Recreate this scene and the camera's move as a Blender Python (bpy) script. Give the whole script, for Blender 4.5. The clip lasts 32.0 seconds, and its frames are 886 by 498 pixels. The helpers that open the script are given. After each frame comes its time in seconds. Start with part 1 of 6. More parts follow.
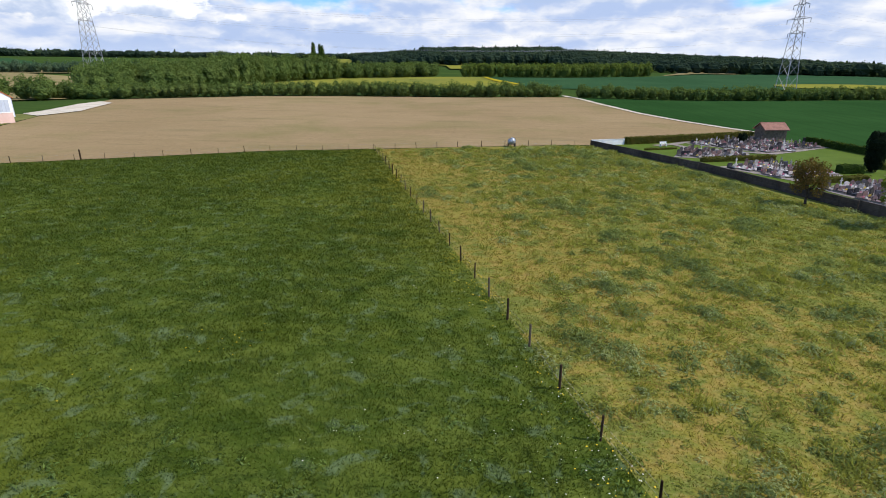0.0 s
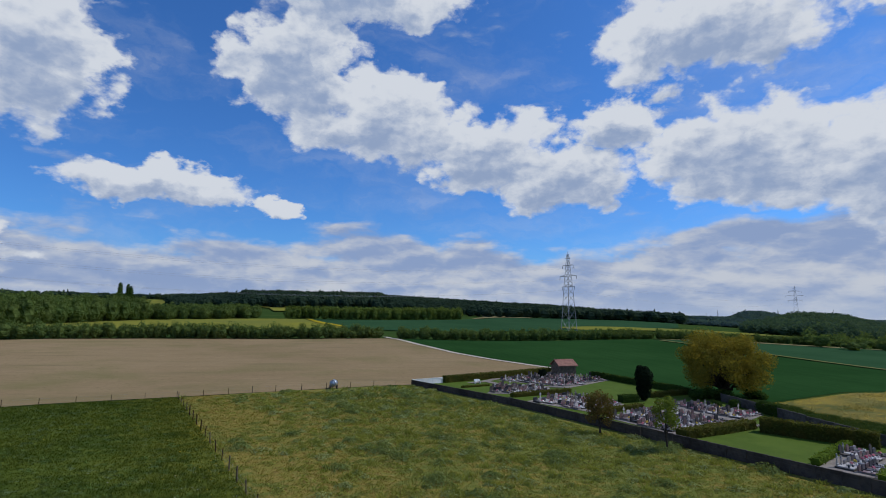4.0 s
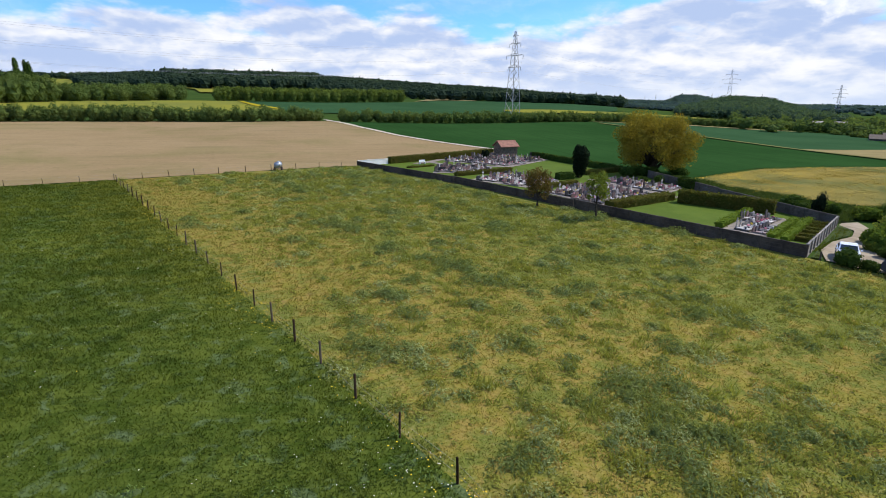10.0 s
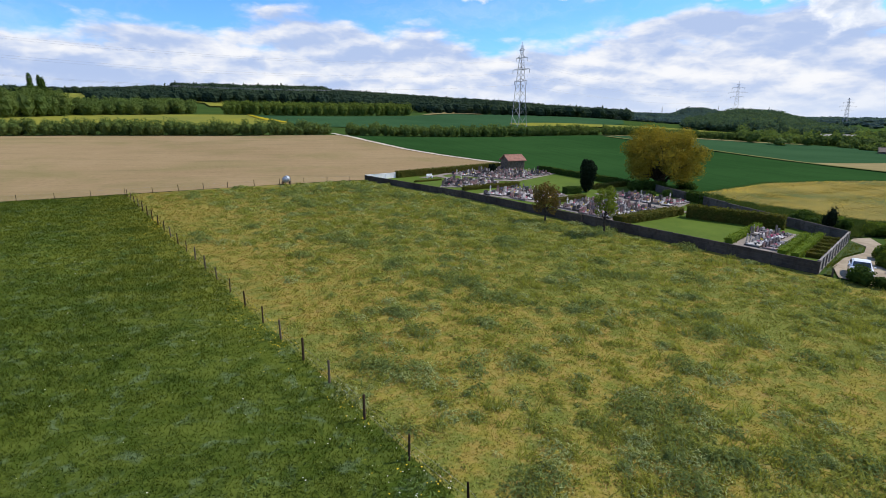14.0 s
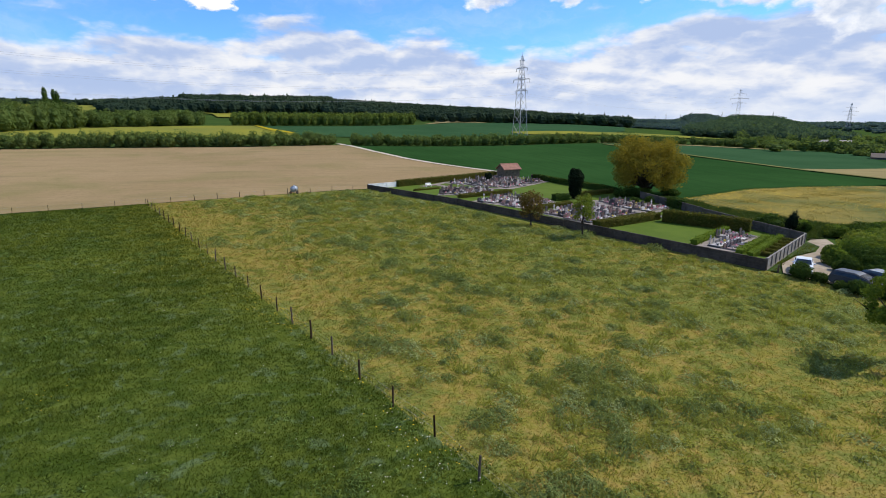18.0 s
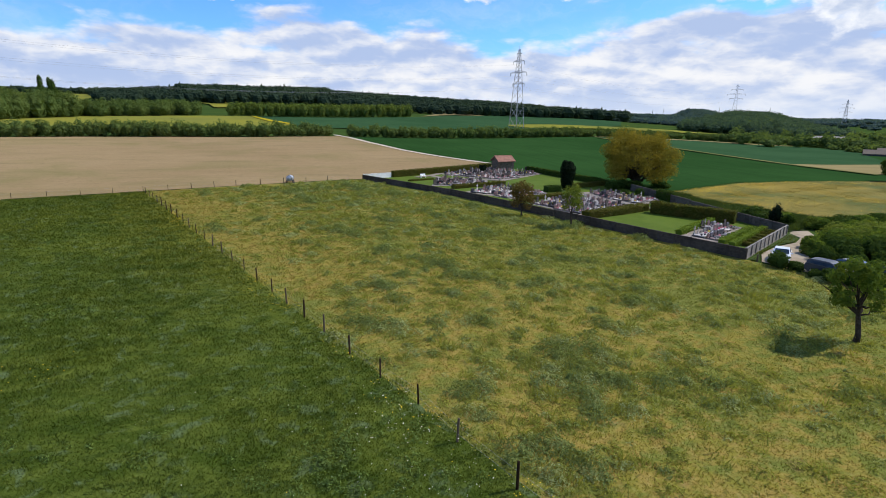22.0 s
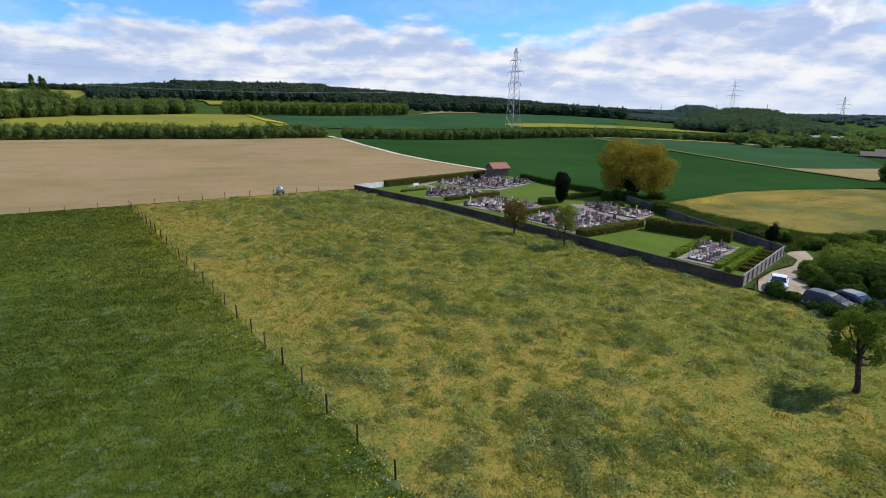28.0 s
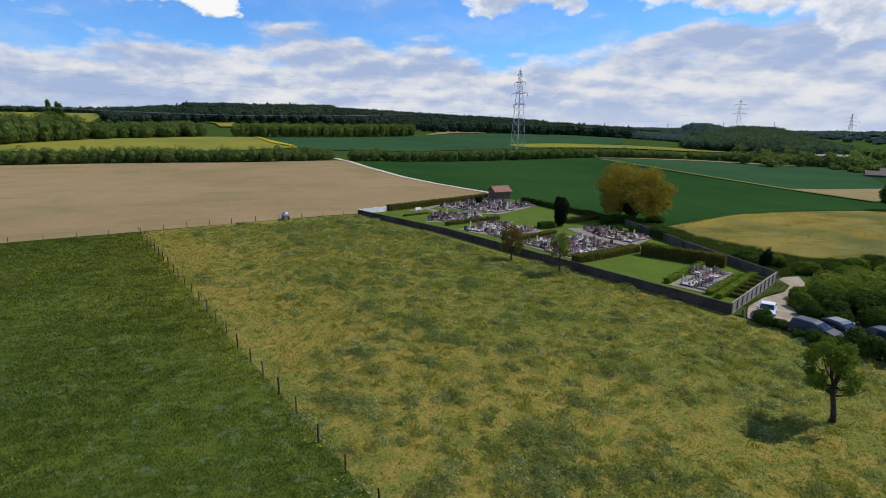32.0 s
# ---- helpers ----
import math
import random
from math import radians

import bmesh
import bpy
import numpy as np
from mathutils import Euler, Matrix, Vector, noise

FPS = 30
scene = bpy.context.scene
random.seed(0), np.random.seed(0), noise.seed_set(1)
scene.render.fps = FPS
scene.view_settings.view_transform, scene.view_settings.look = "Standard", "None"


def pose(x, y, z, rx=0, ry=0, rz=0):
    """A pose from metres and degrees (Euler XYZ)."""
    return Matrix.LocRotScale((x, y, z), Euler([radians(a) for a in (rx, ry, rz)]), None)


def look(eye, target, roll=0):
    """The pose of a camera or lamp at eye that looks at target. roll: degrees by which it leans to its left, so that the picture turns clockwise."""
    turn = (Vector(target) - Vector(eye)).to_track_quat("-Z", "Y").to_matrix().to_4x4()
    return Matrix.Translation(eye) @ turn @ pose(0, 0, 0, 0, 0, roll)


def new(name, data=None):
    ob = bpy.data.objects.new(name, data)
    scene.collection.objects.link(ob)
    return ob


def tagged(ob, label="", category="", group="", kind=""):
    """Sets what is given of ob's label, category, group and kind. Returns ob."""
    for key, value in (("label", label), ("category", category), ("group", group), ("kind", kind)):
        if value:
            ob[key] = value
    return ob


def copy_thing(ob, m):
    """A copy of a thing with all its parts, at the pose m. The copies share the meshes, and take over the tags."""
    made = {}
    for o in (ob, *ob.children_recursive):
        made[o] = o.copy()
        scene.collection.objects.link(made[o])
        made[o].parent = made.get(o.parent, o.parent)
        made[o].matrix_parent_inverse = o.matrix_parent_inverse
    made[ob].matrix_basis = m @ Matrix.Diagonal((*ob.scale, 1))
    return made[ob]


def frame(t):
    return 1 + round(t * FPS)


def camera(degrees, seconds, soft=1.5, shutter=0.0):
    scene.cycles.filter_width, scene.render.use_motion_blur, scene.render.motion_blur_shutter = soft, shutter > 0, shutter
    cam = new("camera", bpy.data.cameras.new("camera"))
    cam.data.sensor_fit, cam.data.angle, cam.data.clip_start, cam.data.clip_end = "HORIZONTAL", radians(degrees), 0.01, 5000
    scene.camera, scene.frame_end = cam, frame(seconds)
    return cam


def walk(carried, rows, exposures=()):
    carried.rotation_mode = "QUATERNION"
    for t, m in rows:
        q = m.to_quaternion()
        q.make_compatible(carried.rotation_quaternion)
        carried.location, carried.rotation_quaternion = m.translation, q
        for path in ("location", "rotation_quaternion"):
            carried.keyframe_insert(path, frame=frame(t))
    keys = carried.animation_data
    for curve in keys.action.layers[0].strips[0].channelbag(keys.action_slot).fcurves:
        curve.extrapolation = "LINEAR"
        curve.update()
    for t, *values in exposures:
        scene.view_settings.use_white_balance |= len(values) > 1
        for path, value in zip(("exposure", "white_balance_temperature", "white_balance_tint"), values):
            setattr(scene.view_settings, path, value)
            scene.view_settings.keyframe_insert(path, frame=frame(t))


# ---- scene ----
cam = camera(80.2, 32.0, soft=0.9, shutter=0.0)
PATH = [
    (0, (-0.699, 0.611, 13.344), (-1.023, 2.479, 12.706), 0.0),
    (0.5, (-0.645, 0.489, 13.52), (-1.113, 2.383, 13.077), 0.1),
    (1, (-0.579, 0.578, 13.547), (-1.184, 2.45, 13.189), -0.0),
    (1.5, (-0.473, 0.614, 13.584), (-1.193, 2.449, 13.247), -0.1),
    (2, (-0.478, 0.563, 13.589), (-1.249, 2.381, 13.272), -0.1),
    (2.5, (-0.428, 0.476, 13.636), (-1.236, 2.278, 13.319), -0.2),
    (3, (-0.478, 0.245, 13.662), (-1.198, 2.108, 13.555), -0.0),
    (3.5, (-0.382, 0.156, 13.666), (-0.689, 2.109, 13.963), 0.2),
    (4, (-0.147, 0.263, 13.663), (0.148, 2.225, 13.912), 0.5),
    (4.5, (-0.261, -0.012, 13.663), (0.363, 1.877, 13.454), 0.9),
    (6.5, (-0.647, -0.583, 13.564), (-0.367, 1.203, 12.708), 0.3),
    (7, (-0.695, -0.484, 13.371), (-0.31, 1.32, 12.596), 0.6),
    (7.5, (-0.731, -0.525, 13.234), (-0.271, 1.329, 12.641), 0.6),
    (8, (-0.699, -0.324, 13.014), (-0.238, 1.538, 12.448), 0.5),
    (9, (-0.66, -0.101, 13.001), (-0.165, 1.756, 12.448), 0.5),
    (10, (-0.733, 0.19, 12.997), (-0.236, 2.048, 12.448), 0.7),
    (11, (-0.806, 0.478, 13.036), (-0.311, 2.341, 12.502), 0.7),
    (12, (-0.855, 0.59, 13.067), (-0.366, 2.456, 12.54), 0.6),
    (13, (-0.847, 0.511, 13.248), (-0.366, 2.38, 12.722), 0.6),
    (14, (-0.849, 0.373, 13.298), (-0.373, 2.248, 12.794), 0.6),
    (14.5, (-0.776, 0.103, 13.225), (-0.303, 1.979, 12.717), 0.5),
    (16.5, (-0.319, -2.922, 13.427), (0.133, -1.038, 12.928), 0.5),
    (17, (-0.493, -3.938, 13.854), (-0.043, -2.051, 13.364), 0.5),
    (18, (-0.87, -6.095, 14.281), (-0.413, -4.207, 13.804), 0.1),
    (19, (-0.882, -7.319, 14.156), (-0.429, -5.431, 13.677), 0.3),
    (20, (-0.915, -7.843, 13.92), (-0.455, -5.965, 13.411), 0.5),
    (21, (-0.802, -8.122, 13.833), (-0.34, -6.243, 13.328), 0.6),
    (22, (-0.691, -7.934, 14.049), (-0.223, -6.056, 13.547), 0.7),
    (23, (-0.74, -7.346, 14.28), (-0.266, -5.469, 13.776), 0.8),
    (24, (-0.695, -6.753, 14.34), (-0.22, -4.879, 13.827), 0.8),
    (25, (-0.481, -6.352, 14.604), (-0.008, -4.478, 14.088), 0.5),
    (25.5, (-0.286, -6.187, 14.805), (0.186, -4.311, 14.299), 0.5),
    (27.5, (0.518, -5.8, 16.433), (0.992, -3.928, 15.91), 0.7),
    (28, (0.701, -5.921, 16.918), (1.177, -4.049, 16.398), 0.7),
    (29, (1.077, -6.4, 17.743), (1.545, -4.524, 17.233), 0.4),
    (30, (1.474, -6.81, 18.54), (1.938, -4.938, 18.011), 0.4),
    (31, (1.64, -7.177, 18.585), (2.098, -5.288, 18.112), 0.2),
    (32, (1.666, -7.611, 18.456), (2.115, -5.716, 18.002), 0.3),
]
walk(cam, [(t, look(e, g, r)) for t, e, g, r in PATH], [(0.0, 0.22, 6500, 10), (1.0, 0.06, 6500, 10), (2.0, -0.02, 6500, 10), (3.0, -0.05, 6500, 10), (3.5, -0.3, 6100, 10), (4.0, -0.62, 5900, 10), (4.5, -0.7, 5900, 10), (5.5, 0.35, 6500, 10), (6.4, 0.85, 6500, 10), (7.0, 0.8, 6500, 10), (7.5, 0.52, 6500, 10), (8.0, 0.42, 6500, 10), (9.0, 0.28, 6500, 10), (13.0, 0.2, 6500, 10), (16.0, 0.12, 6500, 10), (25.0, 0.15, 6500, 10), (27.5, 0.13, 6500, 10), (30.4, 0.08, 6500, 10), (32.0, -0.12, 6500, 10)])

# ---------------------------------------------------------------- light
SUN_AZ, SUN_EL = 86.0, 47.0          # degrees clockwise from +y, degrees up
sun = new("sun", bpy.data.lights.new("sun", "SUN"))
sun.data.energy, sun.data.angle, sun.data.color = 4.2, radians(0.53), (1.0, 0.935, 0.83)
sun_way = Vector((math.sin(radians(SUN_AZ)) * math.cos(radians(SUN_EL)), math.cos(radians(SUN_AZ)) * math.cos(radians(SUN_EL)), math.sin(radians(SUN_EL))))
sun.matrix_world = Matrix.Translation((0, 0, 60)) @ sun_way.to_track_quat("Z", "Y").to_matrix().to_4x4()


class Nodes:
    """Short-hand for wiring a node tree."""

    def __init__(self, tree):
        self.tree = tree
        tree.nodes.clear()

    def add(self, kind, settings=None, **inputs):
        n = self.tree.nodes.new(kind)
        for k, v in (settings or {}).items():
            setattr(n, k, v)
        for k, v in inputs.items():
            self.put(n, k, v)
        return n

    def put(self, n, key, v):
        sock = n.inputs[int(key[1:])] if key[0] == "i" and key[1:].isdigit() else n.inputs[key.replace("_", " ")]
        if hasattr(v, "is_output"):
            self.tree.links.new(v, sock)
        else:
            sock.default_value = v

    def math(self, op, a, b=0.0, c=0.0, clamp=False):
        n = self.add("ShaderNodeMath", {"operation": op, "use_clamp": clamp}, i0=a, i1=b)
        if op in ("MULTIPLY_ADD", "SMOOTH_MAX"):
            self.put(n, "i2", c)
        return n.outputs[0]

    def noise(self, vec, scale, detail=4.0, rough=0.55, distort=0.0, dims="3D"):
        n = self.add("ShaderNodeTexNoise", {"noise_dimensions": dims}, Vector=vec, Scale=scale, Detail=detail, Roughness=rough, Distortion=distort)
        return n.outputs[0], n.outputs[1]

    def ramp(self, fac, lo, hi):
        n = self.add("ShaderNodeMapRange", {"interpolation_type": "SMOOTHSTEP"}, Value=fac, i1=lo, i2=hi)
        return n.outputs[0]

    def mix(self, fac, a, b):
        n = self.add("ShaderNodeMix", {"data_type": "RGBA"}, i0=fac)
        for k, v in ((6, a), (7, b)):
            if hasattr(v, "is_output"):
                self.tree.links.new(v, n.inputs[k])
            else:
                n.inputs[k].default_value = (*v, 1.0)
        return n.outputs[2]

    def vec(self, v, scale):
        return self.add("ShaderNodeVectorMath", {"operation": "MULTIPLY"}, i0=v, i1=scale).outputs[0]


world = bpy.data.worlds.new("sky")
scene.world = world
world.use_nodes = True
W = Nodes(world.node_tree)
sky = W.add("ShaderNodeTexSky", {"sky_type": "NISHITA", "sun_disc": False, "sun_elevation": radians(SUN_EL), "sun_rotation": radians(SUN_AZ), "altitude": 350.0, "air_density": 1.0, "dust_density": 0.6, "ozone_density": 2.2})
SKY_GAIN, CLOUD_GAIN = 0.115, 0.97
direction = W.add("ShaderNodeTexCoord").outputs["Generated"]
split = W.add("ShaderNodeSeparateXYZ", None, Vector=direction)
az = W.math("MULTIPLY", W.math("ARCTAN2", split.outputs[0], split.outputs[1]), 57.29578)
el = W.math("MULTIPLY", W.math("ARCSINE", split.outputs[2]), 57.29578)
flat = W.add("ShaderNodeCombineXYZ", None, X=az, Y=W.math("MULTIPLY", el, 1.5)).outputs[0]
# billowing edges: the place is warped at two scales before it is tested against the cloud banks
_, warp1 = W.noise(flat, 0.10, 2.0, 0.5)
_, warp2 = W.noise(flat, 0.36, 4.0, 0.55)
off1 = W.vec(W.add("ShaderNodeVectorMath", {"operation": "SUBTRACT"}, i0=warp1, i1=(0.5, 0.5, 0.5)).outputs[0], (12.0, 6.0, 0.0))
off2 = W.vec(W.add("ShaderNodeVectorMath", {"operation": "SUBTRACT"}, i0=warp2, i1=(0.5, 0.5, 0.5)).outputs[0], (7.0, 4.5, 0.0))
place = W.add("ShaderNodeVectorMath", {"operation": "ADD"}, i0=W.add("ShaderNodeCombineXYZ", None, X=az, Y=el).outputs[0], i1=off1).outputs[0]
place = W.add("ShaderNodeVectorMath", {"operation": "ADD"}, i0=place, i1=off2).outputs[0]
spot = W.add("ShaderNodeSeparateXYZ", None, Vector=place)
# cumulus banks: azimuth, elevation, half width, half height, in degrees
BANKS = [(-8, 26, 7, 6), (1, 20.5, 10, 4.6), (13, 18, 9, 4.6), (22, 14.8, 8, 4), (27, 19.5, 6, 3.2), (39, 15.5, 10, 5.4), (50, 13, 9, 5.5),
         (36, 26.8, 12, 4.6), (-2, 33, 14, 3.4), (-31, 22, 6, 6), (-20, 12.2, 9, 2.4), (-10.5, 10.6, 3, 1.5), (-45, 6.6, 5, 2.0), (-36, 6.6, 5, 2.2),
         (-56, 6, 7, 1.8), (56, 27, 8, 4), (75, 20, 12, 7), (-75, 24, 14, 7), (110, 26, 16, 8), (-120, 22, 20, 8), (170, 28, 22, 9)]


def banked(up):
    """How deep a place lies in the banks, seen that many degrees higher."""
    bank = None
    for a, e, ra, re in BANKS:
        dx = W.math("MULTIPLY", W.math("SUBTRACT", spot.outputs[0], float(a)), 1.0 / ra)
        dy = W.math("MULTIPLY", W.math("SUBTRACT", spot.outputs[1], float(e) - up), 1.0 / re)
        s = W.math("SUBTRACT", 1.0, W.math("ADD", W.math("MULTIPLY", dx, dx), W.math("MULTIPLY", dy, dy)))
        bank = s if bank is None else W.math("MAXIMUM", bank, s)
    return bank


def billow(v, scale, detail=3.0):
    """Rounded heaps, high in their middles."""
    n = W.add("ShaderNodeTexVoronoi", {"feature": "SMOOTH_F1", "voronoi_dimensions": "2D", "normalize": True}, Vector=v, Scale=scale, Detail=detail, Roughness=0.55, Smoothness=0.45)
    return W.math("SUBTRACT", 0.42, n.outputs["Distance"])


def shifted(v, dx, dy):
    return W.add("ShaderNodeVectorMath", {"operation": "ADD"}, i0=v, i1=(dx, dy, 0.0)).outputs[0]


heaped = W.add("ShaderNodeVectorMath", {"operation": "ADD"}, i0=flat, i1=W.vec(off2, (0.30, 0.30, 0.0))).outputs[0]
puff = billow(heaped, 0.22, 4.0)
relief = W.math("SUBTRACT", billow(shifted(heaped, -0.5, 0.9), 0.22, 4.0), puff)
density = W.ramp(W.math("ADD", W.math("MULTIPLY", banked(0.0), 0.8), W.math("MULTIPLY", puff, 1.5)), 0.06, 0.50)
shade = W.ramp(W.math("ADD", W.math("ADD", W.math("MULTIPLY", banked(1.9), 0.8), W.math("MULTIPLY", puff, 0.5)), W.math("MULTIPLY", relief, 1.6)), 0.16, 1.02)
belly = W.mix(shade, (1.06, 1.06, 1.06), (0.46, 0.56, 0.76))
# the broken layer of heaped clouds along the horizon: flat grey bellies under white tops
rows = W.vec(heaped, (0.62, 1.15, 0.0))
heap = billow(rows, 0.20, 4.0)
above = billow(shifted(rows, -0.4, 1.3), 0.20, 4.0)
spread, _ = W.noise(W.vec(flat, (0.05, 0.13, 0.0)), 1.0, 3.0, 0.5)
low = W.math("MULTIPLY", W.ramp(el, 12.5, 3.0), 0.40)
body = W.math("ADD", W.math("ADD", spread, W.math("MULTIPLY", heap, 0.55)), low)
strip = W.ramp(body, 0.68, 0.84)
under = W.math("ADD", W.math("SUBTRACT", above, W.math("MULTIPLY", heap, 0.6)), W.math("MULTIPLY", W.math("SUBTRACT", spread, 0.5), 0.8))
strip_col = W.mix(W.ramp(under, -0.14, 0.20), (1.0, 1.0, 1.0), (0.49, 0.61, 0.86))
strip_col = W.mix(W.math("MULTIPLY", W.ramp(el, 3.2, 0.2), 0.55), strip_col, (0.76, 0.84, 0.97))
wisps, _ = W.noise(W.vec(place, (0.03, 0.11, 0.0)), 1.0, 6.0, 0.6)
wisp = W.math("MULTIPLY", W.ramp(wisps, 0.44, 0.78), 0.5)
skycol = W.vec(sky.outputs[0], (SKY_GAIN * 0.56, SKY_GAIN * 1.02, SKY_GAIN * 1.60))
gain = (CLOUD_GAIN, CLOUD_GAIN, CLOUD_GAIN)
layer = W.vec(strip_col, (CLOUD_GAIN * 0.87, CLOUD_GAIN * 0.88, CLOUD_GAIN * 0.91))
final = W.mix(wisp, skycol, layer)
final = W.mix(strip, final, layer)
final = W.mix(density, final, W.vec(belly, gain))
back = W.add("ShaderNodeBackground", None, Color=final, Strength=1.0)
W.tree.links.new(back.outputs[0], W.add("ShaderNodeOutputWorld").inputs[0])

# ---------------------------------------------------------------- materials
def material(name, paint, rough=0.9, spec=0.3, metal=0.0, bump=0.0, bump_scale=20.0, coat=0.0, through_light=0.0):
    """paint(N, where) returns the base colour's socket or a colour."""
    m = bpy.data.materials.new(name)
    m.use_nodes = True
    N = Nodes(m.node_tree)
    where = N.add("ShaderNodeNewGeometry").outputs["Position"]
    col = paint(N, where) if callable(paint) else paint
    b = N.add("ShaderNodeBsdfPrincipled", None, Roughness=rough, Metallic=metal)
    b.inputs["Specular IOR Level"].default_value = spec
    b.inputs["Coat Weight"].default_value = coat
    if hasattr(col, "is_output"):
        N.tree.links.new(col, b.inputs["Base Color"])
    else:
        b.inputs["Base Color"].default_value = (*col, 1)
    if bump:
        h, _ = N.noise(where, bump_scale, 5.0, 0.65)
        bp = N.add("ShaderNodeBump", None, Strength=min(1.0, bump * 4), Distance=bump, Height=h)
        N.tree.links.new(bp.outputs[0], b.inputs["Normal"])
    last = b.outputs[0]
    if through_light:
        thin = N.add("ShaderNodeBsdfTranslucent", None, Color=N.vec(col, (1.25, 1.2, 0.7)))
        last = N.add("ShaderNodeMixShader", None, i0=through_light, i1=last, i2=thin.outputs[0]).outputs[0]
    N.tree.links.new(last, N.add("ShaderNodeOutputMaterial").inputs[0])
    return m


def mottled(a, b, scale, c=None, scale2=None, amount=0.5):
    """Two colours in patches, and a third in finer ones."""
    def paint(N, where):
        f, _ = N.noise(where, scale, 5.0, 0.62)
        col = N.mix(N.ramp(f, 0.36, 0.64), a, b)
        if c:
            g, _ = N.noise(where, scale2, 4.0, 0.6)
            col = N.mix(N.math("MULTIPLY", N.ramp(g, 0.45, 0.75), amount), col, c)
        return col
    return paint


def by_piece(a, b, c=None, share=0.85):
    """Every object of its own shade."""
    def paint(N, where):
        r = N.add("ShaderNodeObjectInfo").outputs["Random"]
        col = N.mix(r, a, b)
        if c:
            col = N.mix(N.ramp(r, share - 0.02, share + 0.02), col, c)
        g, _ = N.noise(where, 9.0, 4.0, 0.6)
        return N.mix(N.math("MULTIPLY", N.ramp(g, 0.4, 0.8), 0.35), col, tuple(0.6 * v for v in a))
    return paint


def leafy(a, b, c, patch=0.35):
    """Leaves: a shade for every leaf and another for every part of the crown."""
    def paint(N, where):
        r = N.add("ShaderNodeNewGeometry").outputs["Random Per Island"]
        f, _ = N.noise(where, patch, 3.0, 0.6)
        col = N.mix(r, a, b)
        return N.mix(N.math("MULTIPLY", N.ramp(f, 0.4, 0.68), 0.75), col, c)
    return paint


def off_fence(N, where):
    """Metres from the fence between meadow and pasture, into the pasture."""
    p = N.add("ShaderNodeSeparateXYZ", None, Vector=where)
    return N.math("ADD", N.math("MULTIPLY", N.math("SUBTRACT", p.outputs[0], 13.0), 0.919), N.math("MULTIPLY", N.math("ADD", p.outputs[1], 6.0), 0.395))


def meadow_tone(N, where):
    """The hay meadow's colour from place to place: lush, yellowish and blue-green drifts."""
    big, _ = N.noise(where, 0.05, 4.0, 0.6, 0.5)
    mid, _ = N.noise(N.vec(where, (0.55, 1.0, 1.0)), 0.55, 5.0, 0.66, 0.8)
    tuft, _ = N.noise(N.vec(where, (0.6, 1.0, 1.0)), 1.3, 3.0, 0.6, 0.8)
    herb, _ = N.noise(where, 0.85, 3.0, 0.6, 0.9)
    col = N.mix(N.ramp(mid, 0.36, 0.64), (0.044, 0.069, 0.008), (0.088, 0.114, 0.018))
    col = N.mix(N.math("MULTIPLY", N.ramp(big, 0.46, 0.66), 0.55), col, (0.124, 0.140, 0.016))
    col = N.mix(N.math("MULTIPLY", N.ramp(herb, 0.54, 0.68), 0.7), col, (0.112, 0.154, 0.072))
    edge = N.math("ADD", N.math("MULTIPLY", N.ramp(off_fence(N, where), -16.0, 1.0), 0.30), N.math("MULTIPLY", mid, 0.9))
    col = N.mix(N.math("MULTIPLY", N.math("MULTIPLY", N.ramp(edge, 0.52, 0.80), N.ramp(N.add("ShaderNodeSeparateXYZ", None, Vector=where).outputs[1], 22.0, 60.0)), 0.7), col, (0.150, 0.148, 0.020))
    return N.mix(N.math("MULTIPLY", N.ramp(tuft, 0.49, 0.36), 0.65), col, (0.032, 0.054, 0.008))


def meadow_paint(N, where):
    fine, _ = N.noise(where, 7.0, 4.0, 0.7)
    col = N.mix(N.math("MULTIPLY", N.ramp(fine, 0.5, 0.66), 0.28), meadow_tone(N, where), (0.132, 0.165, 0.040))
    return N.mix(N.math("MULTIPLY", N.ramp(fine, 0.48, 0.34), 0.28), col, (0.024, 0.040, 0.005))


def pasture_tone(N, where):
    """The pasture's colour from place to place: dry yellow along the fence, greener away from it."""
    big, _ = N.noise(where, 0.06, 3.0, 0.6)
    mid, _ = N.noise(N.vec(where, (0.7, 1.0, 1.0)), 0.75, 6.0, 0.66, 0.7)
    dry, _ = N.noise(where, 1.5, 5.0, 0.66, 0.4)
    away = off_fence(N, where)
    col = N.mix(N.ramp(dry, 0.40, 0.64), (0.205, 0.182, 0.030), (0.275, 0.200, 0.050))
    green = N.math("ADD", mid, N.math("MULTIPLY", N.math("SUBTRACT", big, 0.5), 0.55))
    green = N.math("ADD", green, N.math("MULTIPLY", N.ramp(away, 1.0, 26.0), 0.12))
    green = N.math("ADD", green, N.math("MULTIPLY", N.ramp(away, 3.0, 0.0), 0.10))
    col = N.mix(N.math("MULTIPLY", N.ramp(green, 0.48, 0.66), 0.85), col, (0.122, 0.150, 0.028))
    bare, _ = N.noise(where, 0.9, 4.0, 0.6)
    return N.mix(N.math("MULTIPLY", N.ramp(bare, 0.60, 0.74), 0.55), col, (0.225, 0.150, 0.060))


def pasture_paint(N, where):
    fine, _ = N.noise(where, 5.5, 4.0, 0.7)
    col = N.mix(N.math("MULTIPLY", N.ramp(fine, 0.51, 0.66), 0.42), pasture_tone(N, where), (0.300, 0.255, 0.100))
    return N.mix(N.math("MULTIPLY", N.ramp(fine, 0.48, 0.36), 0.6), col, (0.062, 0.058, 0.014))


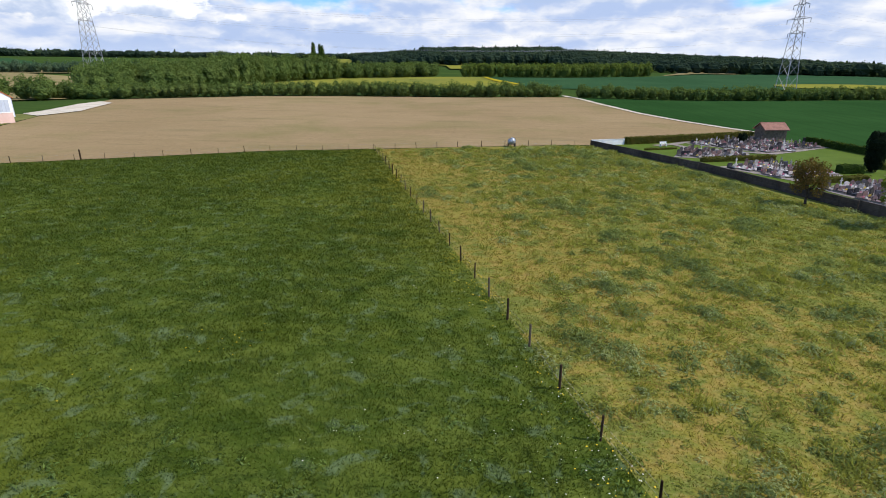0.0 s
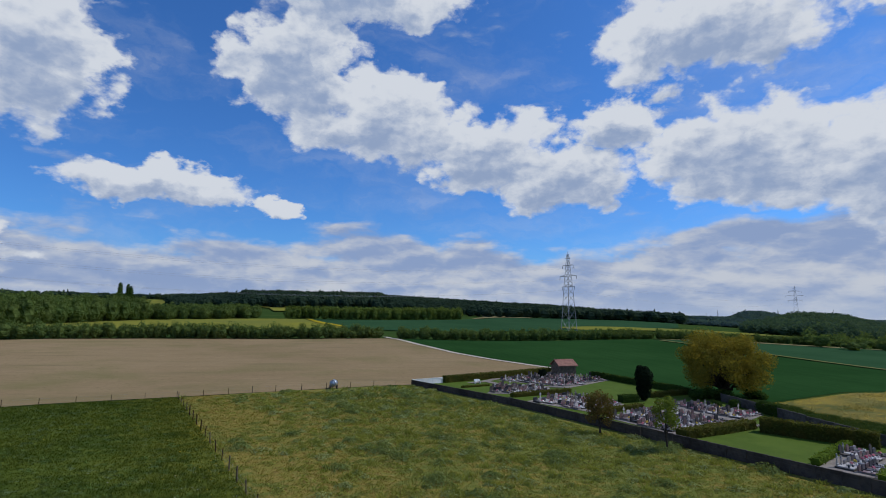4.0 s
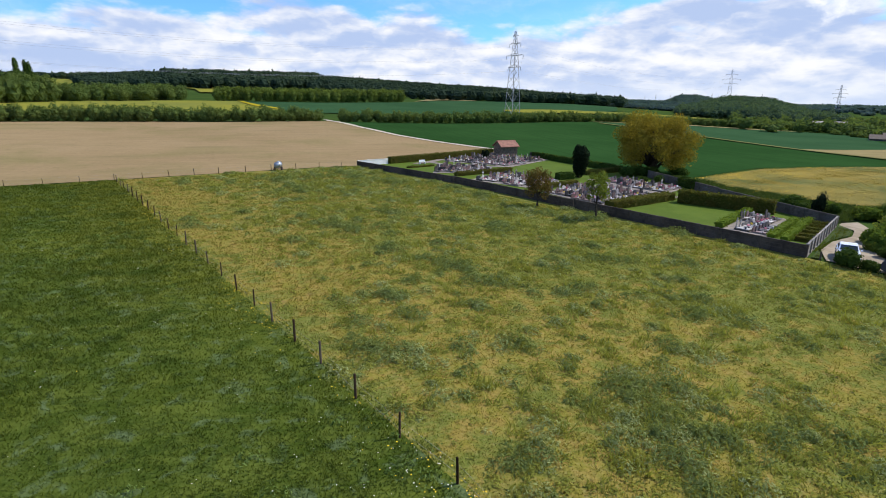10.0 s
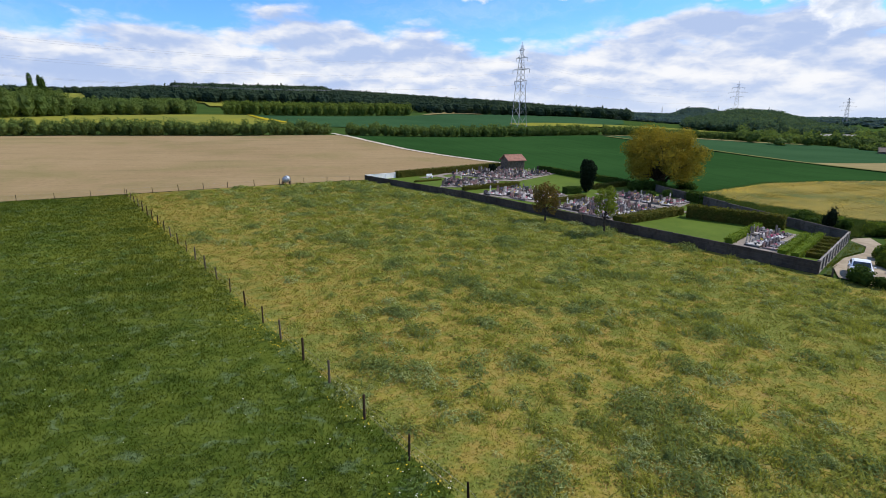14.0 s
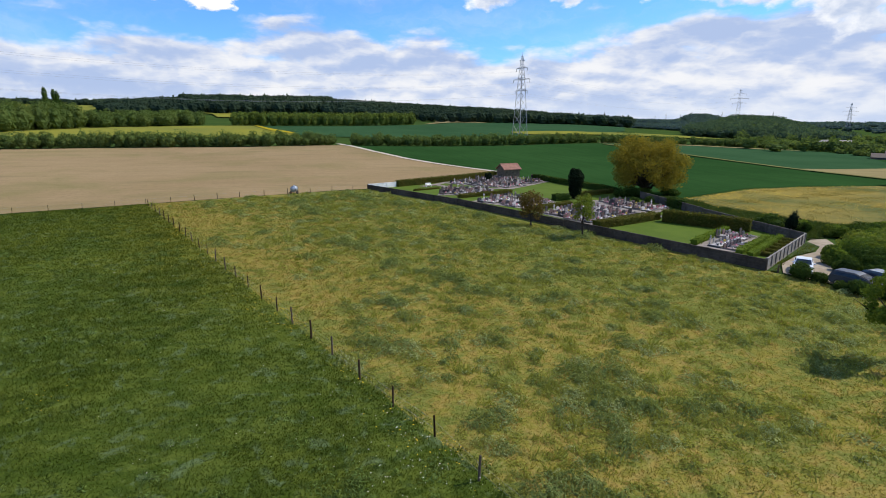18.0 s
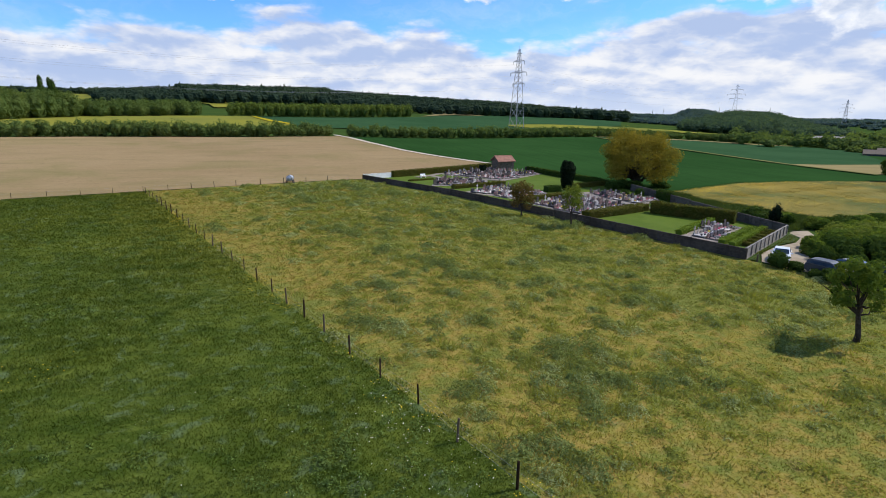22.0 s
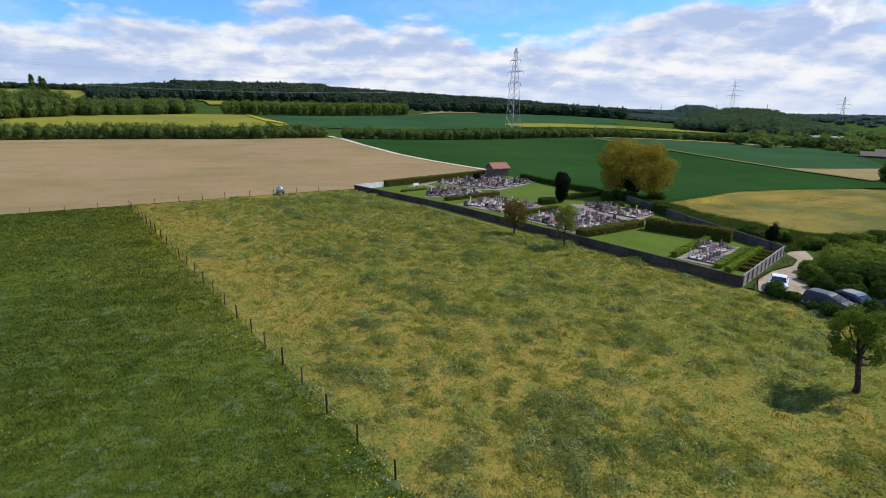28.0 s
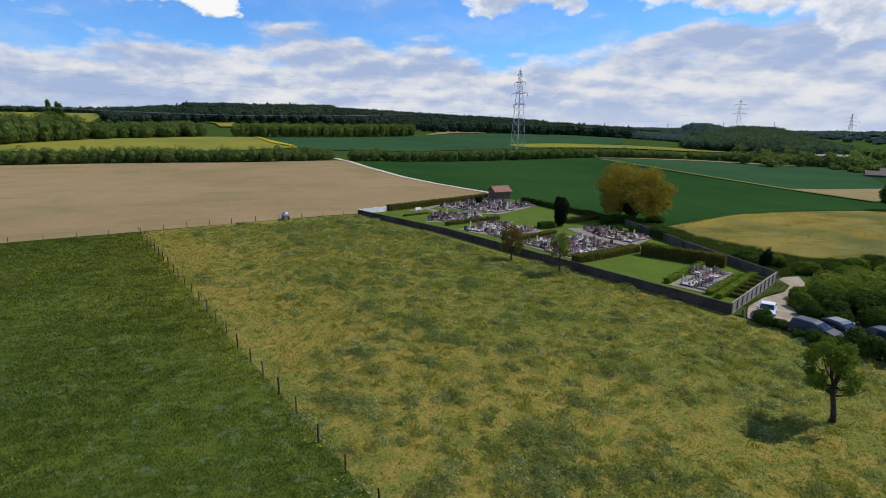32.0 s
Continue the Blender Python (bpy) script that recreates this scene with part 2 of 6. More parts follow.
def grown(tone, light, single=0.5, low=0.9):
    """Blades that share the tone of the ground they stand on, each a little lighter or darker."""
    def paint(N, where):
        r = N.add("ShaderNodeNewGeometry").outputs["Random Per Island"]
        col = tone(N, where)
        return N.mix(N.math("MULTIPLY", r, single), N.vec(col, (low, low, low)), light)
    return paint


def crop_paint(a, b, rows, row_dir):
    """Sown rows and patches in a field."""
    def paint(N, where):
        f, _ = N.noise(where, 0.018, 5.0, 0.6)
        g, _ = N.noise(where, 0.5, 5.0, 0.7)
        streak, _ = N.noise(N.vec(where, (0.02 if row_dir == 0 else 0.45, 0.45 if row_dir == 0 else 0.02, 0.0)), 1.0, 3.0, 0.6)
        col = N.mix(N.ramp(f, 0.35, 0.65), a, b)
        col = N.mix(N.math("MULTIPLY", N.ramp(streak, 0.45, 0.7), rows), col, tuple(0.62 * v for v in a))
        return N.mix(N.math("MULTIPLY", N.ramp(g, 0.5, 0.8), 0.35), col, tuple(1.35 * v for v in b))
    return paint


def soil_paint(N, where):
    col = crop_paint((0.262, 0.186, 0.096), (0.300, 0.216, 0.114), 0.16, 0)(N, where)
    sprout, _ = N.noise(where, 0.030, 5.0, 0.62, 0.4)
    clods, _ = N.noise(where, 1.3, 6.0, 0.75)
    streak, _ = N.noise(N.vec(where, (0.03, 0.22, 0.0)), 1.0, 5.0, 0.65, 0.3)
    col = N.mix(N.math("MULTIPLY", N.ramp(sprout, 0.46, 0.70), 0.6), col, (0.178, 0.158, 0.060))
    col = N.mix(N.math("MULTIPLY", N.ramp(streak, 0.54, 0.70), 0.5), col, (0.175, 0.140, 0.070))
    return N.mix(N.math("MULTIPLY", N.ramp(clods, 0.50, 0.30), 0.5), col, (0.150, 0.104, 0.054))


def flower_field_paint(N, where):
    f, _ = N.noise(where, 0.06, 4.0, 0.65, 0.8)
    g, _ = N.noise(where, 0.7, 5.0, 0.7)
    col = N.mix(N.ramp(f, 0.35, 0.6), (0.092, 0.106, 0.022), (0.205, 0.165, 0.034))
    h, _ = N.noise(where, 0.045, 3.0, 0.6, 1.0)
    col = N.mix(N.math("MULTIPLY", N.ramp(h, 0.47, 0.64), 0.6), col, (0.27, 0.175, 0.014))
    return N.mix(N.math("MULTIPLY", N.ramp(g, 0.5, 0.75), 0.45), col, (0.060, 0.078, 0.016))


def sward(dark, light, warm, big=0.07, mid=0.5, single=0.55):
    """Blades of grass: patches at two scales and a shade for every blade."""
    def paint(N, where):
        r = N.add("ShaderNodeNewGeometry").outputs["Random Per Island"]
        b, _ = N.noise(where, big, 4.0, 0.6, 0.5)
        m, _ = N.noise(where, mid, 4.0, 0.65, 0.8)
        col = N.mix(N.ramp(m, 0.34, 0.66), dark, light)
        col = N.mix(N.math("MULTIPLY", N.ramp(b, 0.44, 0.66), 0.8), col, warm)
        return N.mix(N.math("MULTIPLY", r, single), col, tuple(1.35 * v for v in light))
    return paint


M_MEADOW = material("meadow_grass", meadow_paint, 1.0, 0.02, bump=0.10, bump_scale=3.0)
M_PASTURE = material("pasture_grass", pasture_paint, 1.0, 0.02, bump=0.10, bump_scale=3.2)
M_SOIL = material("pale_soil", soil_paint, 1.0, 0.0, bump=0.05, bump_scale=1.6)
M_WHEAT = material("green_wheat", crop_paint((0.020, 0.056, 0.015), (0.027, 0.070, 0.019), 0.24, 1), 1.0, 0.0, bump=0.08, bump_scale=2.5)
M_RAPE = material("rape_in_flower", crop_paint((0.165, 0.175, 0.040), (0.225, 0.215, 0.034), 0.2, 0), 1.0, 0.0)
M_BLOOM = material("rape_in_full_bloom", crop_paint((0.34, 0.27, 0.02), (0.42, 0.33, 0.024), 0.2, 0), 1.0, 0.0)
M_FAR = material("far_grass", crop_paint((0.038, 0.070, 0.017), (0.052, 0.086, 0.02), 0.25, 0), 1.0, 0.0)
M_STUBBLE = material("pale_stubble", crop_paint((0.22, 0.180, 0.080), (0.28, 0.225, 0.105), 0.3, 0), 1.0, 0.0)
M_FLOWERFIELD = material("flowering_fallow", flower_field_paint, 0.95, 0.1, bump=0.1, bump_scale=1.2)
M_ROUGH = material("rough_grass", mottled((0.028, 0.054, 0.012), (0.056, 0.084, 0.02), 0.35, (0.09, 0.095, 0.025), 1.5), 0.95, 0.1, bump=0.2, bump_scale=1.5)
M_YARD = material("trodden_olive_grass", mottled((0.105, 0.124, 0.030), (0.160, 0.162, 0.048), 0.12, (0.195, 0.170, 0.070), 0.9), 1.0, 0.02, bump=0.05, bump_scale=2)
M_LAWN = material("mown_lawn", mottled((0.068, 0.110, 0.009), (0.085, 0.130, 0.012), 0.25, (0.11, 0.135, 0.018), 2.5, 0.4), 0.95, 0.1, bump=0.03, bump_scale=6)
M_GRAVEL = material("pale_gravel", mottled((0.29, 0.235, 0.165), (0.38, 0.315, 0.23), 0.6, (0.22, 0.18, 0.12), 1.4), 1.0, 0.02, bump=0.03, bump_scale=12)
M_GRAVEYARD = material("graveyard_gravel", mottled((0.20, 0.17, 0.14), (0.29, 0.245, 0.20), 1.0, (0.12, 0.10, 0.085), 5.0), 0.95, 0.2, bump=0.02, bump_scale=16)
M_TRACK = material("chalk_track", mottled((0.50, 0.43, 0.32), (0.60, 0.53, 0.42), 0.3, (0.38, 0.33, 0.22), 1.3), 0.95, 0.15)
M_CONCRETE = material("weathered_concrete", mottled((0.22, 0.20, 0.17), (0.31, 0.28, 0.24), 0.8, (0.12, 0.11, 0.09), 3.5, 0.6), 0.9, 0.25, bump=0.01, bump_scale=22)
# Wall concrete with the shade of its sunless side put into the base colour.
M_DARKWALL = material("shade_dark_concrete", mottled((0.054, 0.044, 0.036), (0.104, 0.086, 0.070), 0.22, (0.032, 0.027, 0.021), 2.5, 0.6), 0.95, 0.1, bump=0.01, bump_scale=22)
M_LIME = material("white_render", mottled((0.78, 0.76, 0.72), (0.85, 0.83, 0.80), 0.7, (0.62, 0.59, 0.54), 2.5, 0.3), 0.85, 0.3, bump=0.004, bump_scale=18)
M_WHITEWALL = material("white_painted_wall", mottled((0.80, 0.79, 0.78), (0.86, 0.86, 0.86), 0.3, (0.72, 0.71, 0.70), 1.4, 0.3), 0.8, 0.3)
M_PINKWALL = material("pink_washed_wall", mottled((0.62, 0.42, 0.36), (0.70, 0.50, 0.44), 0.5, (0.5, 0.36, 0.3), 2.0, 0.3), 0.85, 0.3)
M_TILES = material("orange_roof_tiles", mottled((0.46, 0.155, 0.06), (0.56, 0.20, 0.08), 0.5, (0.34, 0.12, 0.06), 2.4, 0.5), 0.85, 0.25, bump=0.04, bump_scale=3.0)
M_OLDTILES = material("weathered_red_tiles", mottled((0.25, 0.12, 0.085), (0.34, 0.17, 0.12), 1.2, (0.18, 0.12, 0.09), 4.0, 0.6), 0.9, 0.2, bump=0.03, bump_scale=6.0)
M_STONEWALL = material("rubble_stone", mottled((0.12, 0.095, 0.07), (0.19, 0.15, 0.11), 2.0, (0.075, 0.062, 0.05), 6.0, 0.6), 0.95, 0.15, bump=0.03, bump_scale=7)
M_STEELSHEET = material("grey_blue_sheeting", mottled((0.44, 0.47, 0.54), (0.52, 0.55, 0.61), 0.3, (0.36, 0.38, 0.44), 1.6, 0.4), 0.6, 0.3)
M_GLASS = material("window_glass", mottled((0.02, 0.03, 0.05), (0.05, 0.07, 0.11), 0.5), 0.08, 0.6)
M_CURTAIN = material("coloured_blinds", by_piece((0.06, 0.10, 0.16), (0.10, 0.06, 0.10)), 0.3, 0.5)
# Near-black fill that paints the shade inside bays and openings.
M_DARKROOM = material("recess_shade", mottled((0.035, 0.028, 0.03), (0.05, 0.04, 0.04), 0.6), 0.95, 0.1)
M_POST = material("old_chestnut_post", by_piece((0.034, 0.020, 0.011), (0.085, 0.056, 0.034), (0.13, 0.10, 0.07), 0.85), 1.0, 0.03)
M_WIRE = material("galvanised_wire", (0.30, 0.30, 0.29), 0.5, 0.5, 0.7)
M_BARK = material("bark", mottled((0.035, 0.028, 0.020), (0.075, 0.060, 0.045), 3.0, (0.02, 0.016, 0.012), 9.0), 0.95, 0.1, bump=0.03, bump_scale=14)
M_STEEL = material("galvanised_steel", mottled((0.30, 0.30, 0.31), (0.40, 0.40, 0.41), 0.2), 0.55, 0.5, 0.5)
M_TANK = material("zinc_tank", mottled((0.34, 0.37, 0.41), (0.46, 0.49, 0.53), 1.5, (0.26, 0.24, 0.22), 5.0, 0.4), 0.42, 0.5, 0.55)
M_RUBBER = material("rubber", mottled((0.018, 0.018, 0.018), (0.035, 0.034, 0.033), 6.0), 0.8, 0.3)
M_RUST = material("rusty_iron", mottled((0.06, 0.035, 0.022), (0.12, 0.06, 0.03), 4.0), 0.85, 0.3)
M_LEAF_DARK = material("dark_leaves", leafy((0.034, 0.066, 0.012), (0.070, 0.115, 0.020), (0.052, 0.085, 0.018)), 0.95, 0.05, through_light=0.4)
M_LEAF = material("green_leaves", leafy((0.072, 0.122, 0.016), (0.150, 0.210, 0.032), (0.112, 0.140, 0.020)), 0.95, 0.05, through_light=0.4)
M_LEAF_LIGHT = material("fresh_leaves", leafy((0.120, 0.170, 0.026), (0.220, 0.270, 0.045), (0.15, 0.18, 0.03)), 0.95, 0.05, through_light=0.4)
M_LEAF_GOLD = material("golden_green_leaves", leafy((0.200, 0.165, 0.024), (0.330, 0.250, 0.038), (0.170, 0.160, 0.026)), 0.95, 0.05, through_light=0.4)
M_LEAF_RED = material("bronze_leaves", leafy((0.105, 0.090, 0.026), (0.190, 0.120, 0.040), (0.09, 0.095, 0.025)), 0.95, 0.05, through_light=0.4)
M_CYPRESS = material("cypress_needles", leafy((0.008, 0.015, 0.008), (0.016, 0.027, 0.012), (0.011, 0.020, 0.010)), 0.95, 0.05, through_light=0.3)
M_HEDGE = material("clipped_hedge_leaves", leafy((0.070, 0.080, 0.015), (0.125, 0.128, 0.026), (0.115, 0.098, 0.022), 0.8), 0.95, 0.05, through_light=0.4)
M_BOX = material("fresh_box_leaves", leafy((0.115, 0.175, 0.018), (0.175, 0.240, 0.030), (0.10, 0.15, 0.02), 0.8), 0.95, 0.05, through_light=0.4)
M_WOOD_MIX = material("mixed_wood_leaves", leafy((0.082, 0.130, 0.034), (0.155, 0.210, 0.056), (0.135, 0.175, 0.046), 0.05), 0.95, 0.05, through_light=0.4)
# Leaf green shifted towards blue, a tint of haze for the far slopes.
M_WOOD_HILL = material("hazed_hill_leaves", leafy((0.062, 0.106, 0.060), (0.112, 0.162, 0.088), (0.056, 0.096, 0.058), 0.03), 0.95, 0.05, through_light=0.4)
M_WOOD_LIGHT = material("poplar_belt_leaves", leafy((0.130, 0.180, 0.036), (0.200, 0.255, 0.054), (0.110, 0.150, 0.032), 0.05), 0.95, 0.05, through_light=0.4)
# Ridge forest green, made lighter and bluer to carry haze in the colour.
M_WOOD_DARK = material("hazed_conifer_needles", leafy((0.028, 0.050, 0.032), (0.050, 0.080, 0.048), (0.070, 0.100, 0.050), 0.012), 0.95, 0.05, through_light=0.4)
# The blue of distance haze is painted into these leaves.
M_WOOD_FAR = material("haze_blue_leaves", leafy((0.055, 0.095, 0.090), (0.096, 0.142, 0.128), (0.074, 0.118, 0.118), 0.01), 0.95, 0.05, through_light=0.4)
M_WHEAT_PALE = material("blue_green_wheat", crop_paint((0.030, 0.072, 0.030), (0.038, 0.086, 0.036), 0.22, 1), 1.0, 0.0, bump=0.08, bump_scale=2.5)
M_DRYSTRIP = material("dull_dry_grass", crop_paint((0.125, 0.140, 0.044), (0.175, 0.170, 0.064), 0.2, 1), 1.0, 0.0)
# Darkened to hold the east walls' shade in the colour; some graves share it.
M_GREYWALL = material("dark_grey_concrete", mottled((0.074, 0.065, 0.057), (0.118, 0.105, 0.092), 0.5, (0.046, 0.040, 0.034), 2.5, 0.6), 0.95, 0.1, bump=0.01, bump_scale=22)
M_TUFT = material("grass_tufts", grown(meadow_tone, (0.140, 0.178, 0.040), 0.30, 1.15), 1.0, 0.03, through_light=0.4)
M_WEED = material("thistle_tufts", sward((0.165, 0.202, 0.072), (0.300, 0.335, 0.145), (0.250, 0.270, 0.088), 0.25, 1.4), 1.0, 0.03, through_light=0.4)
M_NETTLE = material("nettle_leaves", sward((0.105, 0.142, 0.040), (0.180, 0.222, 0.074), (0.165, 0.190, 0.044), 0.25, 1.4), 1.0, 0.03, through_light=0.35)
M_TUSSOCK = material("tussock_leaves", sward((0.160, 0.185, 0.030), (0.250, 0.262, 0.060), (0.235, 0.235, 0.036), 0.2, 1.2), 1.0, 0.03, through_light=0.4)
M_HERB = material("meadow_herb_leaves", sward((0.070, 0.120, 0.026), (0.125, 0.175, 0.046), (0.090, 0.140, 0.030), 0.25, 1.0), 0.95, 0.05, through_light=0.3)
M_STRAW = material("straw_coloured_grass", sward((0.085, 0.100, 0.022), (0.205, 0.170, 0.050), (0.250, 0.170, 0.026), 0.05, 0.16), 1.0, 0.03, through_light=0.3)
M_BANKWEED = material("rank_weeds", sward((0.026, 0.054, 0.012), (0.072, 0.105, 0.024), (0.060, 0.082, 0.020), 0.12, 0.6), 0.95, 0.05, through_light=0.3)
M_DRYTUFT = material("dry_grass_tufts", grown(pasture_tone, (0.285, 0.245, 0.085), 0.35, 1.08), 1.0, 0.03, through_light=0.4)
M_DAISY = material("white_petals", (0.74, 0.72, 0.56), 0.8, 0.2)
M_BUTTERCUP = material("yellow_petals", (0.75, 0.50, 0.02), 0.7, 0.2)
M_GRANITE = material("polished_granite", by_piece((0.035, 0.033, 0.038), (0.17, 0.155, 0.16), (0.02, 0.02, 0.024), 0.70), 0.35, 0.4)
M_MARBLE = material("pale_gravestone", by_piece((0.13, 0.12, 0.11), (0.62, 0.57, 0.52)), 0.55, 0.4)
M_ROSE = material("rose_granite", by_piece((0.12, 0.075, 0.066), (0.26, 0.165, 0.145)), 0.3, 0.5)
M_FLOWERS = material("grave_flowers", by_piece((0.62, 0.10, 0.16), (0.75, 0.45, 0.50), (0.75, 0.60, 0.10), 0.7), 0.7, 0.2)
M_WHITECAR = material("white_car_paint", (0.78, 0.79, 0.80), 0.25, 0.5, coat=0.8)
M_SILVERCAR = material("silver_grey_car_paint", (0.050, 0.055, 0.068), 0.42, 0.25, 0.0, coat=0.1)
M_DARKCAR = material("dark_car_paint", (0.035, 0.04, 0.05), 0.25, 0.5, 0.3, coat=0.8)
M_CHROME = material("wheel_rim_alloy", (0.55, 0.55, 0.56), 0.3, 0.5, 0.9)
M_LAMP = material("headlight_lens", (0.7, 0.72, 0.75), 0.1, 0.6)
M_REDLAMP = material("tail_light_lens", (0.45, 0.02, 0.02), 0.15, 0.6)
M_TIMBER = material("grey_timber", mottled((0.11, 0.085, 0.065), (0.18, 0.145, 0.11), 3.0, (0.07, 0.055, 0.045), 9.0), 0.9, 0.2)

# ---------------------------------------------------------------- shapes
def smooth(v, a, b):
    k = np.clip((np.asarray(v, float) - a) / (b - a), 0, 1)
    return k * k * (3 - 2 * k)


def ground(x, y):
    """The height of the land."""
    x, y = np.asarray(x, float), np.asarray(y, float)
    r = np.hypot(x, y)
    a = np.degrees(np.arctan2(x, y))
    z = 0.003 * np.clip(y - 20, 0, 100) - 0.011 * np.clip(x, 0, 300)
    z = z + (1 - smooth(a, 25, 50)) * (3.2 * smooth(r, 100, 300) + 3.5 * smooth(r, 250, 420) + 5 * smooth(r, 380, 560)) * (1 - smooth(np.abs(a), 95, 140))
    ridge = (1 - smooth(a, 16, 34)) * (1 - 0.35 * smooth(a, 4, 20)) * (1 - smooth(-a, 90, 140))
    z = z + ridge * (25 + 8 * smooth(a, -19, -11) * (1 - 0.5 * smooth(a, 0, 8))) * smooth(r, 560, 1150)
    z = z + 13.5 * smooth(a, 37.8, 43.2) * (1 - smooth(a, 44.5, 50)) * smooth(r, 420, 760) * (1 - smooth(r, 900, 1200))
    z = z + 3 * smooth(a, 28, 34) * (1 - smooth(a, 85, 120)) * smooth(r, 1300, 2000)
    z = z + 17 * smooth(a, 36.4, 38.6) * (1 - smooth(a, 39.4, 43.5)) * smooth(r, 1000, 1250) * (1 - smooth(r, 1350, 1650))
    z = z + 0.35 * np.sin(x * 0.045 + 1) * np.sin(y * 0.038) * smooth(r, 60, 200)
    return z


def gz(x, y):
    return float(ground(x, y))


def mesh_from(name, verts, faces, mats, smooth_shade=False):
    """verts (n, 3), faces (m, k) as arrays."""
    verts, faces = np.asarray(verts, np.float32), np.asarray(faces, np.int32)
    me = bpy.data.meshes.new(name)
    me.vertices.add(len(verts))
    me.vertices.foreach_set("co", verts.ravel())
    k = faces.shape[1]
    me.loops.add(faces.size)
    me.loops.foreach_set("vertex_index", faces.ravel())
    me.polygons.add(len(faces))
    me.polygons.foreach_set("loop_start", np.arange(0, faces.size, k, dtype=np.int32))
    me.polygons.foreach_set("loop_total", np.full(len(faces), k, dtype=np.int32))
    me.polygons.foreach_set("use_smooth", np.full(len(faces), smooth_shade))
    me.materials.append(mats)
    me.update(calc_edges=True)
    return me


def part(name, bm, mat, parent=None, label="", smooth_shade=False):
    """Links a bmesh as one mesh object, under a thing or a part."""
    me = bpy.data.meshes.new(name)
    for f in bm.faces:
        f.smooth = smooth_shade
    bm.to_mesh(me)
    bm.free()
    me.materials.append(mat)
    ob = new(name, me)
    ob.parent = parent
    return tagged(ob, label)


def again(name, ob, m, parent):
    """The same mesh once more, as a part of its own."""
    o = new(name, ob.data)
    o.parent = parent
    o.matrix_basis = m
    return o


def thing(name, label, category, group="", m=None, kind=""):
    ob = new(name)
    ob.empty_display_size = 0.2
    if m is not None:
        ob.matrix_basis = m
    return tagged(ob, label, category, group, kind)


def box(bm, x0, x1, y0, y1, z0, z1, bevel=0.0, m=None):
    vs = [bm.verts.new((x, y, z)) for z in (z0, z1) for y in (y0, y1) for x in (x0, x1)]
    fs = [bm.faces.new([vs[i] for i in f]) for f in ((0, 2, 3, 1), (4, 5, 7, 6), (0, 1, 5, 4), (2, 6, 7, 3), (0, 4, 6, 2), (1, 3, 7, 5))]
    if bevel:
        bmesh.ops.bevel(bm, geom=list({e for f in fs for e in f.edges}), offset=bevel, segments=1, affect="EDGES")
    if m is not None:
        bmesh.ops.transform(bm, matrix=m, verts=[v for v in bm.verts if v.is_valid])
    return bm


def block(*a, bevel=0.0):
    return box(bmesh.new(), *a, bevel=bevel)


def prism(outline, y0, y1):
    """An outline in x and z, drawn out along y."""
    bm = bmesh.new()
    a = [bm.verts.new((x, y0, z)) for x, z in outline]
    b = [bm.verts.new((x, y1, z)) for x, z in outline]
    n = len(outline)
    bm.faces.new(a)
    bm.faces.new(b[::-1])
    for i in range(n):
        bm.faces.new((a[i], b[i], b[(i + 1) % n], a[(i + 1) % n]))
    bmesh.ops.recalc_face_normals(bm, faces=bm.faces[:])
    return bm


def tube(points, radii, seg=7):
    """A tapered limb along points."""
    pts = [Vector(p) for p in points]
    vs, fs = [], []
    for i, p in enumerate(pts):
        d = (pts[min(i + 1, len(pts) - 1)] - pts[max(i - 1, 0)]).normalized()
        side = d.cross(Vector((0.3, 1, 0.1))).normalized()
        up = side.cross(d)
        for k in range(seg):
            a = 2 * math.pi * k / seg
            vs.append(p + radii[i] * (math.cos(a) * side + math.sin(a) * up))
    for i in range(len(pts) - 1):
        for k in range(seg):
            fs.append((i * seg + k, i * seg + (k + 1) % seg, (i + 1) * seg + (k + 1) % seg, (i + 1) * seg + k))
    bm = bmesh.new()
    bv = [bm.verts.new(v) for v in vs]
    for f in fs:
        bm.faces.new([bv[i] for i in f])
    bm.faces.new(bv[:seg][::-1])
    bm.faces.new(bv[-seg:])
    return bm


def leaf_cloud(rng, lobes, n, size, inner=0.7, ruffle=0.55):
    """Small pointed leaves or sprays over a set of lobes (x, y, z, rx, ry, rz): vertices and quads."""
    lobes = np.asarray(lobes, float)
    w = (lobes[:, 3] * lobes[:, 4] + lobes[:, 5] * lobes[:, 4]) ** 1.0
    pick = rng.choice(len(lobes), n, p=w / w.sum())
    d = rng.normal(size=(n, 3))
    d /= np.linalg.norm(d, axis=1)[:, None]
    rad = inner + (1.08 - inner) * rng.random(n) ** 0.55
    c = lobes[pick, :3] + d * lobes[pick, 3:] * rad[:, None]
    nrm = d + rng.normal(scale=ruffle, size=(n, 3))
    nrm /= np.linalg.norm(nrm, axis=1)[:, None]
    ref = rng.normal(size=(n, 3))
    t1 = np.cross(nrm, ref)
    t1 /= np.linalg.norm(t1, axis=1)[:, None] + 1e-9
    t2 = np.cross(nrm, t1)
    s = (size * (0.55 + 0.9 * rng.random(n)))[:, None]
    v = np.stack([c - t1 * s, c - t2 * s * 0.6 - nrm * s * 0.2, c + t1 * s, c + t2 * s * 0.6 - nrm * s * 0.15], 1).reshape(-1, 3)
    f = np.arange(4 * n).reshape(-1, 4)
    return v, f


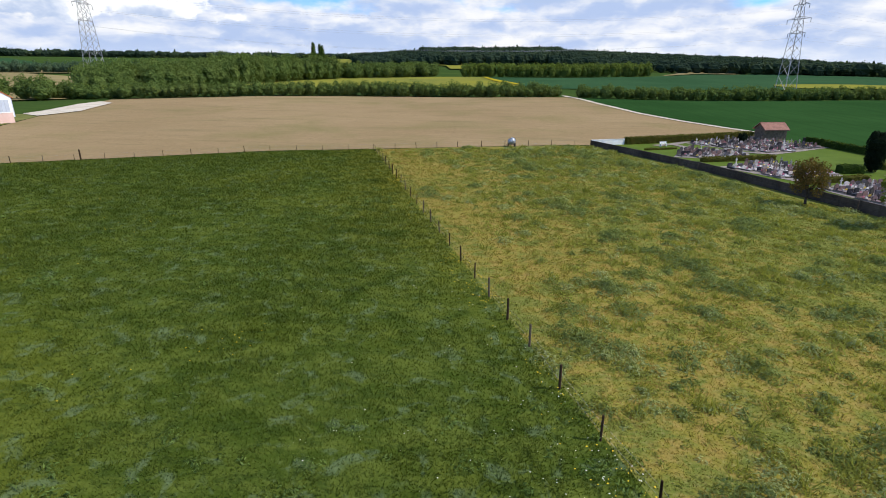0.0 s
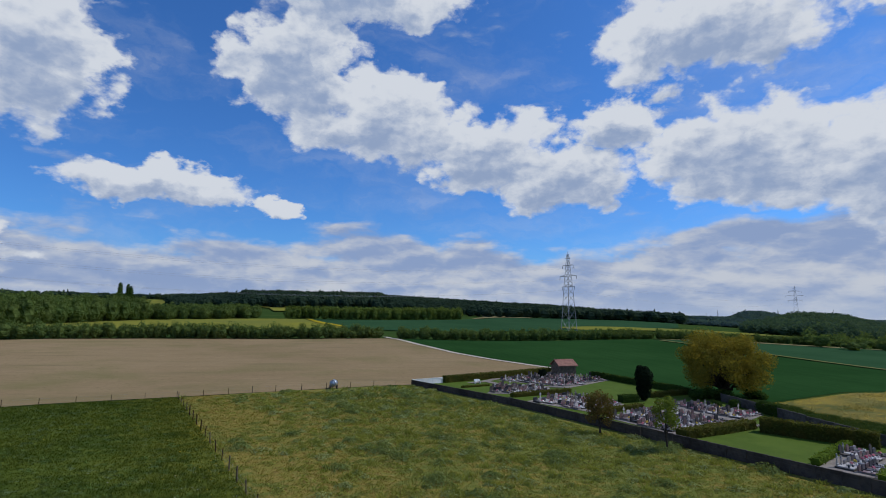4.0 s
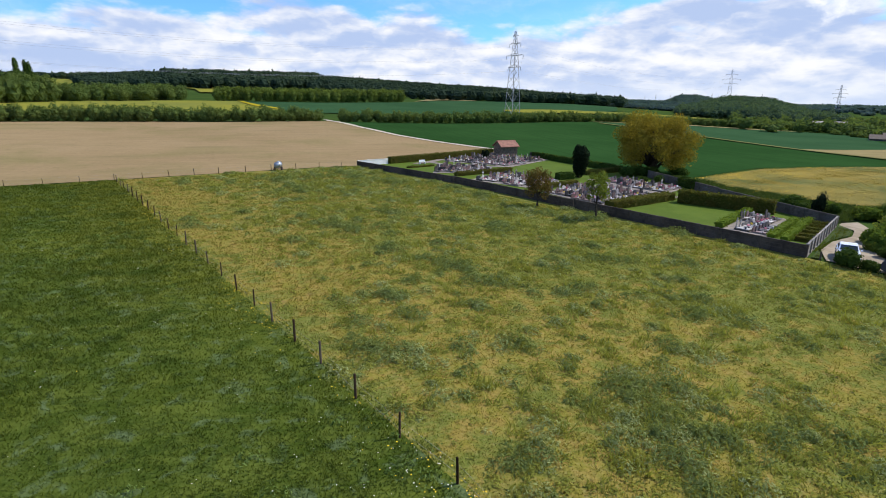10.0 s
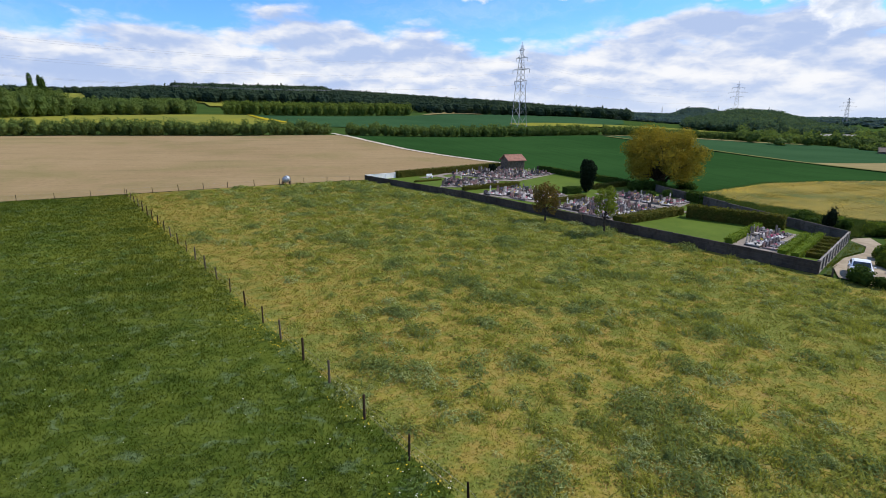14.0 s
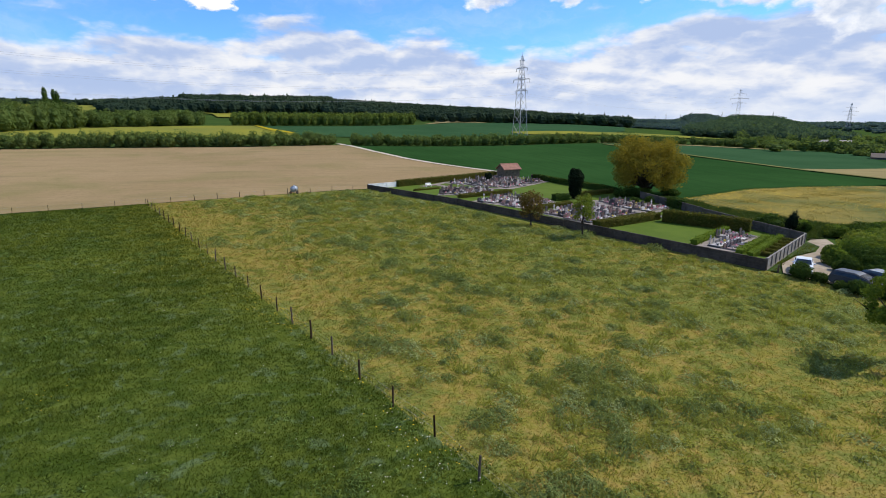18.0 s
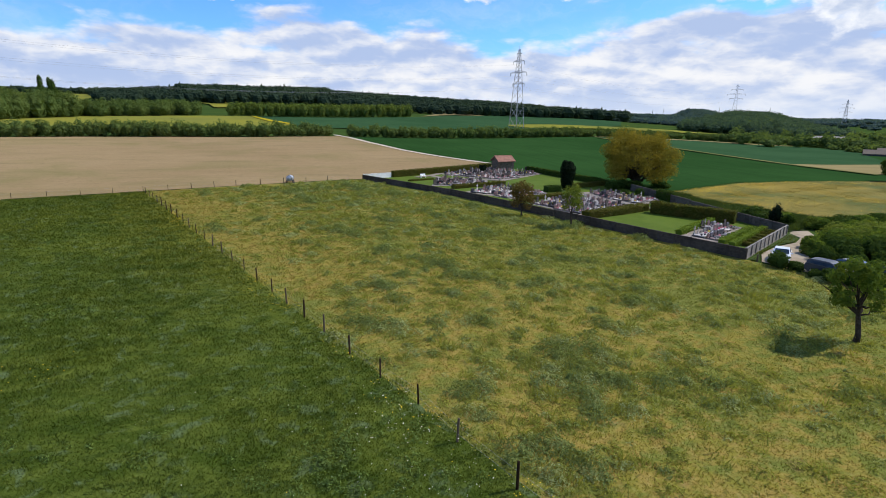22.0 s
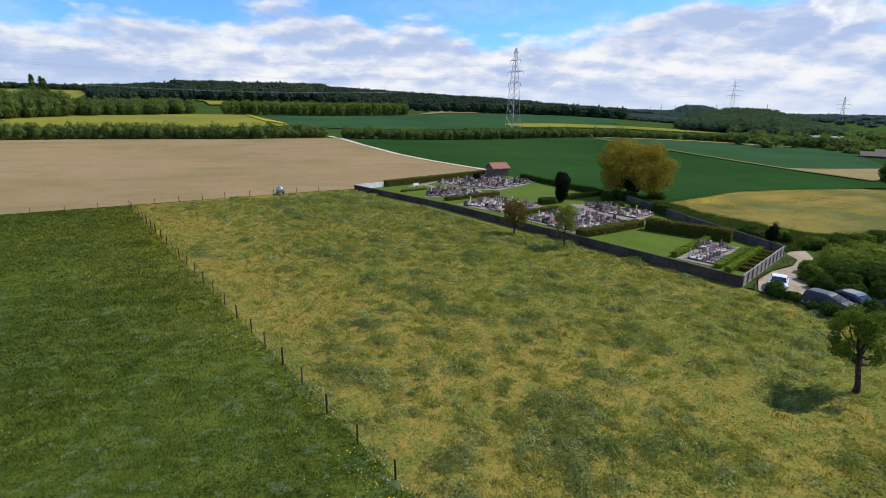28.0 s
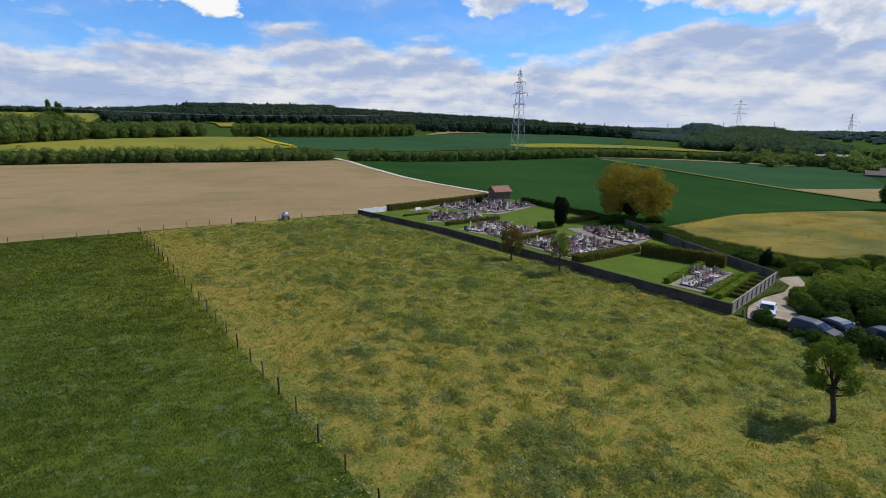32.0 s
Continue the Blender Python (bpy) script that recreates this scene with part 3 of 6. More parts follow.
def lump_core(rng, lobes, shrink=0.72, u=6, w=4):
    """The dense inside of a crown: a coarse lump in every lobe, as quads."""
    vs, fs = [], []
    for x, y, z, rx, ry, rz in lobes:
        o = len(vs)
        for j in range(w + 1):
            th = math.pi * j / w
            for i in range(u):
                ph = 2 * math.pi * i / u + 0.4 * j
                k = shrink * (0.9 + 0.2 * rng.random())
                vs.append((x + k * rx * math.sin(th) * math.cos(ph), y + k * ry * math.sin(th) * math.sin(ph), z + k * rz * math.cos(th)))
        for j in range(w):
            for i in range(u):
                fs.append((o + j * u + i, o + j * u + (i + 1) % u, o + (j + 1) * u + (i + 1) % u, o + (j + 1) * u + i))
    return np.array(vs), np.array(fs)


def crown_mesh(name, rng, lobes, n, size, mat, core=0.72, inner=0.7):
    v, f = leaf_cloud(rng, lobes, n, size, inner)
    if core:
        cv, cf = lump_core(rng, lobes, core)
        f = np.concatenate([f, cf + len(v)])
        v = np.concatenate([v, cv])
    return mesh_from(name, v, f, mat)


def sheet(name, outline, lift, mat, step, label, category, kind="structure"):
    """A piece of land with the outline (x, y), lying on the ground."""
    bm = bmesh.new()
    bm.faces.new([bm.verts.new((x, y, 0)) for x, y in outline])
    for axis in (0, 1):
        lo, hi = min(p[axis] for p in outline), max(p[axis] for p in outline)
        for k in range(1, int((hi - lo) / step) + 1):
            co, no = [0, 0, 0], [0, 0, 0]
            co[axis], no[axis] = lo + k * step, 1
            bmesh.ops.bisect_plane(bm, geom=bm.verts[:] + bm.edges[:] + bm.faces[:], plane_co=co, plane_no=no)
    for v in bm.verts:
        v.co.z = gz(v.co.x, v.co.y) + lift
    bmesh.ops.recalc_face_normals(bm, faces=bm.faces[:])
    if sum(f.normal.z for f in bm.faces) < 0:
        bmesh.ops.reverse_faces(bm, faces=bm.faces[:])
    ob = part(name, bm, mat)
    return tagged(ob, label, category, kind=kind)


def ribbon(line, width):
    """The outline of a strip of that width along a line."""
    left, right = [], []
    for i, p in enumerate(line):
        a, b = Vector(line[max(i - 1, 0)]), Vector(line[min(i + 1, len(line) - 1)])
        d = (b - a).normalized()
        w = width[i] if isinstance(width, (list, tuple)) else width
        left.append((p[0] - d.y * w / 2, p[1] + d.x * w / 2))
        right.append((p[0] + d.y * w / 2, p[1] - d.x * w / 2))
    return left + right[::-1]


# ---------------------------------------------------------------- the land
def land():
    rings = np.concatenate([np.linspace(0, 130, 27), np.geomspace(138, 4200, 95)])
    turns = 360
    a = np.radians(np.arange(turns) * 360 / turns)
    x = (rings[:, None] * np.sin(a)).ravel()
    y = (rings[:, None] * np.cos(a)).ravel()
    v = np.stack([x, y, ground(x, y)], 1)
    i, k = np.meshgrid(np.arange(len(rings) - 1), np.arange(turns), indexing="ij")
    k2 = (k + 1) % turns
    f = np.stack([i * turns + k, (i + 1) * turns + k, (i + 1) * turns + k2, i * turns + k2], -1).reshape(-1, 4)[:, ::-1]
    ob = new("ground", mesh_from("ground", v, f, M_FAR, True))
    tagged(ob, "green open country with fields that rise to wooded hills", "ground", kind="structure")


land()
FENCE_LINE = [(13.0, -6.0), (3.9, 15.0), (-7.0, 40.2), (-29.0, 91.6)]          # between meadow and pasture
EDGE_LINE = [(-118, 46), (-90, 62), (-46.1, 86.3), (-29.0, 91.6), (-14.7, 97.0), (6.5, 103.6), (9.4, 104.4)]
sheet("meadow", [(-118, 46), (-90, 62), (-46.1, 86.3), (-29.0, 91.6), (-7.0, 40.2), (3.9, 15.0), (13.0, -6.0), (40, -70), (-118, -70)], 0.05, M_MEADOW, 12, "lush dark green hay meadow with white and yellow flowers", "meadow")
sheet("pasture", [(-29.0, 91.6), (-14.7, 97.0), (6.5, 103.6), (9.6, 104), (22.7, 81.4), (32.3, 59.4), (42.6, 35.7), (44.5, 30.5), (47, 22), (60, 8), (120, -30), (120, -70), (40, -70), (13.0, -6.0), (3.9, 15.0), (-7.0, 40.2)], 0.05, M_PASTURE, 12, "grazed yellow-green pasture with coarse blue-green weed patches", "pasture")
sheet("ploughed_field", [(-118, 46.5), (-90, 62.5), (-46.1, 86.8), (-29.0, 92.1), (6.5, 104.1), (9.6, 104.6), (16, 108), (30, 116), (46.5, 125.5), (48, 134.7), (37.3, 156.3), (29.5, 175.3), (20.8, 206.2), (14.3, 241), (13, 243), (-27, 236.5), (-58, 238), (-88, 234), (-117, 223), (-137, 207), (-166, 190), (-160, 178), (-139, 131), (-127, 108), (-119, 82), (-117, 59)], 0.10, M_SOIL, 14, "pale brown bare sown field", "field")
sheet("wheat_field", [(48, 134.7), (46.5, 125.5), (51, 121), (60, 91), (62, 84), (67, 81.5), (93, 93), (116, 95), (140, 94), (240, 90), (310, 150), (265, 239), (240, 250), (214, 258), (152, 257), (118, 246.5), (93, 240.5), (48, 234.5), (14.5, 240), (14.9, 236.2), (20.8, 206.2), (29.5, 175.3), (37.3, 156.3)], 0.10, M_WHEAT, 16, "deep green young wheat field", "field")
sheet("chalk_track", ribbon([(10.5, 256), (12.5, 247), (15.5, 236), (21.4, 206), (30.2, 175.3), (38, 156.3), (43.8, 143.7), (48.8, 133), (50, 126)], [2.4, 2.4, 2.2, 1.9, 1.7, 1.6, 1.6, 1.8, 2.0]), 0.22, M_TRACK, 9, "narrow pale chalk farm track between the fields", "track")
sheet("fallow_field", [(67, 80), (64.5, 68), (67, 62), (70, 54.5), (76, 51.5), (90, 52), (150, 60), (190, 80), (138, 92), (115, 93), (93, 91)], 0.20, M_FLOWERFIELD, 9, "straw-coloured fallow field with orange-yellow flowers", "field")
sheet("stubble_strip", [(155.2, 138), (165, 135.5), (192, 131.5), (202, 128), (200, 104), (153, 107.5), (154.4, 125.5)], 0.34, M_STUBBLE, 9, "strip of pale bare ground beside the wheat", "field")
STRIP = [(147, 247), (148.5, 211), (150.7, 187), (153, 168), (154.4, 152), (154.3, 138), (153.6, 125.5), (153, 116), (152, 106)]
sheet("far_wheat_half", [*STRIP[:7], (165, 133), (192, 131), (262, 200), (266, 236), (240, 247), (214, 255), (152, 254)], 0.24, M_WHEAT_PALE, 14, "blue-green young wheat beyond the grass strip", "field")
sheet("grass_strip", ribbon(STRIP, [3.4, 3.4, 3.2, 3.0, 2.8, 2.5, 2.2, 2.0, 1.8]), 0.42, M_DRYSTRIP, 9, "narrow dull green grass strip across the wheat", "field")
sheet("field_margin", ribbon([(150, 257), (213, 256), (245, 248), (268, 237)], [2, 6, 8, 3]), 0.40, M_STUBBLE, 12, "pale dry margin at the end of the wheat", "field")
sheet("rape_field", [(-215, 300), (-151, 300), (-104, 300), (-49, 302), (-9, 330), (-11, 340), (-42, 448), (-129, 448), (-179, 431), (-215, 400)], 0.45, M_RAPE, 14, "yellow-green rape field coming into flower", "field")
sheet("far_wheat_field", [(-5, 318), (60, 300), (180, 330), (255, 400), (330, 520), (234, 626), (79, 467), (-44, 447)], 0.4, M_WHEAT_PALE, 20, "far green wheat field below the woods", "field")
sheet("rape_strip", [(133, 345), (138, 360), (191, 372), (241, 375), (283, 362), (312, 340), (221, 338), (169, 326), (140, 326)], 0.8, M_RAPE, 14, "narrow yellow rape strip", "field")
sheet("rape_corner", [(-46, 446), (-41, 440), (-11.5, 340), (-14, 338), (-27, 372), (-34, 400)], 0.95, M_BLOOM, 12, "bright yellow corner of the rape field in full flower", "field")
sheet("slope_stubble", [(99, 480), (130, 560), (145, 640), (183, 662), (192, 608), (191, 577), (150, 545)], 1.0, M_STUBBLE, 16, "pale stubble patch below the forest", "field")
sheet("slope_stubble", [(259, 604), (275, 655), (292, 664), (380, 720), (330, 632)], 1.0, M_STUBBLE, 16, "pale stubble patch below the forest", "field")
sheet("slope_meadow", [(-212, 838), (-155, 818), (-105, 782), (-92, 677), (-108, 672), (-124, 735), (-170, 790)], 1.4, M_RAPE, 20, "light green meadow below the forest", "field")
sheet("rough_bank", [(58.2, 46.5), (62, 47), (76, 50.5), (70, 54.5), (67, 62), (64.5, 68), (67, 80), (66, 84), (61, 84), (58.4, 66)], 0.12, M_ROUGH, 6, "rough weedy bank outside the cemetery wall", "bank")
sheet("pale_bank", [(-139, 131), (-139, 146), (-150, 172), (-160, 178), (-158, 166), (-150, 146), (-147, 134)], 0.3, M_TRACK, 8, "pale gravel strip beside the barn", "field")
sheet("barn_yard", [(-118.5, 46.5), (-117.5, 59), (-119.5, 82), (-127.5, 108), (-139, 131), (-147, 134), (-178, 122), (-200, 90), (-180, 40)], 0.16, M_YARD, 10, "trodden olive grass round the school and barn", "yard")
sheet("left_stubble", [(-480, 310), (-560, 250), (-520, 140), (-300, 60), (-230, 100), (-182, 185), (-202, 236), (-225, 300), (-300, 345), (-420, 372)], 0.5, M_STUBBLE, 20, "pale stubble field behind the barn", "field")
sheet("pale_strip", [(-508, 328), (-430, 300), (-372, 395), (-442, 470), (-527, 422)], 0.95, M_STUBBLE, 20, "pale green-gold strip of field behind the hedgerow", "field")
sheet("hill_field", [(-300, 742), (-272, 752), (-322, 960), (-345, 1040), (-560, 930), (-450, 660)], 0.9, M_RAPE, 25, "yellow-green field on the far hillside", "field")
sheet("left_far_field", [(-900, 420), (-760, 380), (-600, 470), (-560, 560), (-700, 640)], 0.8, M_WHEAT_PALE, 30, "far green field on the hillside", "field")

# ---------------------------------------------------------------- trees, hedges and woods
def limb_points(rng, a, b, bend, n=4):
    a, b = Vector(a), Vector(b)
    return [a.lerp(b, i / n) + Vector(rng.normal(scale=bend, size=3)) * (0 if i in (0, n) else 1) for i in range(n + 1)]


def tree(name, label, x, y, height, spread, mat, seed, stem=0.28, clear=0.3, lobes=14, leaves=2600, leaf=0.22, lean=(0, 0), squash=1.0, bare=0, core=0.55, lobe=0.30, inner=0.3, category="tree"):
    """A tapered trunk, limbs and a crown of many small leaves in uneven lobes."""
    rng = np.random.default_rng(seed)
    top = thing(name, label, category, m=Matrix.Translation((x, y, gz(x, y))))
    lx, ly = lean
    fork = height * (clear + 0.08)
    trunk = limb_points(rng, (0, 0, -0.15), (lx * 0.4, ly * 0.4, fork), stem * 0.35)
    part("trunk", tube(trunk, [stem * k for k in (1.35, 1.0, 0.92, 0.85, 0.75)], 9), M_BARK, top, smooth_shade=True)
    made = []
    for i in range(lobes):
        a = 2.4 * i + rng.random()
        up = clear + (1 - clear) * (0.12 + 0.74 * ((i + 0.5) / lobes) ** 0.85)
        wide = math.sin(math.pi * min(1, max(0.16, (up - clear) / (1 - clear) * 0.82 + 0.14))) ** 0.75
        r = spread * wide * (0.40 + 0.42 * rng.random() ** 0.7)
        s = spread * (lobe + 0.15 * rng.random())
        made.append((lx + r * math.cos(a), ly + r * math.sin(a), height * up, s, s, s * squash * (0.75 + 0.3 * rng.random())))
    for i in range(0, lobes, 2):
        c = made[i]
        part("limb", tube(limb_points(rng, trunk[-1 - (i % 3 == 0)], (c[0], c[1], c[2] - 0.2 * c[5]), spread * 0.05), [stem * k for k in (0.55, 0.4, 0.28, 0.18, 0.08)], 6), M_BARK, top, smooth_shade=True)
    for i in range(bare):
        a = 0.9 * i - 0.5
        part("bare_branch", tube(limb_points(rng, trunk[-2], (lx + spread * 1.15 * math.cos(a), ly + spread * 1.15 * math.sin(a), fork * (1.0 + 0.16 * i)), 0.1), [stem * k for k in (0.5, 0.35, 0.26, 0.16, 0.06)], 6), M_BARK, top, smooth_shade=True)
    ob = new("crown", crown_mesh("crown", rng, made, leaves, leaf, mat, core, inner))
    ob.parent = top
    return top


def shrub(name, label, x, y, wide, high, mat, seed, leaves=900, leaf=0.16, category="shrub", group=""):
    rng = np.random.default_rng(seed)
    top = thing(name, label, category, group, Matrix.Translation((x, y, gz(x, y))))
    lobes = []
    for i in range(9):
        a = 2.4 * i
        r = wide * (0.0 if i == 0 else 0.30 + 0.35 * rng.random())
        s = wide * (0.36 + 0.2 * rng.random())
        h = high * (0.30 + 0.36 * rng.random()) if i else high * 0.6
        lobes.append((r * math.cos(a), r * math.sin(a), h, s, s, min(h, high * 0.42)))
    part("stem", tube([(0, 0, -0.1), (0.05, 0.02, high * 0.3), (0.1, 0, high * 0.6)], [0.09, 0.07, 0.03], 6), M_BARK, top)
    ob = new("foliage", crown_mesh("foliage", rng, lobes, leaves, leaf, mat, 0.74))
    ob.parent = top
    return top


def hedge(name, label, line, width, high, mat, seed, leaf=0.13, density=42, lift=0.1, uneven=0.06, category="hedge", group=""):
    """A clipped hedge along a line: a dense body under a skin of small leaves."""
    rng = np.random.default_rng(seed)
    vs, fs, cv, cf = [], [], [], []
    for (x0, y0), (x1, y1) in zip(line, line[1:]):
        d = Vector((x1 - x0, y1 - y0))
        length = d.length
        d.normalize()
        side = Vector((-d.y, d.x))
        n = max(2, int(length / 0.8))
        rows = []
        for i in range(n + 1):
            p = Vector((x0, y0)) + d * (length * i / n)
            z = gz(*p) + lift
            ring = []
            for s, h in ((-0.5, -0.15), (-0.5, 0.8), (-0.36, 0.96), (0.36, 0.96), (0.5, 0.8), (0.5, -0.15)):
                q = p + side * (s * width * 0.88 * (1 + rng.normal() * uneven))
                ring.append((q.x, q.y, z + (h * high * (1 + rng.normal() * uneven * 0.7) if h > 0 else h)))
            rows.append(ring)
        o = len(cv)
        for ring in rows:
            cv += ring
        for i in range(n):
            for k in range(5):
                cf.append((o + i * 6 + k, o + i * 6 + k + 1, o + (i + 1) * 6 + k + 1, o + (i + 1) * 6 + k))
        for e in (0, n):
            cf += [(o + e * 6, o + e * 6 + 1, o + e * 6 + 4, o + e * 6 + 5), (o + e * 6 + 1, o + e * 6 + 2, o + e * 6 + 3, o + e * 6 + 4)]
        m = int(density * length * (2 * high + width))
        t = rng.random(m) * length
        w = rng.random(m) * (2 * high + width)
        s = np.where(w < high, -0.5, np.where(w > high + width, 0.5, (w - high) / width - 0.5)) * width
        h = np.where(w < high, w, np.where(w > high + width, 2 * high + width - w, high))
        nrm = np.zeros((m, 3))
        nrm[:, :2] = np.outer(np.where(w < high, -1.0, np.where(w > high + width, 1.0, 0.0)), side)
        nrm[:, 2] = ((w >= high) & (w <= high + width)) * 1.0 + 0.25
        c = np.stack([x0 + d.x * t + side.x * s, y0 + d.y * t + side.y * s, h], 1)
        c[:, 2] += ground(c[:, 0], c[:, 1]) + lift
        c += rng.normal(scale=0.05 + uneven * 0.5, size=(m, 3)) * (1, 1, 0.8)
        nrm += rng.normal(scale=0.5, size=(m, 3))
        nrm /= np.linalg.norm(nrm, axis=1)[:, None]
        t1 = np.cross(nrm, rng.normal(size=(m, 3)))
        t1 /= np.linalg.norm(t1, axis=1)[:, None] + 1e-9
        t2 = np.cross(nrm, t1)
        k = (leaf * (0.6 + 0.8 * rng.random(m)))[:, None]
        fs.append(np.arange(4 * m).reshape(-1, 4) + sum(len(v) for v in vs))
        vs.append(np.stack([c - t1 * k, c - t2 * k * 0.6, c + t1 * k, c + t2 * k * 0.6], 1).reshape(-1, 3))
    v, f = np.concatenate(vs), np.concatenate(fs)
    me = mesh_from(name, np.concatenate([v, np.array(cv)]), np.concatenate([f, np.array(cf) + len(v)]), mat)
    return tagged(new(name, me), label, category, group)


def woods(name, label, spots, mat, seed, leaves=60, leaf=0.95, kind_of="round"):
    """Many far trees in one mesh. spots: rows of x, y, height, spread."""
    rng = np.random.default_rng(seed)
    vs, fs, o = [], [], 0
    for x, y, h, s in spots:
        z = gz(x, y)
        if kind_of == "conifer":
            lobes = [(x, y, z + h * 0.25, s, s, h * 0.28), (x, y, z + h * 0.52, s * 0.72, s * 0.72, h * 0.26), (x, y, z + h * 0.8, s * 0.36, s * 0.36, h * 0.22)]
        elif kind_of == "far":
            b = 6.28 * rng.random()
            lobes = [(x, y, z + h * 0.45, s, s, h * 0.5), (x + s * 0.6 * math.cos(b), y + s * 0.6 * math.sin(b), z + h * 0.6, s * 0.6, s * 0.6, h * 0.32)]
        elif kind_of == "column":
            lobes = [(x, y, z + h * k, s * w, s * w, h * 0.18) for k, w in ((0.2, 0.8), (0.4, 1.0), (0.62, 0.9), (0.84, 0.55))]
        else:
            lobes = [(x, y, z + h * 0.40, s * 0.85, s * 0.85, h * 0.42)]
            for i in range(7):
                a = 2.4 * i + rng.random() * 0.9
                k = 0.34 + 0.54 * (i + rng.random()) / 7
                d = s * (0.75 * math.sin(math.pi * min(0.92, k)) * (0.6 + 0.5 * rng.random()))
                w = s * (0.30 + 0.22 * rng.random())
                lobes.append((x + d * math.cos(a), y + d * math.sin(a), z + h * k, w, w, min(w * 0.95, h * 0.22)))
        for v, f in (leaf_cloud(rng, lobes, leaves, leaf, 0.80, 0.45), lump_core(rng, lobes[:5], 0.82, 8, 5) if kind_of == "round" else lump_core(rng, lobes, 0.86)):
            vs.append(v)
            fs.append(f + o)
            o += len(v)
    ob = new(name, mesh_from(name, np.concatenate(vs), np.concatenate(fs), mat))
    return tagged(ob, label, "woodland", kind="stuff")


def along(rng, line, step, jitter, h0, h1, s0, s1, rows=1, gap=4.0):
    """Spots along a line, some rows deep."""
    out = []
    for (x0, y0), (x1, y1) in zip(line, line[1:]):
        length = math.hypot(x1 - x0, y1 - y0)
        nx, ny = -(y1 - y0) / length, (x1 - x0) / length
        for i in range(int(length / step)):
            for r in range(rows):
                k = (i + rng.random()) * step / length
                out.append((x0 + (x1 - x0) * k + nx * r * gap + rng.normal() * jitter, y0 + (y1 - y0) * k + ny * r * gap + rng.normal() * jitter, h0 + (h1 - h0) * rng.random(), s0 + (s1 - s0) * rng.random()))
    return out


R = np.random.default_rng(11)
woods("field_hedge", "dense dark green hedgerow of shrubs behind the bare field", along(R, [(-190, 187), (-168, 194), (-137, 211), (-117, 227)], 2.6, 0.8, 4.5, 8.0, 2.2, 3.6, 2, 3.0) + along(R, [(-117, 227), (-88, 237), (-58, 240.5), (-27, 239), (11, 244.5)], 2.4, 0.9, 4.0, 7.4, 1.9, 3.2, 2, 3.0), M_WOOD_MIX, 1, 340, 0.30)
woods("track_hedge", "low green hedgerow along the far edge of the wheat", along(R, [(15.2, 242), (48, 238), (93, 244), (118, 250), (152, 261), (178, 263)], 2.3, 0.9, 3.6, 6.2, 1.6, 2.6, 2, 3.0) + along(R, [(178, 263), (214, 263.5), (250, 266), (285, 268)], 2.8, 1.0, 2.8, 5.0, 1.6, 2.6, 2, 3.0), M_WOOD_MIX, 2, 300, 0.28)
woods("wood_belt", "tall broad-leaved wood behind the rape field", along(R, [(-201, 216), (-190, 214)], 4.6, 1.5, 11, 14, 4.0, 5.5, 2, 6.0) + along(R, [(-198, 222), (-184, 262), (-180, 305)], 5.2, 2.0, 12, 17, 4.5, 6.5, 4, 7.0) + along(R, [(-180, 305), (-170, 372), (-146, 412)], 5.2, 2.0, 15, 20, 4.5, 6.5, 4, 7.0) + along(R, [(-146, 412), (-137, 425), (-84, 468)], 5.0, 2.0, 10, 13, 4.0, 5.5, 4, 6.0), M_WOOD_MIX, 3, 760, 0.46)
woods("barn_wood", "green trees and scrub behind the barn", along(R, [(-205, 196), (-190, 206), (-172, 200)], 4.5, 1.2, 3.5, 6, 2.4, 3.2, 2, 4.0), M_WOOD_LIGHT, 31, 200, 0.5)
woods("barn_scrub", "green scrub trees between barn and wood", along(R, [(-200, 169), (-192, 175), (-184, 183)], 3.6, 1.2, 7.0, 11.0, 2.8, 4.2, 2, 4.0), M_WOOD_MIX, 32, 480, 0.36)
woods("barn_bush", "dark upright bush behind the barn", [(-200, 197, 7.0, 2.4)], M_LEAF_DARK, 33, 420, 0.36)
woods("field_hedgerow", "thin dark hedgerow between pale fields", along(R, [(-385, 165), (-399, 195), (-416, 235), (-427, 275)], 3.2, 1.0, 1.6, 2.8, 1.8, 2.6, 1, 3.0), M_WOOD_HILL, 34, 90, 0.5)
woods("poplar_belt", "light green row of trees below the forest", along(R, [(-62, 452), (10, 462), (92, 476)], 3.8, 1.0, 10.5, 12.5, 3.2, 4.0, 2, 5.0), M_WOOD_LIGHT, 4, 480, 0.44)
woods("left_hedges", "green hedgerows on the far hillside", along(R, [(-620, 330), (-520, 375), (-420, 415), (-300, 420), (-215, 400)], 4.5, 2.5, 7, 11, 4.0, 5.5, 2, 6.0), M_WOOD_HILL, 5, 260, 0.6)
spots = []
while len(spots) < 2900:
    a, r = radians(-80 + 113 * R.random()), 580 + 670 * R.random()
    deg = math.degrees(a)
    if r < np.interp(deg, [-80, -19.5, -18.6, -2, 6, 14, 32], [1080, 1080, 760, 760, 690, 630, 600]) or (deg > 24 and r > 1000):
        continue
    tall = 10 + 4 * R.random() + (4 if -12 < deg < 2 else 0)
    spots.append((r * math.sin(a), r * math.cos(a), tall, 6.0 + 3.0 * R.random()))
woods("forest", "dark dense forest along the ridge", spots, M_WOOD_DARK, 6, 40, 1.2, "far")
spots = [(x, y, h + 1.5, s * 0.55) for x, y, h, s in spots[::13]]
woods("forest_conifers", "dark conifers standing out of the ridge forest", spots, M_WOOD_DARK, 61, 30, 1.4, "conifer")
spots = []
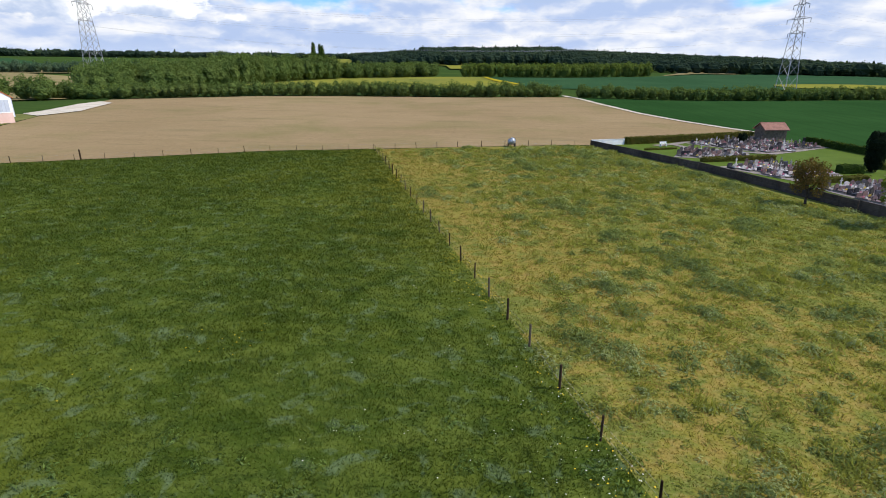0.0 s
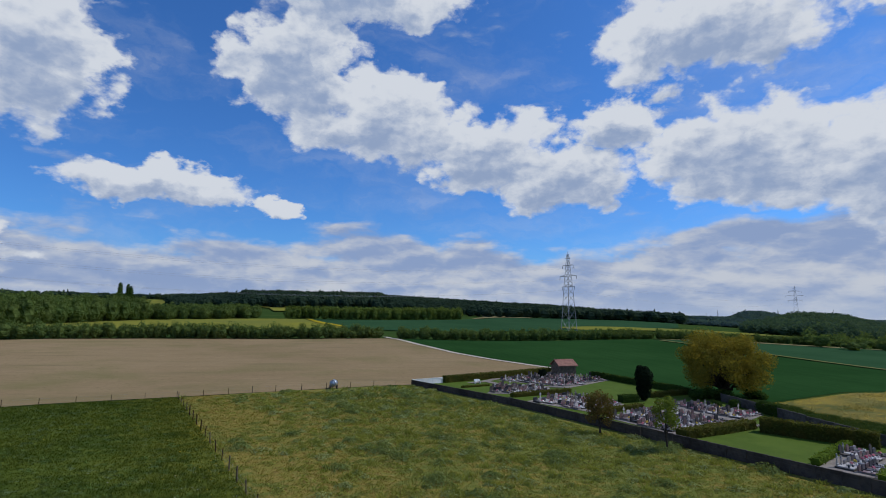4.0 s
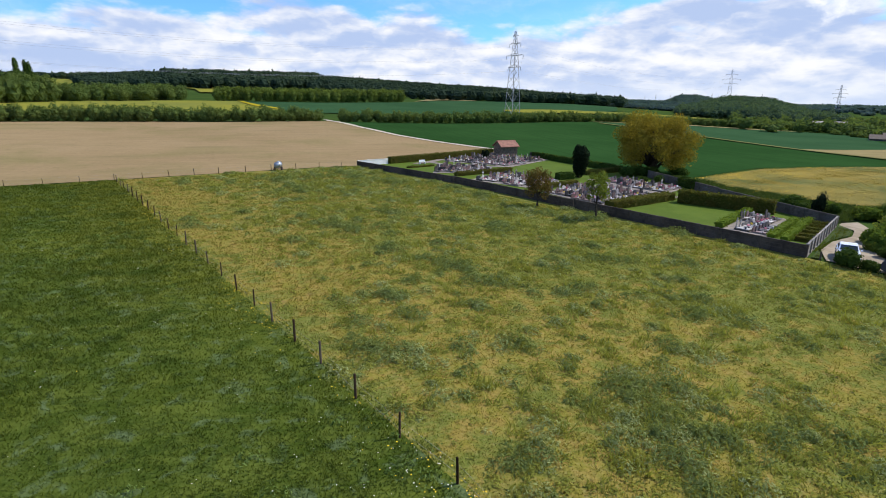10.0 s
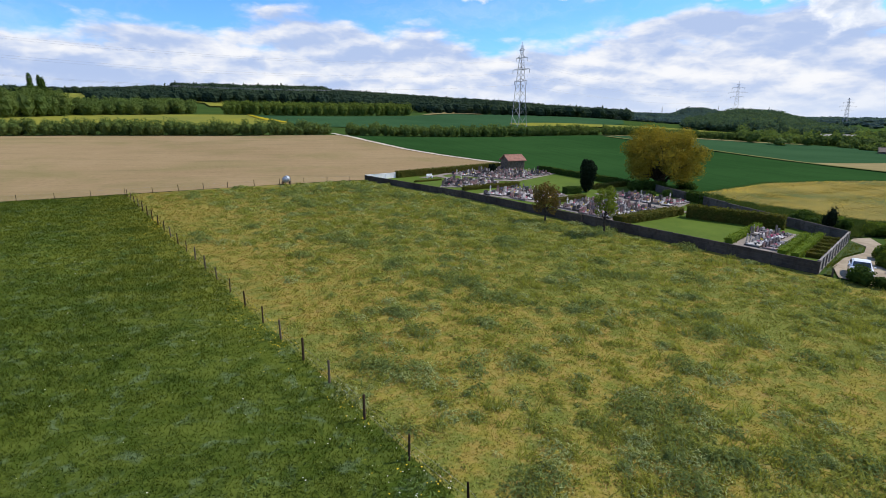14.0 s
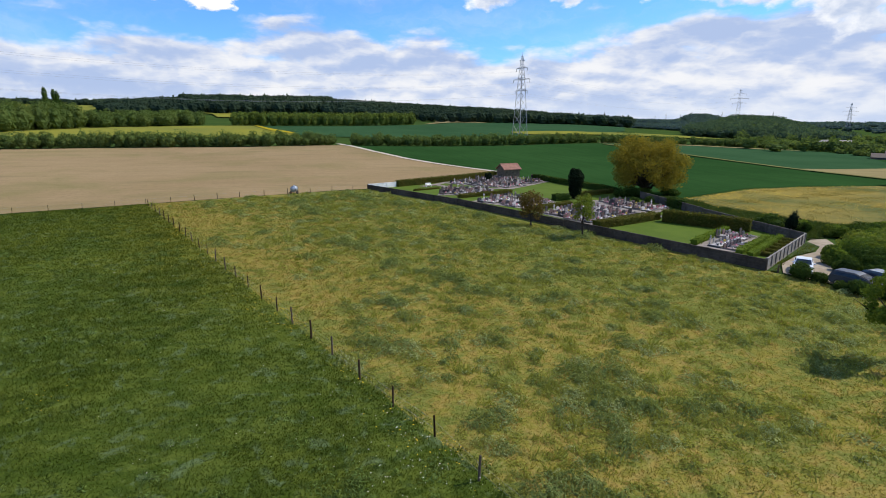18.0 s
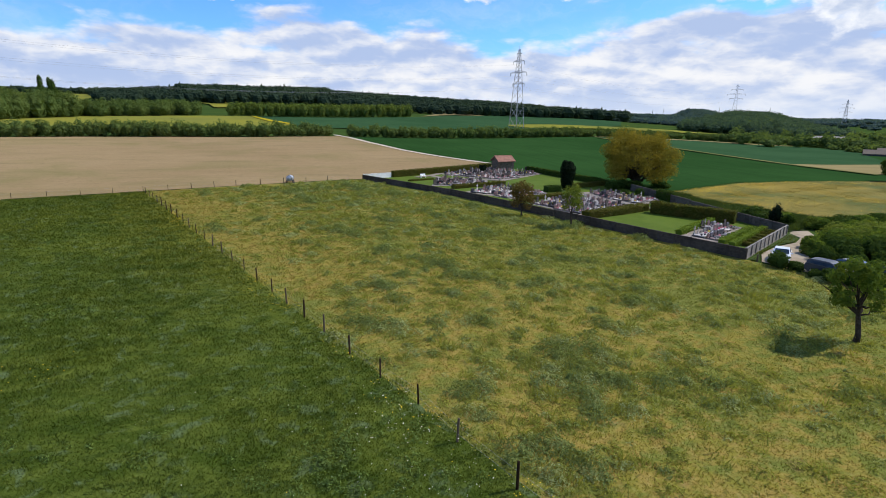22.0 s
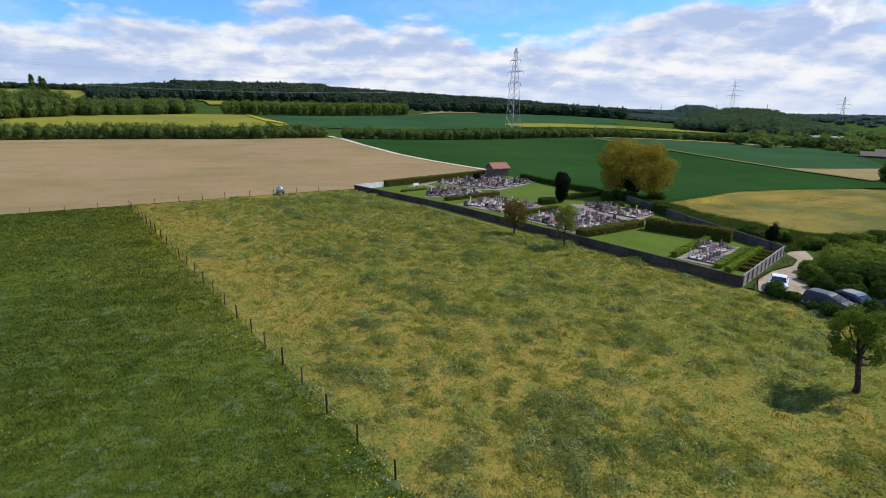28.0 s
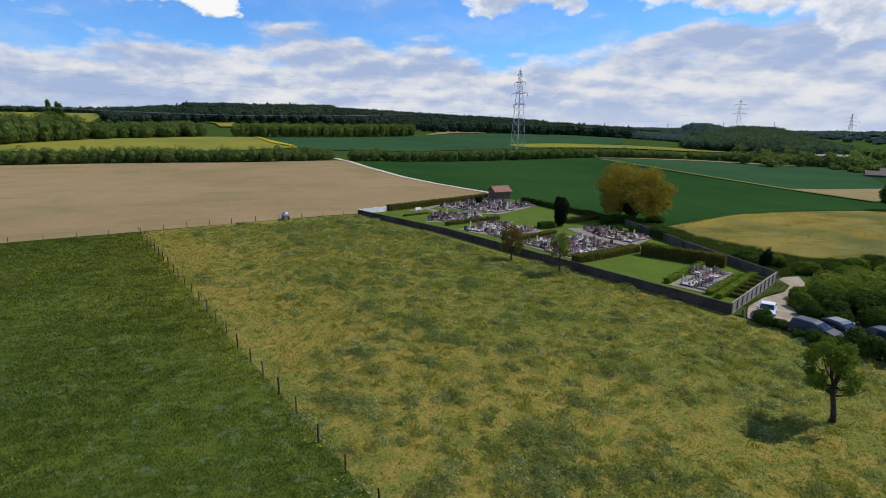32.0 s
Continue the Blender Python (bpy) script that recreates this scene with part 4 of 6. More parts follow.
while len(spots) < 780:
    a, r = radians(38.2 + 13.3 * R.random()), 470 + 380 * R.random()
    if r > np.interp(math.degrees(a), [38, 39.5, 41, 48, 50.5], [540, 700, 860, 860, 600]):
        continue
    spots.append((r * math.sin(a), r * math.cos(a), 5 + 4.5 * R.random(), 4.0 + 3.0 * R.random()))
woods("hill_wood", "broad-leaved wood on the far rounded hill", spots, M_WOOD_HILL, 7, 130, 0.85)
spots = []
while len(spots) < 170:
    a, r = radians(43.0 + 19 * R.random()), 330 + 290 * R.random()
    spots.append((r * math.sin(a), r * math.cos(a), 4 + 4.0 * R.random(), 3.2 + 2.5 * R.random()))
woods("valley_wood", "loose trees and thickets in the valley", spots, M_WOOD_MIX, 71, 150, 0.7)
spots = []
while len(spots) < 70:
    a, r = radians(48.0 + 16 * R.random()), 950 + 750 * R.random()
    r += 12 * math.sin(9 * a) if len(spots) % 3 else 0
    spots.append((r * math.sin(a), r * math.cos(a), 5 + 4.0 * R.random(), 6 + 6 * R.random()))
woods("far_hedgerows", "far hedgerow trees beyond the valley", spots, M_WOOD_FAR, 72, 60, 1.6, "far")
woods("valley_scrub", "scrub and small trees in the valley beyond the wheat", along(R, [(246, 262), (272, 250), (288, 226)], 5.0, 2.0, 2.5, 5, 2.2, 3.5, 2, 6.0) + along(R, [(268, 224), (262, 204), (256, 190)], 4.5, 1.5, 2.0, 4.0, 1.8, 2.8, 1, 4.0), M_WOOD_MIX, 8, 150, 0.6)
spots = []
while len(spots) < 520:
    a, r = radians(30 + 32 * R.random()), 1650 + 700 * R.random()
    spots.append((r * math.sin(a), r * math.cos(a), 6 + 5 * R.random(), 14 + 8 * R.random()))
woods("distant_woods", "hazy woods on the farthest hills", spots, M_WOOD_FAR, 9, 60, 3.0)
spots = []
while len(spots) < 320:
    a, r = radians(29.0 + 9.0 * R.random()), 640 + 360 * R.random()
    spots.append((r * math.sin(a), r * math.cos(a), 3.5 + 3 * R.random(), 6 + 4 * R.random()))
woods("gap_wood", "woods in the gap between ridge and hill, tinted haze-blue", spots, M_WOOD_FAR, 92, 70, 1.2)
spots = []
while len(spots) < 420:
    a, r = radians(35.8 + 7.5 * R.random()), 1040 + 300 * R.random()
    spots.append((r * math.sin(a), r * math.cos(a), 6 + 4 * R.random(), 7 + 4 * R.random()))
woods("second_hill_wood", "wood on a second hill behind the first, tinted haze-blue", spots, M_WOOD_FAR, 91, 70, 1.6)
for i, (x, y, h) in enumerate(((-168, 398, 26.0), (-164, 401, 25.0), (-160.5, 397, 23.5))):
    ob = woods("poplar", "tall dark columnar poplar above the wood", [(x, y, h, 2.9)], M_LEAF_DARK, 20 + i, 900, 0.5, "column")
    tagged(ob, "tall dark columnar poplar above the wood", "tree", "row of poplars", "thing")

tree("orchard_tree", "dark green orchard tree with bare side boughs in pasture", 33.8, 16.8, 6.1, 1.8, M_LEAF, 41, 0.17, 0.34, 24, 3700, 0.10, (-0.85, 0.1), 1.1, 4, 0.0, 0.17)
tree("orchard_tree", "fresh green young tree beside the cemetery wall", 31.6, 53.2, 5.8, 1.35, M_LEAF_LIGHT, 42, 0.11, 0.34, 16, 1900, 0.11, (0.1, 0), 1.25, 0, 0.0)
tree("orchard_tree", "bronze-leaved round tree beside the cemetery wall", 28.1, 61.4, 5.0, 1.8, M_LEAF_RED, 43, 0.13, 0.24, 18, 3000, 0.11, (0, 0), 1.1, 0, 0.0)
tree("plane_tree", "large spreading tree in golden-green leaf behind the cemetery", 64.4, 88.8, 11.9, 8.5, M_LEAF_GOLD, 44, 0.62, 0.07, 62, 25000, 0.17, (0.2, 0), 0.9, 0, 0.0, 0.15)
tree("field_tree", "small dark tree at the edge of the fallow field", 139.0, 92.5, 6.0, 3.2, M_LEAF_DARK, 45, 0.2, 0.25, 12, 1500, 0.35)


def cypress(x, y, h, w):
    rng = np.random.default_rng(46)
    top = thing("cypress", "dark clipped columnar cypress among the graves", "tree", m=Matrix.Translation((x, y, gz(x, y))))
    part("trunk", tube([(0, 0, 0), (0, 0, 0.5), (0, 0, 1.4)], [0.2, 0.17, 0.12], 8), M_BARK, top)
    lobes = [(0.12 * math.sin(3 * k), 0.1 * math.cos(5 * k), 0.5 + h * k, w * s, w * s, h * 0.17) for k, s in ((0.12, 0.72), (0.27, 0.84), (0.42, 0.92), (0.57, 0.98), (0.70, 0.98))] + [(-0.5, 0.1, 0.5 + 0.82 * h, 0.62, 0.62, 0.9), (0.42, -0.1, 0.5 + 0.80 * h, 0.66, 0.66, 0.85)]
    ob = new("crown", crown_mesh("crown", rng, lobes, 3600, 0.13, M_CYPRESS, 0.9, 0.88))
    ob.parent = top


cypress(46.6, 84.4, 5.5, 1.42)

# ---------------------------------------------------------------- the cemetery
U, V = Vector((-0.436, 0.900)), Vector((0.900, 0.436))
CORNERS = [(42.6, 35.7), (9.6, 103.9), (16.0, 107.2), (46.0, 124.5), (50.6, 120.2), (59.2, 89.2), (59.8, 83.2), (58.2, 64.0), (57.6, 45.2)]
sheet("cemetery_lawn", CORNERS[:1] + [(32.4, 59.6), (22.9, 81.4)] + CORNERS[1:], 0.14, M_LAWN, 6, "mown bright green cemetery lawn", "lawn")
BLOCKS = [[(28.2, 110.8), (43.3, 121.2), (53.4, 110.2), (40.0, 99.5)], [(21.8, 92.3), (25.2, 102.2), (36.0, 100.8), (33.4, 90.8)],
          [(26.0, 83.8), (35.2, 90.8), (39.8, 84.3), (41.5, 79.5), (33.0, 73.8)], [(33.0, 70.5), (38.9, 74.3), (45.9, 75.5), (49.0, 66.0), (36.8, 59.6)],
          [(48.4, 81.6), (54.6, 81.0), (57.6, 71.0), (51.5, 66.6), (48.2, 74.6)], [(42.6, 46.0), (52.6, 52.4), (55.4, 48.4), (45.0, 41.9)]]
for b in BLOCKS:
    sheet("grave_plot", b, 0.19, M_GRAVEYARD, 6, "gravelled plot of graves", "grave plot")
sheet("cemetery_path", ribbon([(21.5, 106.5), (25.3, 109.3), (29.6, 114.2), (36, 117.6), (42.5, 121.5)], 1.6), 0.21, M_GRAVEYARD, 6, "pale gravel path round the graves", "path")
sheet("cemetery_path", ribbon([(25.3, 109.3), (27.3, 104), (31, 102), (40, 99.6)], 1.5), 0.23, M_GRAVEYARD, 6, "pale gravel path round the graves", "path")
sheet("cemetery_path", ribbon([(47.6, 82), (47.4, 76), (50.5, 66.0), (52.5, 60)], 1.5), 0.21, M_GRAVEYARD, 6, "pale gravel path between the plots", "path")


def concrete_wall(name, label, a, b, high, panel, mat, proud, coping=True):
    """A wall of precast panels between posts, stepping with the land."""
    a, b = Vector(a), Vector(b)
    d = b - a
    n = max(1, round(d.length / panel))
    turn = math.degrees(math.atan2(d.y, d.x))
    step = d.length / n
    bm = bmesh.new()
    for i in range(n):
        p = a + d * ((i + 0.5) / n)
        box2 = block(-step / 2, step / 2, -0.11, 0.11, -0.5, 0.14)
        box2.transform(pose(p.x, p.y, gz(*p), 0, 0, turn))
        me = bpy.data.meshes.new("plinth")
        box2.to_mesh(me)
        box2.free()
        bm.from_mesh(me)
        bpy.data.meshes.remove(me)
    base = tagged(part(name, bm, mat), label, "wall", kind="structure")
    first = {}
    for i in range(n + 1):
        p = a + d * (i / n)
        if "post" not in first:
            first["post"] = part("post", block(-0.08, 0.08, -0.09 - proud, 0.09 + proud, 0.1, high + 0.03, bevel=0.012), mat, base)
            first["post"].matrix_basis = pose(p.x, p.y, gz(*p), 0, 0, turn)
        else:
            again("post", first["post"], pose(p.x, p.y, gz(*p), 0, 0, turn), base)
    for i in range(n):
        p = a + d * ((i + 0.5) / n)
        rows = 3
        for k in range(rows):
            z = 0.14 + k * (high - 0.2) / rows
            if "panel" not in first:
                first["panel"] = part("panel", block(-step / 2 + 0.085, step / 2 - 0.085, -0.05, 0.05, 0.006, (high - 0.2) / rows, bevel=0.01), mat, base)
                first["panel"].matrix_basis = pose(p.x, p.y, gz(*p) + z, 0, 0, turn)
            else:
                again("panel", first["panel"], pose(p.x, p.y, gz(*p) + z, 0, 0, turn), base)
        if coping:
            if "coping" not in first:
                first["coping"] = part("coping", block(-step / 2 + 0.084, step / 2 - 0.084, -0.085, 0.085, high - 0.055, high, bevel=0.015), mat, base)
                first["coping"].matrix_basis = pose(p.x, p.y, gz(*p), 0, 0, turn)
            else:
                again("coping", first["coping"], pose(p.x, p.y, gz(*p), 0, 0, turn), base)


# West and north-east walls carry painted shade; the south wall keeps plain concrete.
concrete_wall("wall_west", "long concrete panel cemetery wall with shade in its dark colour", CORNERS[0], (32.3, 59.4), 1.2, 2.0, M_DARKWALL, 0.0)
concrete_wall("wall_west_middle", "long concrete panel cemetery wall with shade in its dark colour", (32.2, 59.6), (22.7, 81.4), 1.15, 2.0, M_DARKWALL, 0.0)
concrete_wall("wall_west_far", "long concrete panel cemetery wall with shade in its dark colour", (22.6, 81.6), CORNERS[1], 1.1, 2.0, M_DARKWALL, 0.0)
concrete_wall("wall_south", "pale sunlit concrete cemetery wall with upright posts", CORNERS[8], (42.72, 35.85), 1.28, 1.75, M_CONCRETE, 0.06)
concrete_wall("wall_east", "grey concrete cemetery wall with shade in its colour", (57.6, 45.35), (58.2, 64.0), 1.35, 2.0, M_GREYWALL, 0.0)
concrete_wall("wall_east_far", "grey concrete cemetery wall with shade in its colour", (58.22, 64.2), (59.8, 83.0), 1.45, 2.0, M_GREYWALL, 0.0)
concrete_wall("wall_north_east", "cemetery wall along the wheat with shade in its dark colour", (59.3, 89.0), (51.6, 117.0), 1.15, 2.2, M_DARKWALL, 0.0)
concrete_wall("wall_north", "white rendered cemetery wall by the field", (9.75, 103.98), CORNERS[2], 1.2, 2.3, M_LIME, 0.0)

hedge("hedge", "dense dark green hedge between cemetery and bare field", [(16.4, 107.5), (30, 115.2), (44.2, 123.2)], 1.2, 1.35, M_HEDGE, 50, 0.16, 26)
hedge("hedge", "low green hedge in front of the graves", [(25.0, 88.3), (37.4, 93.6)], 0.9, 0.75, M_HEDGE, 51)
hedge("hedge", "low green hedge in front of the graves", [(18.6, 99.8), (24.6, 102.8)], 0.5, 0.35, M_HEDGE, 52)
hedge("hedge", "low green hedge between the plots", [(32.9, 73.0), (42.4, 77.6)], 1.0, 0.7, M_HEDGE, 53)
hedge("hedge", "olive green clipped hedge beside the lawn", [(36.4, 58.1), (43.2, 60.5), (49.2, 63.0)], 1.6, 1.05, M_HEDGE, 54)
hedge("hedge", "tall dark clipped hedge across the cemetery", [(48.9, 60.9), (56.0, 52.0)], 1.5, 1.75, M_HEDGE, 55, 0.15, 34)
hedge("hedge", "low bright green clipped hedge", [(42.9, 46.6), (53.0, 53.0)], 0.75, 0.7, M_BOX, 56)
hedge("hedge", "tan clipped hedge at the end of the lawn", [(49.4, 87.2), (59.2, 91.2)], 1.1, 0.9, M_HEDGE, 57)
hedge("hedge", "dark clipped box hedge beside the cypress", [(41.6, 82.7), (44.6, 83.3)], 1.6, 1.15, M_LEAF_DARK, 58)
hedge("ivy", "dark ivy over the cemetery wall", [(58.9, 90.2), (55.4, 103.0), (51.8, 116.0)], 0.7, 1.25, M_LEAF_DARK, 59, 0.15, 30, uneven=0.12, category="ivy")
hedge("ivy", "dark ivy over the cemetery wall", [(59.35, 74), (58.9, 69.5)], 0.9, 1.55, M_LEAF_DARK, 60, 0.15, 40, uneven=0.16, category="ivy")
for k in range(8):
    t = 0.06 + k / 8.6
    p = Vector((44.7, 41.6)).lerp(Vector((55.7, 48.6)), t)
    q = Vector((0.55, 0.35))
    hedge("box_hedge", "bright green clipped box block", [tuple(p - q), tuple(p + q)], 0.8, 0.55, M_BOX, 61 + k, 0.09, 80, group="clipped box rows")
hedge("box_hedge", "bright green clipped box row", [(44.9, 40.2), (56.4, 47.5)], 0.75, 0.6, M_BOX, 70, 0.10, 70, group="clipped box rows")
for k in range(6):
    p = Vector((46.2, 40.3)).lerp(Vector((56.4, 46.9)), (k + 0.4) / 6)
    e = p + Vector((0.55, -0.84)) * 1.75
    hedge("box_hedge", "narrow clipped green hedge between the new plots", [tuple(p), tuple(e)], 0.55, 0.5, M_HEDGE, 71 + k, 0.09, 80, group="clipped box rows")
shrub("shrub", "dark round shrub at the cemetery wall", 57.0, 85.2, 1.6, 1.9, M_LEAF_DARK, 80)
shrub("shrub", "dark round shrub at the cemetery wall", 59.6, 86.0, 1.6, 2.0, M_LEAF_DARK, 81)
shrub("shrub", "small dark shrub among the graves", 55.5, 78.0, 0.8, 1.1, M_LEAF_DARK, 82, 400, 0.12)
shrub("shrub", "small dark shrub among the graves", 57.8, 77.2, 1.0, 1.5, M_LEAF_DARK, 83, 400, 0.12)
shrub("shrub", "small dark conifer among the graves", 39.2, 113.2, 1.1, 2.3, M_CYPRESS, 84, 500, 0.14)
shrub("shrub", "dark round shrub outside the cemetery wall", 60.3, 53.6, 2.0, 2.2, M_LEAF_DARK, 85)
shrub("shrub", "small dark conical conifer outside the cemetery wall", 61.2, 50.6, 0.9, 3.0, M_CYPRESS, 86, 600, 0.13)
for i, (x, y, w, h) in enumerate(((63.6, 50.6, 1.3, 1.5), (65.2, 47.8, 1.6, 1.6), (67.6, 46.8, 1.8, 1.7), (71.5, 48.4, 1.9, 1.6), (75.5, 49.2, 1.8, 1.4), (80, 50.4, 1.8, 1.3), (86, 51.0, 1.9, 1.3), (66.0, 53.4, 1.2, 1.1))):
    shrub("bush", "dark bush at the foot of the weedy bank", x, y, w, h, (M_LEAF_DARK, M_LEAF, M_LEAF_DARK)[i % 3], 400 + i, 1500, 0.14, group="bushes below the fallow field")
shrub("shrub", "dark scrub at the foot of the spreading tree", 62.5, 86.5, 2.2, 1.7, M_LEAF_DARK, 87)
shrub("shrub", "dark scrub at the foot of the spreading tree", 68.5, 85.6, 2.0, 1.6, M_LEAF_DARK, 88)


# ---- graves
def grave_kinds():
    """A few kinds of grave, each built once: slab, kerb, headstone and what stands on it."""
    made = []
    for i, (stone, w, h, shape, extra) in enumerate((
            (M_GRANITE, 0.90, 0.95, "round", "flowers"), (M_MARBLE, 0.80, 1.05, "cross", ""), (M_ROSE, 0.95, 0.85, "flat", "flowers"),
            (M_GRANITE, 1.0, 0.8, "flat", "vase"), (M_GREYWALL, 0.7, 1.35, "gable", ""), (M_MARBLE, 0.9, 0.75, "round", "flowers"), (M_ROSE, 0.8, 1.0, "gable", "vase"))):
        g = thing("grave", ("dark granite", "pale stone", "rose granite", "grey granite", "weathered dark stone", "light grey stone", "red-brown granite")[i] + " grave with slab and upright headstone", "grave", "graves")
        part("kerb", block(-0.48, 0.48, -1.0, 1.05, -0.1, 0.16, bevel=0.02), (M_CONCRETE, M_GREYWALL)[i % 2], g)
        part("slab", block(-0.45, 0.45, -0.98, 0.78, 0.16, 0.27, bevel=0.025), stone, g)
        if shape == "cross":
            bm = block(-0.22, 0.22, 0.80, 1.02, 0.16, 0.42, bevel=0.02)
            box(bm, -0.07, 0.07, 0.86, 0.98, 0.42, h + 0.35)
            box(bm, -0.27, 0.27, 0.862, 0.978, h - 0.12, h + 0.04)
        else:
            if shape == "round":
                o = [(-w / 2, 0.16), (w / 2, 0.16)] + [(w / 2 * math.cos(a), h - 0.2 + 0.22 * math.sin(a)) for a in np.linspace(0, math.pi, 9)]
            elif shape == "gable":
                o = [(-w / 2, 0.16), (w / 2, 0.16), (w / 2 * 0.9, h - 0.2), (0, h + 0.06), (-w / 2 * 0.9, h - 0.2)]
            else:
                o = [(-w / 2, 0.16), (w / 2, 0.16), (w / 2, h - 0.12), (w / 2 - 0.1, h), (-w / 2 + 0.1, h), (-w / 2, h - 0.12)]
            bm = prism(o, 0.82, 0.98)
        part("headstone", bm, stone, g)
        part("plaque", block(-0.32, -0.02, -0.5, -0.34, 0.27, 0.50, bevel=0.015), (M_MARBLE, M_GRANITE, M_LIME)[i % 3], g)
        if i % 2:
            part("plaque", block(0.10, 0.32, -0.15, -0.02, 0.27, 0.46, bevel=0.015), M_MARBLE, g)
        if extra == "flowers":
            rng = np.random.default_rng(90 + i)
            ob = new("bouquet", crown_mesh("bouquet", rng, [(0.15, 0.3, 0.38, 0.2, 0.2, 0.14), (-0.2, 0.1, 0.36, 0.14, 0.14, 0.1)], 60, 0.06, M_FLOWERS, 0.8))
            ob.parent = g
            part("pot", tube([(0.15, 0.3, 0.26), (0.15, 0.3, 0.36)], [0.1, 0.14], 8), M_RUST, g)
        elif extra == "vase":
            part("vase", tube([(-0.2, 0.55, 0.27), (-0.2, 0.55, 0.4), (-0.2, 0.55, 0.5)], [0.07, 0.12, 0.09], 8), M_GRANITE, g)
        made.append(g)
    return made


def inside(p, poly):
    odd = False
    for (x0, y0), (x1, y1) in zip(poly, poly[1:] + poly[:1]):
        if (y0 > p[1]) != (y1 > p[1]) and p[0] < (x1 - x0) * (p[1] - y0) / (y1 - y0) + x0:
            odd = not odd
    return odd


KINDS = grave_kinds()
rng = np.random.default_rng(5)
used = set()
for block_of in BLOCKS:
    cx, cy = sum(p[0] for p in block_of) / len(block_of), sum(p[1] for p in block_of) / len(block_of)
    turn = math.degrees(math.atan2(V.y, V.x))
    for i in range(-19, 20):
        for j in range(-11, 12):
            p = Vector((cx, cy)) + V * (i * 0.94) + U * (j * 1.70)
            if not all(inside(tuple(p + V * a + U * b), block_of) for a, b in ((-0.4, -0.7), (0.4, -0.7), (0.4, 0.7), (-0.4, 0.7))) or rng.random() < 0.05:
                continue
            k = int(rng.integers(len(KINDS)))
            m = pose(p.x, p.y, gz(*p) + 0.19, rng.normal() * 0.6, rng.normal() * 0.6, turn + rng.normal() * 1.5) @ Matrix.Diagonal((0.82, 0.74, 0.62 + 0.34 * rng.random(), 1))
            if k in used:
                o = copy_thing(KINDS[k], m)
                o.matrix_basis = m
            else:
                KINDS[k].matrix_basis = m
                used.add(k)


# ---- the shed at the end of the cemetery
def shed():
    s = thing("shed", "small rubble-stone shed with weathered red tile roof", "shed", m=pose(47.9, 123.4, gz(47.9, 123.4), 0, 0, 10))
    for x0, x1, y0, y1 in ((-2.3, 2.3, -1.8, -1.5), (-2.3, 2.3, 1.5, 1.8), (-2.3, -2.0, -1.5, 1.5), (2.0, 2.3, -1.5, 1.5)):
        part("wall", block(x0, x1, y0, y1, -0.3, 2.1), M_STONEWALL, s)
    for x in (-2.27, 2.03):
        bm = bmesh.new()
        a = [bm.verts.new((x, y, z)) for y, z in ((-1.78, 2.103), (1.78, 2.103), (0, 3.15))]
        b = [bm.verts.new((x + 0.24, y, z)) for y, z in ((-1.78, 2.103), (1.78, 2.103), (0, 3.15))]
        bm.faces.new(a), bm.faces.new(b[::-1])
        for i in range(3):
            bm.faces.new((a[i], b[i], b[(i + 1) % 3], a[(i + 1) % 3]))
        bmesh.ops.recalc_face_normals(bm, faces=bm.faces[:])
        part("gable", bm, M_STONEWALL, s)
    part("door", block(-0.5, 0.5, -1.86, -1.802, -0.1, 1.85), M_TIMBER, s)
    for k, side in enumerate((-1, 1)):
        roof = part("roof_slope", prism([(0, 3.2), (side * 2.25, 1.86), (side * 2.25, 1.98), (0, 3.34)], -2.6, 2.6), M_OLDTILES, s)
        roof.matrix_basis = pose(0, 0, 0, 0, 0, 90)
        n = 9
        for i in range(n):
            t = (i + 0.5) / n
            again_bm = block(-2.6, 2.6, -0.15, 0.15, 0.0, 0.05)
            row = part("tile_course", again_bm, M_OLDTILES, s)
            row.matrix_basis = pose(0, -side * 2.25 * t, 3.345 - 1.36 * t, 31 * side, 0, 0)
    part("ridge", block(-2.62, 2.62, -0.12, 0.12, 3.30, 3.42, bevel=0.04), M_OLDTILES, s)


shed()


def bench(x, y, turn, mat, label):
    b = thing("bench", label, "bench", m=pose(x, y, gz(x, y) + 0.16, 0, 0, turn))
    part("seat", block(-0.7, 0.7, -0.2, 0.2, 0.40, 0.47, bevel=0.02), mat, b)
    part("backrest", block(-0.7, 0.7, 0.2, 0.26, 0.5, 0.85, bevel=0.02), mat, b)
    for sx in (-0.55, 0.55):
        part("leg", block(sx - 0.05, sx + 0.05, -0.18, 0.24, 0, 0.40), mat, b)


bench(23.0, 106.0, 20, M_LIME, "white stone bench on the cemetery lawn")
bench(56.4, 57.6, -60, M_LIME, "white stone bench beside the tall hedge")


# ---------------------------------------------------------------- drive, cars, thicket
sheet("drive", [(43.4, 34.4), (46.2, 37.3), (50.4, 39.6), (54.6, 40.9), (57.6, 43.0), (58.6, 45.6), (60, 46.4), (62.5, 46.4), (60.5, 43.6), (55, 38.0), (53, 33), (55, 28), (57, 20), (62, 9), (56, 8), (50, 18), (46.3, 25), (44.8, 30.6)], 0.13, M_GRAVEL, 5, "pale gravel drive and parking place", "drive")
sheet("verge", [(42.9, 35.4), (57.4, 44.8), (58.4, 45.4), (57.4, 43.1), (54.6, 41.2), (50.4, 39.9), (46.2, 37.6), (43.4, 34.7)], 0.16, M_ROUGH, 4, "green verge below the cemetery wall", "verge")


